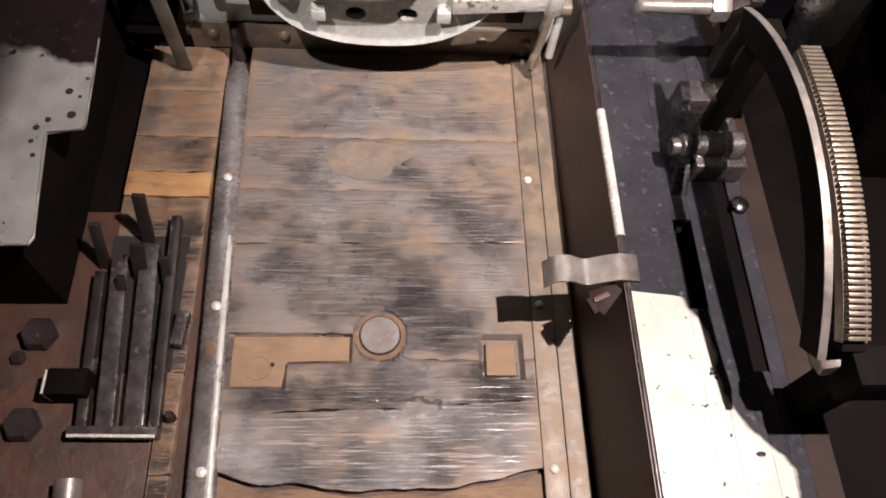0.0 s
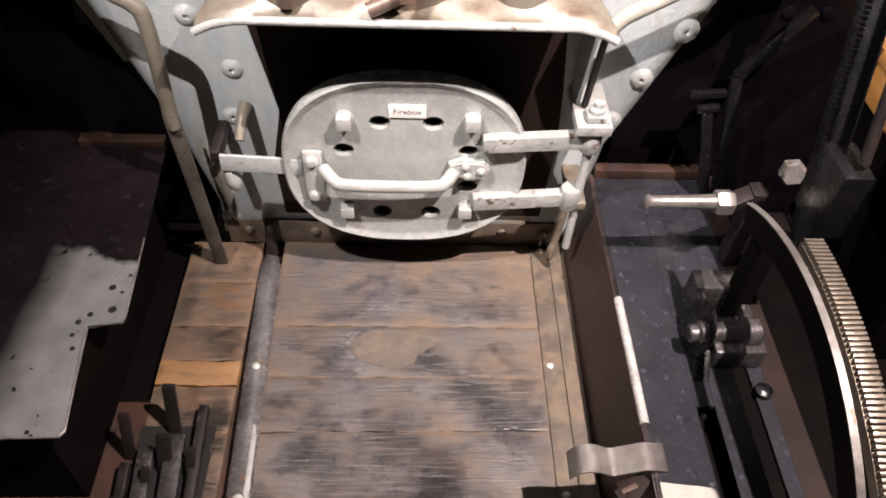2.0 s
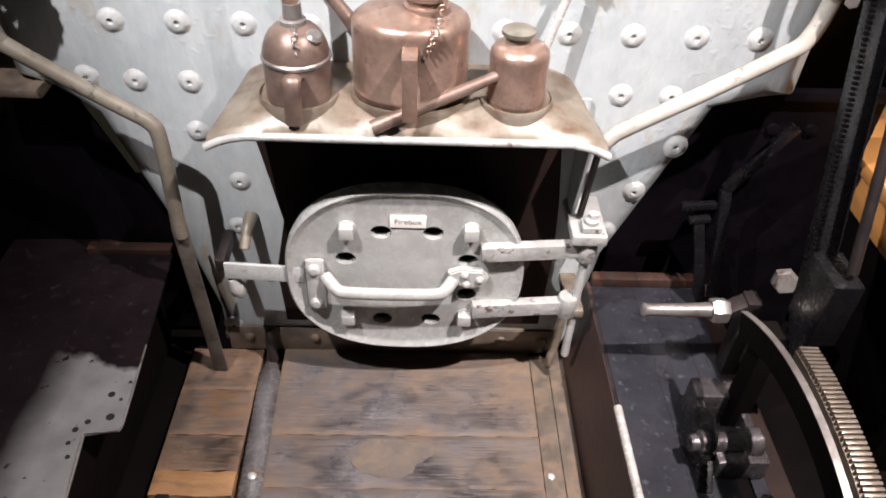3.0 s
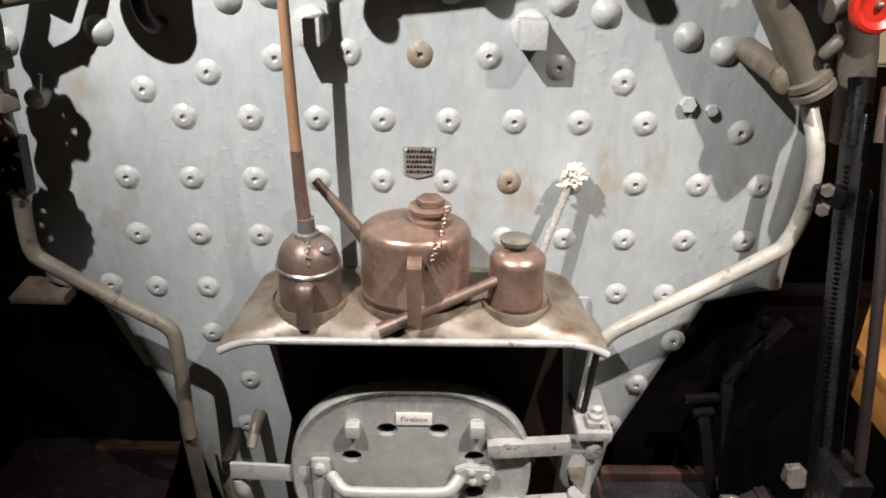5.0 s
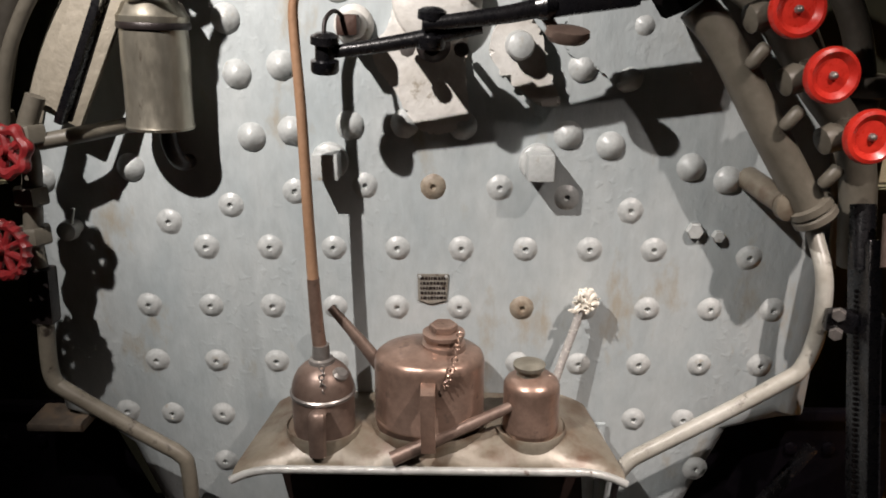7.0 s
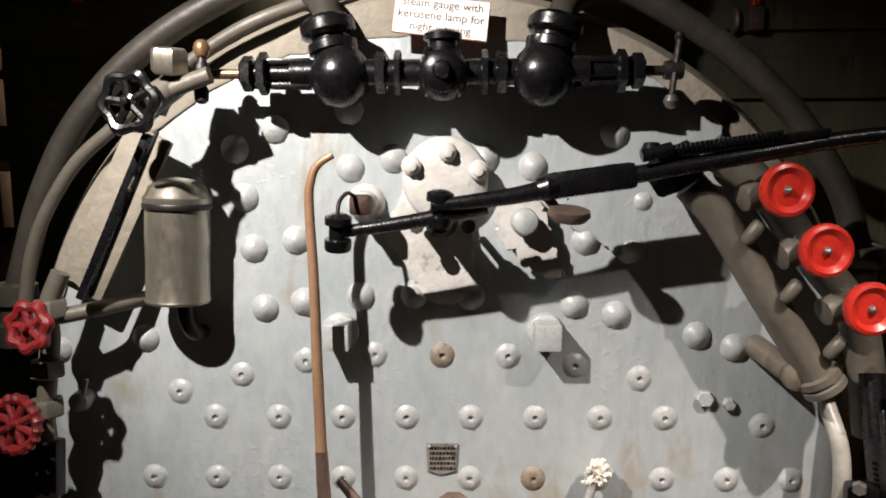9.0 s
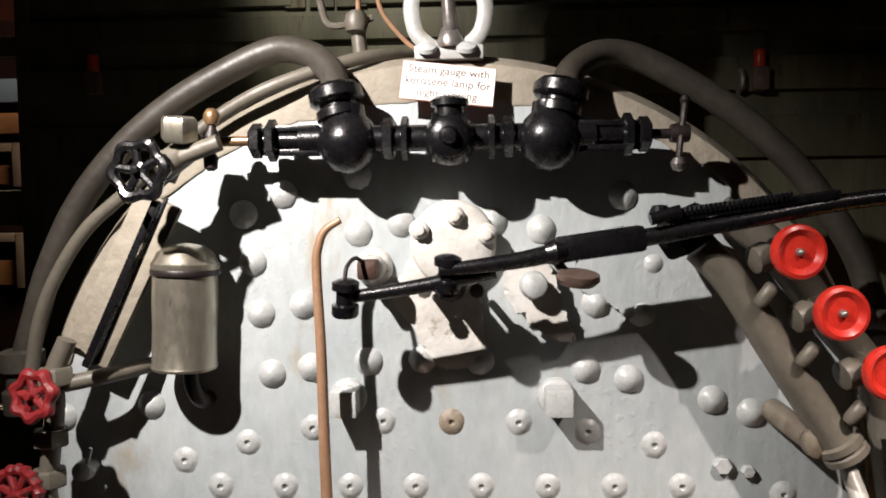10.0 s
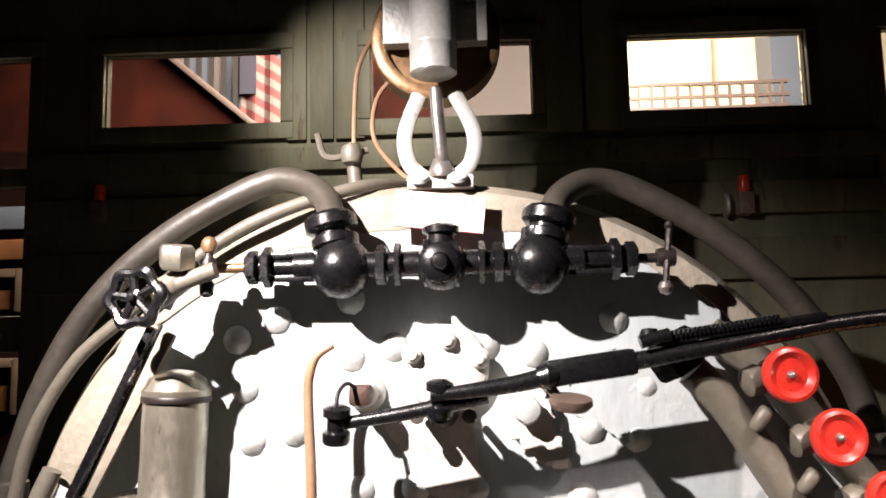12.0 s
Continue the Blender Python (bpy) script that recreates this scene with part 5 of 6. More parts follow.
lathe(bm, [(0.0, 0), (0.024, 0.002), (0.030, 0.01), (0.028, 0.018), (0, 0.022)], (0.180, -0.14, 1.278), (0.1, -0.4, 1), 20, squash=0.6)
bar(bm, (0.15, -0.13, 1.315), (0.172, -0.135, 1.285), 0.014, 0.01, 0.003, up=(0, 1, 0))
part("thumb_pad", bm, DULLCOPPER, lever, "dark red-brown pad")

# ---- sloping feed pipe and red valve wheels ----
feed = thing("feed_pipe", (0.53, -0.1, 1.03), "sloping grey-brown pipe with a flanged lower end", "pipe")
bm = B()
tube(bm, [(0.358, -0.09, 1.325), (0.402, -0.095, 1.275), (0.468, -0.10, 1.168), (0.552, -0.105, 1.038)], 0.0245, 20)
part("pipe", bm, CREAM, feed)
d = Vector((0.087, -0.005, -0.13)).normalized()
part("flange", lathe(B(), [(0.025, -0.012), (0.032, -0.010), (0.032, 0.0), (0.028, 0.004), (0.032, 0.007), (0.032, 0.016), (0.02, 0.018)], (0.548, -0.105, 1.047), d, 22), CREAM, feed)
part("top_nut", hexagon(B(), (0.35, -0.09, 1.327), (-0.087, 0, 0.13), 0.040, 0.05), NEARBLACK, feed)
bm = B()
tube(bm, [(0.494, 0.0, 1.070), (0.502, -0.045, 1.063), (0.513, -0.092, 1.054)], 0.0185, 14)
lathe(bm, [(0.02, 0), (0.023, 0.004), (0.023, 0.014), (0.013, 0.018), (0, 0.018)], (0.514, -0.096, 1.053), (0.2, -1, 0), 14)
part("stub", bm, SHELF, feed)
rack = thing("valve_pipe", (0.58, -0.06, 1.1), "grey-brown pipe behind the red valve wheels", "pipe")
part("pipe", tube(B(), [(0.40, -0.04, 1.375), (0.47, -0.05, 1.325), (0.545, -0.055, 1.225), (0.62, -0.06, 1.12), (0.65, -0.06, 0.95)], 0.026, 16), CREAM, rack)
for k, (x, z) in enumerate(((0.482, 1.318), (0.540, 1.234), (0.606, 1.152))):
    v = thing("valve", (x, -0.06, z), "globe valve with a bright red dished hand wheel", "valve", "red wheel valves")
    bm = B()
    lathe(bm, [(0.0, 0.002), (0.012, 0.002), (0.0225, 0.001), (0.026, 0.004), (0.031, 0.0075), (0.036, 0.0055), (0.0385, 0.0), (0.0375, -0.006), (0.034, -0.010), (0.0, -0.010)], (x, -0.12, z), (0.05, -1, 0.05), 36)
    w = part("hand_wheel", bm, RED, v)
    part("wheel_nut", lathe(B(), [(0.006, 0), (0.0055, 0.005), (0.003, 0.008), (0, 0.009)], (x, -0.122, z), (0, -1, 0), 10), STEEL, w)
    part("spindle", tube(B(), [(x, -0.115, z), (x - 0.004, -0.06, z)], 0.007, 10, smooth=False), BRASS, v)
    bm = B()
    lathe(bm, [(0.014, -0.03), (0.02, -0.028), (0.022, -0.008), (0.017, 0.0), (0.022, 0.008), (0.018, 0.03)], (x - 0.02, -0.075, z - 0.005), (1, 0.2, 0.3), 14)
    part("valve_body", bm, CREAM, v)
    part("lever", lathe(B(), [(0.007, 0), (0.010, 0.006), (0.010, 0.032), (0.007, 0.036), (0, 0.037)], (x - 0.045, -0.095, z - 0.075), (0.5, -0.2, 0.8), 12), CREAM, v)
    v.location, v.scale = (0.966 * x + 0.0014, -0.0974, 0.966 * z + 0.0468), (0.966, 0.966, 0.966)

# ---- steam gauge and its sign ----
gauge = thing("steam_gauge", (0.005, 0.0, 1.61), "steam gauge with kerosene lamp on a lyre-shaped stand", "gauge")
bm = B()
for s in (-1, 1):
    tube(bm, [(0.006 + s * 0.012, 0.0, 1.622), (0.007 + s * 0.034, 0.0, 1.636), (0.007 + s * 0.050, 0.0, 1.655), (0.007 + s * 0.056, 0.0, 1.69), (0.006 + s * 0.047, 0.0, 1.725), (0.004 + s * 0.028, 0.0, 1.765)], 0.0125, 12)
for v in bm.verts:
    v.co.y *= 0.55
part("stand", bm, SILVER, gauge, "white lyre-shaped stand")
bm = B()
box(bm, -0.045, 0.06, -0.01, 0.03, 1.610, 1.632, 0.004)
part("foot", bm, SILVER, gauge)
for x in (-0.026, 0.034):
    part("bolt", lathe(B(), [(0.016, 0), (0.015, 0.006), (0.006, 0.010), (0, 0.011)], (x, -0.012, 1.624), (0, -0.6, 0.8), 16), BOLT, gauge)
bm = B()
tube(bm, [(0.003, -0.01, 1.77), (0.005, -0.012, 1.73), (0.008, -0.012, 1.69), (0.010, -0.008, 1.66), (0.012, 0.0, 1.645)], 0.011, 12)
lathe(bm, [(0.02, 0), (0.022, 0.01), (0.014, 0.03), (0.008, 0.034)], (0.010, 0.0, 1.628), seg=14)
part("siphon", bm, STEEL, gauge)
bm = B()
lathe(bm, [(0.030, 0.0), (0.037, 0.004), (0.037, 0.044), (0.0385, 0.046), (0.0385, 0.05), (0.037, 0.052), (0.036, 0.20), (0.028, 0.23), (0, 0.232)], (0.001, -0.03, 1.785), seg=30)
part("lamp_tube", bm, SILVER, gauge, "silver kerosene lamp tube")
bm = B()
box(bm, -0.082, 0.088, 0.0, 0.03, 1.852, 2.0, 0.004)
part("lamp_case", bm, SILVER, gauge)
bm = B()
lathe(bm, [(0.0, 0.0), (0.085, 0.0), (0.086, 0.012), (0.100, 0.014), (0.108, 0.010), (0.108, -0.045), (0.100, -0.05), (0.0, -0.05)], (0.003, 0.04, 1.875), (0, -1, 0), 40)
part("gauge_case", bm, BRASS, gauge, "round brass gauge case")
bm = B()
tube(bm, [(-0.05, 0.05, 1.90), (-0.10, 0.05, 1.885), (-0.13, 0.05, 1.83), (-0.137, 0.05, 1.75), (-0.138, 0.05, 1.68)], 0.004, 8)
part("copper_line", bm, TANROD, gauge)
bm = B()
tube(bm, [(-0.06, 0.06, 1.83), (-0.10, 0.06, 1.78), (-0.105, 0.06, 1.71), (-0.06, 0.06, 1.65), (-0.03, 0.05, 1.635)], 0.004, 8)
part("copper_line", bm, TANROD, gauge)
cock = thing("steam_cock", (-0.132, 0.05, 1.6), "small pipe cock with a bent lever above the boiler", "valve")
bm = B()
tube(bm, [(-0.132, 0.05, 1.60), (-0.138, 0.05, 1.66), (-0.14, 0.05, 1.70)], 0.012, 12)
lathe(bm, [(0, -0.02), (0.016, -0.014), (0.02, 0), (0.016, 0.014), (0, 0.02)], (-0.14, 0.04, 1.68), seg=14)
tube(bm, [(-0.20, 0.05, 1.72), (-0.185, 0.05, 1.68), (-0.14, 0.05, 1.683), (-0.115, 0.05, 1.69)], 0.006, 8)
part("cock", bm, CREAM, cock)
sign = thing("paper_sign", (0.004, -0.03, 1.54), "white paper sign with a thin red border", "sign")
M = Matrix.Translation((0.006, -0.035, 1.569)) @ Matrix.Rotation(radians(6.5), 4, "Y") @ Matrix.Rotation(radians(-12), 4, "X")
bm = B()
box(bm, -0.070, 0.070, 0.0, 0.002, -0.030, 0.030, 0, M)
part("border", bm, REDINK, sign, smooth=False)
bm = B()
box(bm, -0.0690, 0.0690, -0.0012, -0.0002, -0.0290, 0.0290, 0, M)
part("card", bm, CARD, sign, smooth=False)
writing("lettering", "Steam gauge with\nkerosene lamp for\nnight viewing", 0.0172, M @ pose(0, -0.0016, 0, 90, 0, 0), INK, sign)
# ---- wooden floor ----
deck = tagged(part("deck", box(B(), -0.47, 0.335, -1.35, -0.001, -0.019, -0.012), RUST, smooth=False), "rusty boards under worn planks", "floor", kind="structure")
rnd = random.Random(11)


def sunk(x, y):
    """How far the worn hollows, holes and broken places lie under the planks' face."""
    d = 0.0
    if -0.246 < x < -0.046 and (-0.684 < y < -0.634 or -0.727 < y < -0.60 and x < -0.15 and y < -0.634):
        d = 0.010
    if math.hypot(x - 0.001, y + 0.635) < 0.044:
        d = 0.009
    if 0.173 < x < 0.237 and -0.713 < y < -0.640:
        d = 0.012
    if 0.002 < x < 0.10 and abs(y + 0.758 + 0.012 * noise.noise(Vector((x * 40, 1, 1)))) < 0.011:
        d = max(d, 0.006)
    return d


def plank(x0, x1, near, far, top, material, seed, cell=0.007):
    """A worn board between two edge lines y(x), with raised grain, soft edges and its hollows."""
    bm = B()
    nx = max(3, int((x1 - x0) / cell))
    ny = max(4, int((far(x0) - near(x0)) / (cell * 0.8)))
    grid = []
    for i in range(nx + 1):
        x = x0 + (x1 - x0) * i / nx
        row = []
        for j in range(ny + 1):
            a, b = near(x), far(x)
            y = a + (b - a) * j / ny
            if j in (0, ny):
                y += 0.003 * noise.noise(Vector((x * 28, seed * 3.1 + j, 0))) + 0.0015 * noise.noise(Vector((x * 110, seed * 3.1 + j, 5)))
            worn = max(0.0, noise.noise(Vector((x * 5, y * 9, seed + 40))))
            z = top + 0.0016 * noise.noise(Vector((x * 4, y * 26, seed))) + 0.0032 * worn * noise.noise(Vector((x * 7, y * 190, seed + 3)))
            z -= 0.0030 if j in (0, ny) or i in (0, nx) else 0.0010 if j in (1, ny - 1) else 0
            z -= sunk(x, y)
            row.append(bm.verts.new((x, y, z)))
        grid.append(row)
    for i in range(nx):
        for j in range(ny):
            bm.faces.new((grid[i][j], grid[i + 1][j], grid[i + 1][j + 1], grid[i][j + 1]))
    r = bmesh.ops.extrude_edge_only(bm, edges=[e for e in bm.edges if e.is_boundary])
    for v in r["geom"]:
        if isinstance(v, bmesh.types.BMVert):
            v.co.z = -0.012
    return part("plank", bm, material, deck)


def ragged(x):
    return -0.858 - 0.030 * math.sin(math.pi * (x + 0.262) / 0.524) + 0.010 * noise.noise(Vector((x * 14, 3, 0)))


def stepped(x):
    return -0.632 - 0.046 * max(0.0, min(1.0, (x + 0.02) / 0.07))


JOINTS = [lambda x: -0.004, lambda x: -0.229, lambda x: -0.347, lambda x: -0.459 + 0.01 * x, stepped, lambda x: -0.760 + 0.04 * x, ragged]
for k, (far, near) in enumerate(zip(JOINTS, JOINTS[1:])):
    plank(-0.268, 0.264, lambda x, f=near: f(x) + 0.0003, lambda x, f=far: f(x) - 0.0003, 0.010 + rnd.uniform(-0.0012, 0.0012), SILVERWOOD if k == 5 else WOOD, k)
plank(-0.268, 0.264, lambda x: -1.3, lambda x: ragged(x) - 0.006, 0.001, RAWWOOD, 9, 0.014)
SIDE = [-0.004, -0.118, -0.232, -0.312, -0.366, -0.463, -0.60, -0.70, -0.862, -0.99, -1.12, -1.25]
for k, (a, b) in enumerate(zip(SIDE, SIDE[1:])):
    plank(-0.465 if a > -0.4 else -0.345, -0.314, lambda x, b=b: b + 0.001, lambda x, a=a: a - 0.001, 0.008 + rnd.uniform(-0.003, 0.002), OCHRE if k == 3 else DARKWOOD, k + 20)


def half_round(bm, p, q, wide, high):
    """A convex strip from p to q."""
    p, q = Vector(p), Vector(q)
    n = 40
    rings = []
    for i in range(n + 1):
        c = p.lerp(q, i / n)
        w = wide * (0.5 if i in (0, n) else 1) * (1 + 0.05 * noise.noise(Vector((c.y * 14, 2, 0))))
        rings.append([bm.verts.new((c.x + w / 2 * math.cos(a), c.y, c.z + high * max(0.0, math.sin(a)) ** 0.7 + 0.0006 * noise.noise(Vector((c.y * 60, a, 1))))) for a in (math.pi * k / 10 for k in range(11))])
    for a, b in zip(rings, rings[1:]):
        for k in range(10):
            bm.faces.new((a[k], a[k + 1], b[k + 1], b[k]))
    for r in (rings[0], rings[-1]):
        bm.faces.new(r)
    return bm


bm = half_round(B(), (-0.2915, -0.045, 0.004), (-0.250, -1.30, 0.004), 0.046, 0.0115)
strip = thing("edge_strip", (-0.28, -0.3, 0.01), "worn half-round steel strip screwed to the planks", "trim", kind="structure")
part("strip", bm, STRIPSTEEL, strip)
# Worn edge; the lamp's highlight along it is put into the pale colour.
part("bare_edge", half_round(B(), (-0.2670, -0.45, 0.0062), (-0.2395, -1.28, 0.0062), 0.015, 0.0095), CHIPPED, strip, "worn edge made pale to hold the lamp's highlight")
for y in (-0.329, -0.587, -0.86):
    x = -0.2915 + (-0.045 - y) * 0.033
    part("screw", lathe(B(), [(0.0085, 0), (0.008, 0.003), (0.004, 0.0055), (0, 0.006)], (x, y, 0.0148), seg=14), SILVER, strip)
strip = thing("edge_strip", (0.28, -0.3, 0.01), "worn steel angle strip along the plank ends", "trim", kind="structure")
part("strip", bar(B(), (0.284, -0.02, 0.009), (0.276, -1.30, 0.009), 0.038, 0.007, 0.002), DUSTYSTEEL, strip)
for y in (-0.322, -0.58, -0.86):
    part("screw", lathe(B(), [(0.0075, 0), (0.007, 0.003), (0.004, 0.005), (0, 0.0055)], (0.276, y, 0.0125), seg=14), SILVER, strip)
bm = B()
bar(bm, (0.3205, 0.0, 0.010), (0.3125, -1.30, 0.010), 0.034, 0.008, 0.003)
part("outer_strip", bm, DUSTYSTEEL, strip)
dirt = thing("dirt_patch", (-0.02, -0.285, 0.01), "caked tan dirt patch trodden on the planks", "dirt")
part("crust", prism(B(), worn_outline([(-0.108, -0.300), (-0.100, -0.245), (-0.02, -0.238), (0.055, -0.248), (0.070, -0.275), (0.028, -0.285), (0.018, -0.322), (-0.06, -0.325)], 0.010, 2.0), 0.006, 0.0113, "xy", 0.0008), mat("caked_dirt", (0.165, 0.128, 0.096), (0.112, 0.093, 0.078), 26, 0.75, 0, 0.6, 90, wear=(0.105, 0.095, 0.09), amount=0.44, wear_scale=34, depth=0.003, soft=0.12), dirt)
disc = thing("floor_disc", (0.001, -0.635, 0.01), "round steel plug set into the planks", "plug")
part("disc", lathe(B(), [(0.0335, -0.012), (0.0335, 0.0), (0.032, 0.0015), (0, 0.002)], (0.001, -0.635, 0.0085), seg=32), mat("worn_grey_plug", (0.165, 0.155, 0.15), (0.115, 0.102, 0.096), 30, 0.5, 0.2, 0.4, 110, wear=(0.16, 0.115, 0.08), amount=0.40, wear_scale=50, soft=0.1), disc)
part("ring", lathe(B(), [(0.0345, 0.0), (0.0355, 0.003), (0.043, 0.004), (0.047, 0.0)], (0.001, -0.635, 0.003), seg=36), RAWWOOD, disc, "packed rusty dirt round the plug")
blk = thing("wood_block", (0.203, -0.676, 0.0), "square tan wooden plug sunk in the planks", "plug")
part("block", box(B(), 0.178, 0.229, -0.706, -0.649, -0.006, 0.0065, 0.004), TANDIRT, blk)
blk = thing("patch_board", (-0.145, -0.68, 0.0), "tan dusty board sunk in a broken plank", "board")
part("board", prism(B(), [(-0.241, -0.723), (-0.155, -0.723), (-0.152, -0.680), (-0.050, -0.680), (-0.050, -0.637), (-0.241, -0.637)], -0.006, 0.0045, "xy", 0.0015), TANDIRT, blk)
part("plug", lathe(B(), [(0.021, 0), (0.0205, 0.0012), (0.0195, 0.0012), (0.019, 0.0004), (0, 0.0004)], (-0.197, -0.692, 0.0045), seg=24), TANDIRT, blk)
# Flat dark dot for the shade in a nail hole.
part("nail_hole", lathe(B(), [(0.004, 0), (0.0035, 0.0004), (0, 0.0004)], (-0.174, -0.686, 0.0050), seg=10), HOLESHADE, blk)

# ---- rusty plate with grate on the left ----
lplate = tagged(part("floor_plate", box(B(), -1.2, -0.348, -1.35, -0.40, -0.018, 0.004, 0.002), RUST), "rusty iron floor plate beside the planks", "floor", kind="structure")
grate = thing("shaker_grate", (-0.38, -0.65, 0.01), "rusty iron slotted shaker lever guide in the floor", "grate")
bm = B()
bar(bm, (-0.468, -0.800, 0.020), (-0.334, -0.802, 0.020), 0.016, 0.028, 0.003)
part("end_bar", bm, CASTGREY, grate)
part("bare_edge", bar(B(), (-0.465, -0.8075, 0.0335), (-0.336, -0.8095, 0.0335), 0.005, 0.004, 0.001), BRIGHT, grate, "edge rubbed bright")
for x, xt, yt, w in ((-0.449, -0.468, -0.53, 0.017), (-0.4145, -0.440, -0.50, 0.027), (-0.3715, -0.394, -0.48, 0.031), (-0.341, -0.358, -0.42, 0.017)):
    bm = B()
    bar(bm, (x, -0.795, 0.022), (xt, yt, 0.022), w, 0.020, 0.003)
    part("bar", bm, CASTGREY if w > 0.02 else DARKSTEEL, grate)
bm = B()
bar(bm, (-0.328, -0.66, 0.02), (-0.322, -0.60, 0.02), 0.02, 0.018, 0.003)
part("side_lug", bm, CASTGREY, grate)
# Thin dark sheet painted as the shaded depth between the bars.
part("pit", box(B(), -0.465, -0.335, -0.70, -0.45, 0.005, 0.007), HOLESHADE, grate)
for (x, y), h, w in (((-0.405, -0.44), 0.11, 0.022), ((-0.47, -0.49), 0.10, 0.018), ((-0.405, -0.515), 0.075, 0.024), ((-0.36, -0.53), 0.06, 0.016), ((-0.43, -0.56), 0.05, 0.014)):
    bm = B()
    bar(bm, (x, y - 0.02, 0.006), (x + 0.004, y + 0.012, h), w, 0.010, 0.003, up=(0, 1, 0))
    part("finger", bm, IRON, grate)
bm = B()
bar(bm, (-0.505, -0.729, 0.03), (-0.445, -0.729, 0.03), 0.042, 0.05, 0.003)
part("lug", bm, NEARBLACK, grate)
# Lit end of the lug, painted as a pale cap on black.
part("lug_face", box(B(), -0.510, -0.5055, -0.748, -0.710, 0.01, 0.052, 0.001), BRIGHT, grate, "end face made pale as if lit")
part("stud", lathe(B(), [(0.008, 0), (0.008, 0.02), (0.005, 0.024), (0, 0.024)], (-0.322, -0.775, 0.004), seg=12), IRON, grate)
for x, y, r in ((-0.541, -0.786, 0.027), (-0.548, -0.638, 0.028), (-0.575, -0.676, 0.012)):
    b = thing("floor_bolt", (x, y, 0.004), "big rusty bolt head in the floor plate", "bolt", "floor plate bolts")
    bm = hexagon(B(), (x, y, 0.004), (0, 0, 1), r, r * 0.9)
    part("head", bm, DARKSTEEL, b)
pipe = thing("floor_pipe", (-0.45, -0.95, 0.02), "short steel pipe lying on the rusty plate", "pipe")
part("pipe", tube(B(), [(-0.452, -0.872, 0.024), (-0.43, -1.1, 0.024)], 0.020, 14, smooth=False), STEEL, pipe)

# seat box plate, left
seat = thing("seat_plate", (-0.52, -0.3, 0.0), "black sheet metal seat box lid with a grey patch", "seat box")
bm = B()
prism(bm, [(-0.475, 0.04), (-0.462, -0.13), (-0.444, -0.39), (-0.447, -0.40), (-0.50, -0.407), (-0.476, -0.588), (-0.482, -0.598), (-0.80, -0.61), (-0.80, 0.06), (-0.63, 0.07)], 0.244, 0.25, "xy", 0.0015)
part("lid", bm, SEATPLATE, seat)
part("bare_edge", tube(B(), [(-0.456, -0.22, 0.2495), (-0.444, -0.39, 0.2495), (-0.447, -0.401, 0.2495), (-0.50, -0.4075, 0.2495), (-0.476, -0.588, 0.2495), (-0.482, -0.598, 0.2495), (-0.60, -0.6025, 0.2495)], 0.0016, 8, smooth=False), STEEL, seat, "edge rubbed bright")
# Side made near-black to hold the shadow under the lid.
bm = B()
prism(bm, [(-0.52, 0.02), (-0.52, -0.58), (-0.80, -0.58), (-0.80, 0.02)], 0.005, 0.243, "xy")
part("box", bm, NEARBLACK, seat)
bm = B()
box(bm, -0.64, -0.475, 0.02, 0.045, 0.235, 0.262, 0.003)
part("back_flange", bm, RUST, seat)
# Dark discs laid on the lid stand for shade in screw holes.
for x, y, r in ((-0.468, -0.375, 0.007), (-0.50, -0.385, 0.005), (-0.514, -0.40, 0.005), (-0.516, -0.425, 0.004), (-0.508, -0.45, 0.004), (-0.48, -0.33, 0.006), (-0.462, -0.34, 0.003)):
    part("hole", lathe(B(), [(r, 0), (r * 0.9, 0.0008), (0, 0.0008)], (x, y, 0.2503), seg=12), HOLESHADE, seat, "small dark disc for the shade in a screw hole")

# ---- reverser box on the right ----
rbox = thing("lever_box", (0.5, -0.5, 0.0), "black painted steel box over the reversing gear, with a pale patch", "metal box")
bm = B()
prism(bm, [(0.336, 0.0), (0.345, 0.0), (0.374, 0.192), (0.374, 0.2), (0.366, 0.2)], -1.3, 0.02, "xz")
part("side", bm, BOXSIDE, rbox, "dark brown side")
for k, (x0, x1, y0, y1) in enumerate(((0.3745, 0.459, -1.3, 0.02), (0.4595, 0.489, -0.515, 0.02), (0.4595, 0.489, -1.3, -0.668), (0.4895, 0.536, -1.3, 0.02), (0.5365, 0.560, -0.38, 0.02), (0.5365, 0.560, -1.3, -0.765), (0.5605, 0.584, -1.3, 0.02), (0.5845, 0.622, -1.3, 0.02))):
    part("top_plate", box(B(), x0, x1, y0, y1, 0.192, 0.2, 0.0), BROWNBLACK if k == 7 else BOXTOP, rbox, smooth=False)
# Bottom coloured near-black so the slots read as shaded depth.
part("bottom", box(B(), 0.38, 0.66, -1.3, 0.02, 0.004, 0.02), NEARBLACK, rbox, smooth=False)
bm = B()
tube(bm, [(0.3715, -0.02, 0.1965), (0.3715, -1.29, 0.1965)], 0.0055, 12, smooth=False)
part("edge", bm, DARKSTEEL, rbox, "worn rounded edge")
# Spot's glint on the rounded edge, painted as a pale tube.
part("bare_edge", tube(B(), [(0.3725, -0.30, 0.1960), (0.3725, -0.38, 0.1968), (0.3725, -0.545, 0.1965)], 0.0078, 14, smooth=False), BRIGHT, rbox, "pale strip standing for the highlight on the rounded edge")
part("back_flange", box(B(), 0.375, 0.60, 0.005, 0.03, 0.2, 0.222, 0.003), RUST, rbox)
bm = B()
box(bm, 0.484, 0.567, -0.335, -0.292, 0.2, 0.272, 0.005)
box(bm, 0.484, 0.499, -0.400, -0.330, 0.2, 0.262, 0.004)
box(bm, 0.553, 0.568, -0.400, -0.330, 0.2, 0.262, 0.004)
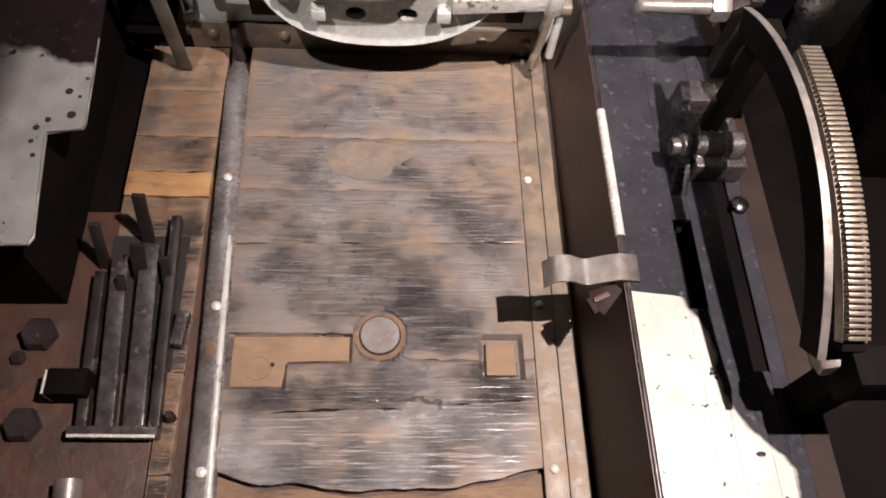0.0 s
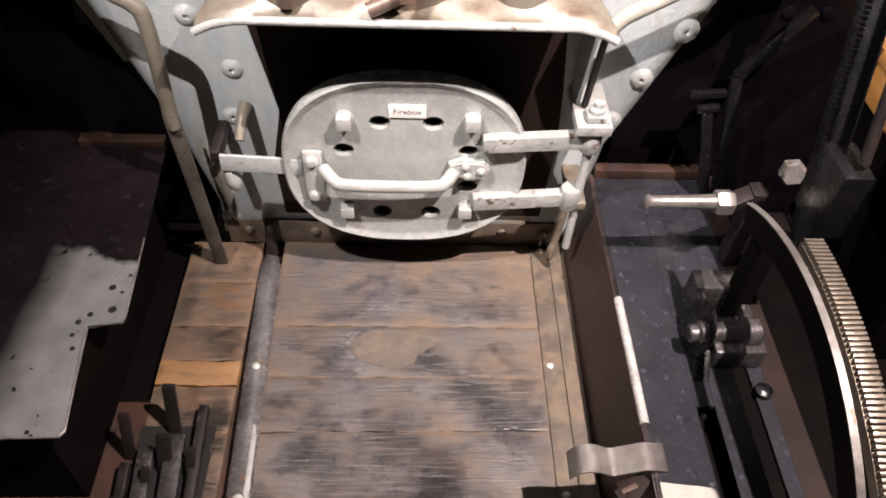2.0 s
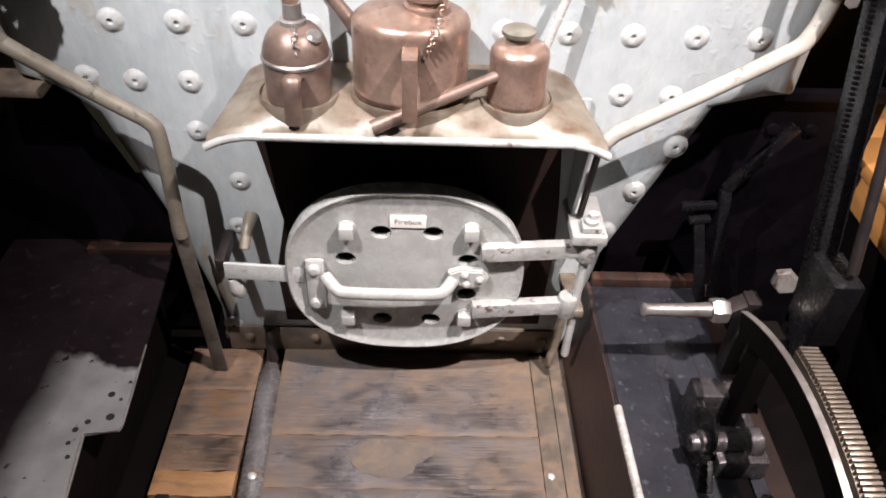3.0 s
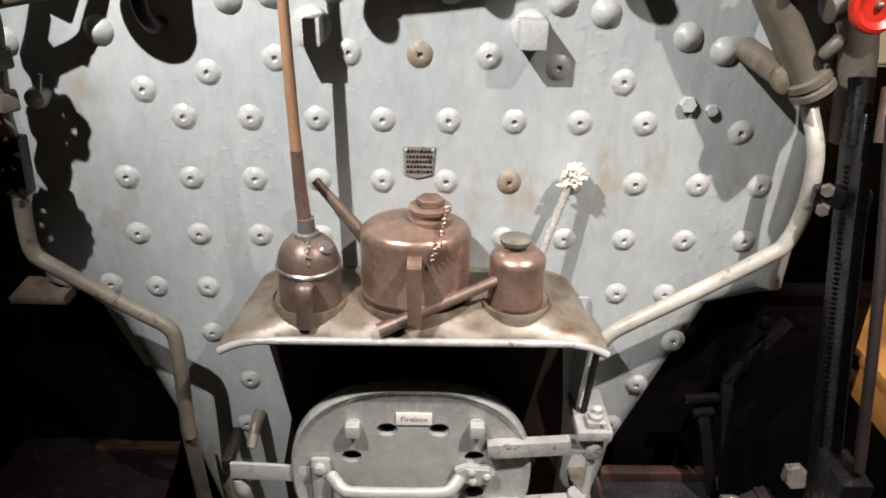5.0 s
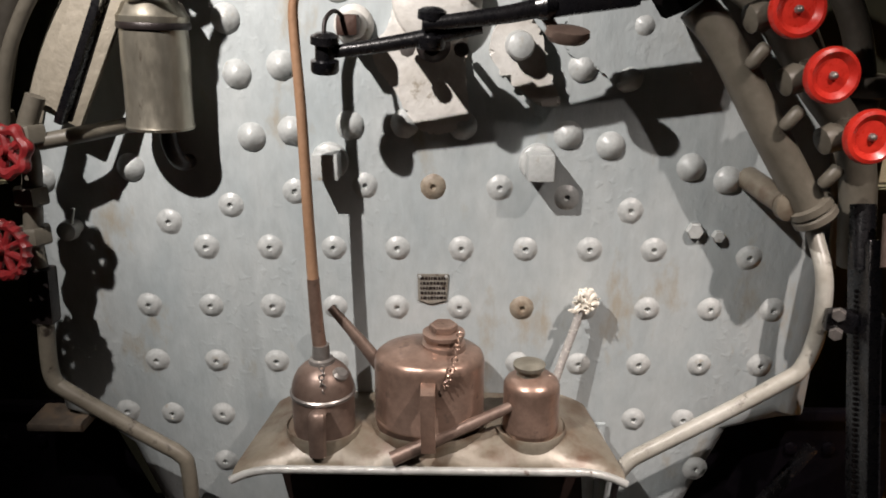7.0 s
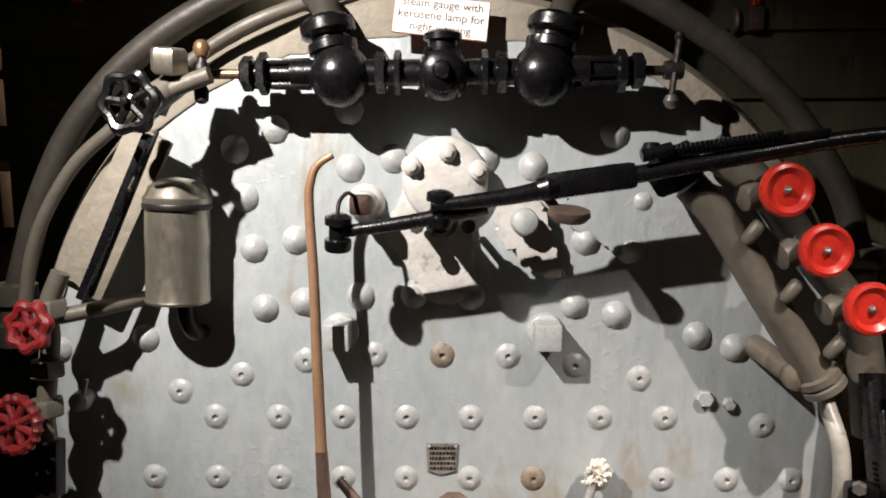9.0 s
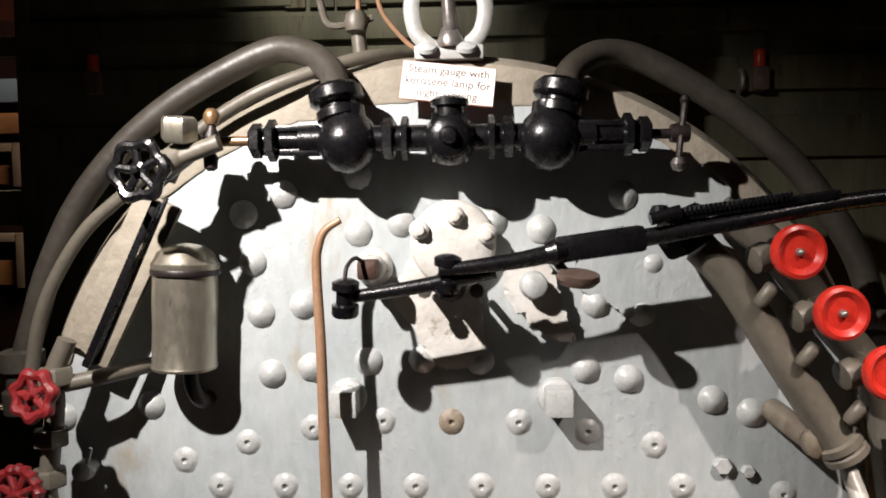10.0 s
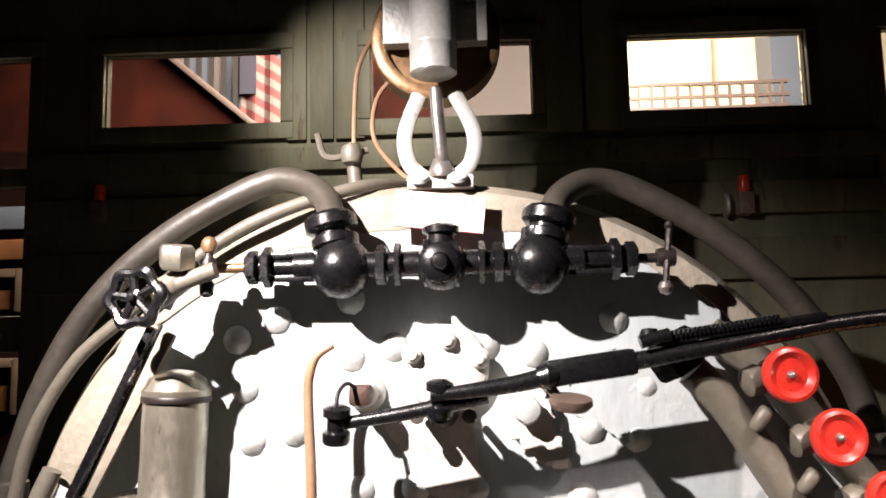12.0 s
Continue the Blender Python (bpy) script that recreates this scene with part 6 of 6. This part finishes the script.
box(bm, 0.496, 0.580, -0.445, -0.372, 0.2, 0.246, 0.006)
bearing = part("bearing_block", bm, CASTGREY, rbox, "worn grey cast bearing with a square opening")
part("shaft", lathe(B(), [(0.0, 0.0), (0.013, 0.0), (0.015, 0.004), (0.015, 0.012), (0.021, 0.016), (0.021, 0.030), (0.0175, 0.034), (0.0175, 0.085), (0.024, 0.088), (0.024, 0.112), (0.018, 0.118), (0.0, 0.118)], (0.456, -0.412, 0.252), (1, 0.04, 0), 20), CASTGREY, bearing)
part("flange", lathe(B(), [(0.046, 0.0), (0.048, 0.003), (0.044, 0.007), (0.022, 0.010), (0.0, 0.010)], (0.482, -0.392, 0.242), (-1, -0.05, 0.3), 32), BLACK, bearing)
bm = B()
bar(bm, (0.484, -0.425, 0.225), (0.474, -0.515, 0.16), 0.026, 0.012, 0.003)
part("link", bm, BLACK, bearing)
part("stud", lathe(B(), [(0.014, 0), (0.014, 0.02), (0.008, 0.024), (0, 0.024)], (0.572, -0.49, 0.19), seg=14), BLACK, rbox)

clip = thing("spring_clip", (0.37, -0.6, 0.2), "bent worn steel spring clip on the box edge", "clip")
bm = B()
line = smooth_line([(0.248, -0.607, 0.186), (0.262, -0.607, 0.206), (0.285, -0.606, 0.208), (0.31, -0.606, 0.196), (0.335, -0.605, 0.204), (0.36, -0.605, 0.212), (0.388, -0.604, 0.206), (0.39, -0.604, 0.199)], 5)
quads = []
for p in line:
    quads.append([bm.verts.new(p + Vector((0, dy, dz))) for dy, dz in ((-0.022, 0), (0.022, 0), (0.022, -0.004), (-0.022, -0.004))])
for a, b in zip(quads, quads[1:]):
    for k in range(4):
        bm.faces.new((a[k], a[(k + 1) % 4], b[(k + 1) % 4], b[k]))
bm.faces.new(quads[0]), bm.faces.new(quads[-1])
part("spring", bm, STEEL, clip)
bm = B()
corners = [Vector((0.360, -0.628, 0.188)), Vector((0.318, -0.640, 0.176)), Vector((0.330, -0.664, 0.174))]
for a, b in zip(corners, corners[1:] + corners[:1]):
    bar(bm, a, b, 0.018, 0.010, 0.003)
part("link", bm, BROWNBLACK, clip, "dark iron triangular loop")
part("pin", bar(B(), (0.322, -0.648, 0.182), (0.346, -0.638, 0.186), 0.008, 0.005, 0.001), RUST, clip)

# ---- quadrant and reversing lever ----
quad = thing("quadrant", (0.56, -0.6, 0.2), "toothed steel reversing quadrant with a smooth guide rail", "quadrant")


def arc_plate(cy, cz, r0, r1, a0, a1, x0, x1, n=48):
    poly = [(cy - r1 * math.sin(a0 + (a1 - a0) * k / n), cz + r1 * math.cos(a0 + (a1 - a0) * k / n)) for k in range(n + 1)]
    poly += [(cy - r0 * math.sin(a1 + (a0 - a1) * k / n), cz + r0 * math.cos(a1 + (a0 - a1) * k / n)) for k in range(n + 1)]
    return prism(B(), poly, x0, x1, "yz")


part("guide_rail", arc_plate(-0.53, 0.079, 0.39, 0.430, radians(-30), radians(42), 0.511, 0.520), NEARBLACK, quad)
part("bright_edge", arc_plate(-0.53, 0.079, 0.430, 0.4315, radians(-30), radians(42), 0.5105, 0.5205), STEEL, quad, "bright smooth running edge")
part("rail_web", arc_plate(-0.50, -0.093, 0.555, 0.586, radians(-7.5), radians(32), 0.5405, 0.5695), NEARBLACK, quad)
rnd = random.Random(2)
bm = B()
me_t = shared("tooth", box(B(), -0.0135, 0.0135, -0.0023, 0.0023, -0.001, 0.0095, 0.0008), TEETH)
N = 54
for k in range(N):
    a = radians(-6.8 + 37.2 * k / (N - 1))
    t = piece("tooth", me_t, (0.555, -0.50 - 0.586 * math.sin(a), -0.093 + 0.586 * math.cos(a)), quad)
    t.rotation_euler = (a, 0, 0)
part("bar_back", arc_plate(-0.50, -0.093, 0.570, 0.5865, radians(-7.2), radians(31), 0.540, 0.570), TEETH, quad, "brass-tinted toothed face")
bm = B()
box(bm, 0.555, 0.65, -0.85, -0.80, 0.335, 0.40, 0.006)
part("end_block", bm, NEARBLACK, quad)
part("end_nut", hexagon(B(), (0.535, -0.800, 0.355), (1, 0.1, 0.3), 0.024, 0.03), STEEL, quad)
part("end_post", box(B(), 0.57, 0.62, -0.83, -0.79, 0.2, 0.336, 0.004), NEARBLACK, quad)
part("front_post", box(B(), 0.54, 0.57, -0.36, -0.32, 0.2, 0.44, 0.004), NEARBLACK, quad)
peg = thing("foot_peg", (0.52, -0.22, 0.36), "round steel peg on a hexagonal nut", "peg")
part("peg", lathe(B(), [(0.009, 0), (0.0125, 0.003), (0.0105, 0.008), (0.0105, 0.03), (0.0135, 0.11), (0.0135, 0.125)], (0.398, -0.221, 0.360), (1, 0.01, 0), 18), STEEL, peg)
part("nut", hexagon(B(), (0.515, -0.22, 0.36), (1, 0, 0), 0.022, 0.03), STEEL, peg)
part("arm", bar(B(), (0.543, -0.22, 0.36), (0.60, -0.2, 0.37), 0.03, 0.02, 0.003), IRON, peg)
part("post", box(B(), 0.575, 0.60, -0.225, -0.19, 0.2, 0.38, 0.003), IRON, peg)
part("side_nut", hexagon(B(), (0.645, -0.18, 0.40), (-0.4, -1, 0.3), 0.022, 0.022), STEEL, peg)

jbar = thing("reversing_lever", (0.63, -0.3, 0.2), "tall black reversing lever with latch rod and grip", "lever")
part("bar", bar(B(), (0.62, -0.33, 0.36), (0.635, -0.10, 1.00), 0.020, 0.060, 0.004, up=(0, 1, 0)), BLACK, jbar)
bm = B()
box(bm, 0.600, 0.644, -0.365, -0.285, 0.43, 0.550, 0.004)
part("latch_block", bm, BLACK, jbar)
part("latch_rod", tube(B(), [(0.628, -0.345, 0.56), (0.632, -0.27, 0.78), (0.640, -0.165, 1.02)], 0.008, 10), IRON, jbar)
part("grip", tube(B(), [(0.630, -0.115, 0.96), (0.632, -0.085, 1.05)], 0.018, 12, smooth=False), BLACK, jbar)
part("trigger", tube(B(), [(0.640, -0.165, 0.98), (0.645, -0.14, 1.05)], 0.013, 12, smooth=False), DULLCOPPER, jbar)
bm = B()
bar(bm, (0.585, -0.12, 0.885), (0.66, -0.14, 0.885), 0.03, 0.03, 0.004)
part("clamp", bm, BLACK, jbar)
for z in (0.87, 0.90):
    part("clamp_bolt", hexagon(B(), (0.598, -0.135, z), (-0.6, -1, 0), 0.010, 0.014), STEEL, jbar)
bm = B()
for k in range(60):
    t = k / 59
    p = Vector((0.612, -0.275, 0.52)).lerp(Vector((0.624, -0.125, 0.93)), t)
    box(bm, p.x - 0.004, p.x + 0.004, p.y - 0.003, p.y + 0.003, p.z - 0.0015, p.z + 0.0015)
part("notched_edge", bm, NEARBLACK, jbar)

# Added sheet fills the dark space beside the firebox; its black is shade.
panel = thing("shade_panel", (0.62, -0.05, 0.2), "black sheet standing for dark open space beside the firebox, with bars", "panel")
part("sheet", prism(B(), [(0.41, 0.0), (0.41, 0.29), (0.55, 0.62), (0.85, 0.636), (0.85, 0.0)], 0.064, 0.07), SHADEBLACK, panel)
bm = B()
bar(bm, (0.572, -0.02, 0.47), (0.655, -0.02, 0.605), 0.02, 0.016, 0.003, up=(0, 1, 0))
bar(bm, (0.572, -0.02, 0.47), (0.60, -0.06, 0.22), 0.02, 0.016, 0.003, up=(0, 1, 0))
part("edge_bar", bm, BLACK, panel)
bm = B()
bar(bm, (0.50, -0.02, 0.43), (0.565, -0.02, 0.435), 0.014, 0.014, 0.003)
bar(bm, (0.52, -0.02, 0.40), (0.56, -0.02, 0.405), 0.02, 0.012, 0.003)
bar(bm, (0.54, -0.02, 0.40), (0.58, -0.05, 0.22), 0.02, 0.014, 0.003, up=(0, 1, 0))
part("link", bm, BLACK, panel)
# Left-hand stand-in for the same unlit space.
lpanel = thing("shade_panel", (-0.62, 0.05, 0.2), "black sheet standing for dark open space beside the firebox", "panel")
part("sheet", prism(B(), [(-0.44, 0.0), (-0.47, 0.28), (-0.60, 0.60), (-1.3, 0.66), (-1.3, 0.0)], 0.064, 0.07), SHADEBLACK, lpanel)
SEATWOOD = mat("varnished_seat_wood", (0.55, 0.27, 0.08), (0.42, 0.19, 0.055), 8, 0.35, 0, 0.15, 60, stretch=(1, 0.15, 1))
bench = thing("wooden_bench", (1.1, 0.2, 0.0), "varnished orange wooden seat by the cab side", "bench")
part("seat", box(B(), 0.875, 1.45, -0.30, 0.32, 0.44, 0.47, 0.006), SEATWOOD, bench)
part("front_board", box(B(), 0.885, 0.90, -0.29, 0.31, 0.36, 0.439, 0.003), SEATWOOD, bench)
part("plinth", box(B(), 0.905, 1.44, -0.28, 0.30, -0.018, 0.435, 0.003), NEARBLACK, bench)

# ---- what shows through the front windows ----
DARKRAIL = plain("dark_rail_paint", (0.05, 0.035, 0.03), 0.5)
girder = thing("red_girder", (-3.5, 4, -0.8), "sloping red-brown painted structure in the hall", "structure")
bm = B()
prism(bm, [(-6.6, 7.26), (-1.2, 2.67), (-1.2, -0.8), (-6.6, -0.8)], 5.0, 5.2)
part("body", bm, BRICKRED, girder)
bm = B()
bar(bm, (-6.6, 4.95, 7.28), (-1.2, 4.95, 2.69), 0.1, 0.05, 0.01)
part("rim", bm, DARKRAIL, girder)
pole = thing("flag_stand", (-2.2, 5.9, -0.8), "dark pole carrying a hanging striped flag", "flag")
part("pole", tube(B(), [(-2.2, 5.95, -0.8), (-2.2, 5.95, 4.6)], 0.03, 10, smooth=False), BLUEGREY, pole)
# Flag cloth colours dimmed in place of weaker hall light.
DIMWHITE = plain("dim_flag_white", (0.085, 0.066, 0.06), 0.8)
FLAGRED = plain("dim_flag_red", (0.075, 0.012, 0.012), 0.8)
NAVY = plain("dim_flag_blue", (0.007, 0.008, 0.018), 0.8)
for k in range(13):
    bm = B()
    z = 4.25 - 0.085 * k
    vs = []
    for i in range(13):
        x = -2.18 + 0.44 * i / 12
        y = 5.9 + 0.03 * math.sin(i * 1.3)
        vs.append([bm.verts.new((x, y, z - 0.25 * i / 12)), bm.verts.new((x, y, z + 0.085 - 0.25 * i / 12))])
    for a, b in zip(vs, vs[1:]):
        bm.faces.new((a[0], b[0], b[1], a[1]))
    part("stripe", bm, FLAGRED if k % 2 == 0 else DIMWHITE, pole)
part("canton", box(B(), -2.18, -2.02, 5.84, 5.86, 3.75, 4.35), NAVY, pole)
for k in range(9):
    s = thing("post", (-2.9 + 0.13 * k, 6.2, -0.8), "blue-grey upright post in the hall", "post", "row of posts")
    part("shaft", box(B(), -2.95 + 0.13 * k, -2.9 + 0.13 * k, 6.2, 6.25, -0.8, 5.0), BLUEGREY if k % 3 else DIMPLASTER, s)
house = thing("yellow_building", (3.0, 8.2, -0.8), "yellow and cream plastered building across the hall", "building")
part("wall", box(B(), 1.6, 3.15, 8.2, 8.4, -0.8, 6.5), YELLOW, house)
part("wall", box(B(), 3.17, 7.4, 8.4, 8.6, -0.8, 6.5), CREAMWALL, house)
part("sign_board", box(B(), 2.75, 3.1, 8.1, 8.15, 4.45, 4.75), CREAMWALL, house)
column = thing("column", (3.3, 6.5, -0.8), "blue-grey steel column in the hall", "column")
part("shaft", box(B(), 3.2, 3.5, 6.5, 6.9, -0.8, 6.0), BLUEGREY, column)
railing = thing("balcony", (2.4, 6, -0.8), "dark balcony railing on a yellow gallery across the hall", "balcony")
for z in (3.5, 3.61, 3.74):
    part("rail", box(B(), 1.4, 3.15, 6.0, 6.04, z, z + 0.03), DARKRAIL, railing)
for k in range(14):
    part("baluster", box(B(), 1.45 + 0.125 * k, 1.475 + 0.125 * k, 6.002, 6.038, 3.4, 3.74), DARKRAIL, railing)
part("deck", box(B(), 1.4, 3.2, 5.95, 6.7, 3.32, 3.4), YELLOW, railing)
part("post", box(B(), 2.0, 2.15, 6.1, 6.25, -0.8, 3.32), YELLOW, railing)
crate = thing("red_display", (-0.7, 7, -0.8), "dull red display panel in the hall", "panel")
part("board", box(B(), -1.2, -0.25, 7.0, 7.1, -0.8, 4.6), BRICKRED, crate)
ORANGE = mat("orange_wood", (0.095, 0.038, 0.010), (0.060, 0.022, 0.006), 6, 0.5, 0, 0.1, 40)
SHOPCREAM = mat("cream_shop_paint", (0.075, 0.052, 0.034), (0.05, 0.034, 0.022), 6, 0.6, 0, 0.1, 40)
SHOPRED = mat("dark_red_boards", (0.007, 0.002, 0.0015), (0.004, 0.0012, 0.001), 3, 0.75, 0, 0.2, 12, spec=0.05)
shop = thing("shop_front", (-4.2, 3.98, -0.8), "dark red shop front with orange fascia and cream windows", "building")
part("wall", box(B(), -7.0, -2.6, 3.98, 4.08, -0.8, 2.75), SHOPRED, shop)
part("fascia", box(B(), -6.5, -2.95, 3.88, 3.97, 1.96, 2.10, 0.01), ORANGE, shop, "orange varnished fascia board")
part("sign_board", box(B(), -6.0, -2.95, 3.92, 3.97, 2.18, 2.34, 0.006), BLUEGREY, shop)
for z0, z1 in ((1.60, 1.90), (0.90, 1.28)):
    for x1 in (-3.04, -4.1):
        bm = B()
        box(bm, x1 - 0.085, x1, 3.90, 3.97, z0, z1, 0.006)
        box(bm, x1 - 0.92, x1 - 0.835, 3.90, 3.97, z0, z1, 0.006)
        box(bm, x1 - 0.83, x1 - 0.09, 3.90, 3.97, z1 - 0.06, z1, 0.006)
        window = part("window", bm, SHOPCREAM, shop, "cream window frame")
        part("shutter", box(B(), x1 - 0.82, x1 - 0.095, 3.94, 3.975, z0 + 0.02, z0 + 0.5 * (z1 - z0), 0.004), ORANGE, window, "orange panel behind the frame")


# small red marker lamps on the front wall
REDGLASS = mat("red_lens", (0.5, 0.05, 0.02), (0.4, 0.035, 0.015), 30, 0.25, 0, 0.1, 100)
for x, z in ((-0.881, 1.754), (0.719, 1.731)):
    lamp_t = thing("marker_lamp", (x, WALL - 0.02, z - 0.05), "small red-lensed marker lamp on the wooden wall", "lamp", "marker lamps")
    part("lens", lathe(B(), [(0.012, -0.02), (0.014, -0.015), (0.014, 0.015), (0.012, 0.02), (0, 0.022)], (x, WALL - 0.03, z), (0, 0, 1), 16), REDGLASS, lamp_t)
    part("holder", box(B(), x - 0.018, x + 0.018, WALL - 0.046, WALL - 0.003, z - 0.075, z - 0.021, 0.004), DULLCOPPER, lamp_t)
tag = thing("wall_hook", (0.677, WALL - 0.02, 1.65), "pale metal hook on the front wall", "hook")
part("hook", tube(B(), [(0.677, WALL - 0.003, 1.71), (0.677, WALL - 0.03, 1.70), (0.677, WALL - 0.035, 1.67), (0.674, WALL - 0.02, 1.655)], 0.007, 8), STEEL, tag)
# Black trim added to the sheets that stand for dark space.
for sx, pan in ((1, panel), (-1, lpanel)):
    part("top_angle", box(B(), min(sx * 0.62, sx * 1.28), max(sx * 0.62, sx * 0.85), 0.045, 0.063, 0.615, 0.635, 0.003), SHADEBLACK, pan)
    for k in range(3):
        part("bolt", lathe(B(), [(0.012, 0), (0.011, 0.006), (0, 0.009)], (sx * (0.66 + 0.07 * k), 0.063, 0.55), (0, -1, 0), 12), SHADEBLACK, pan)
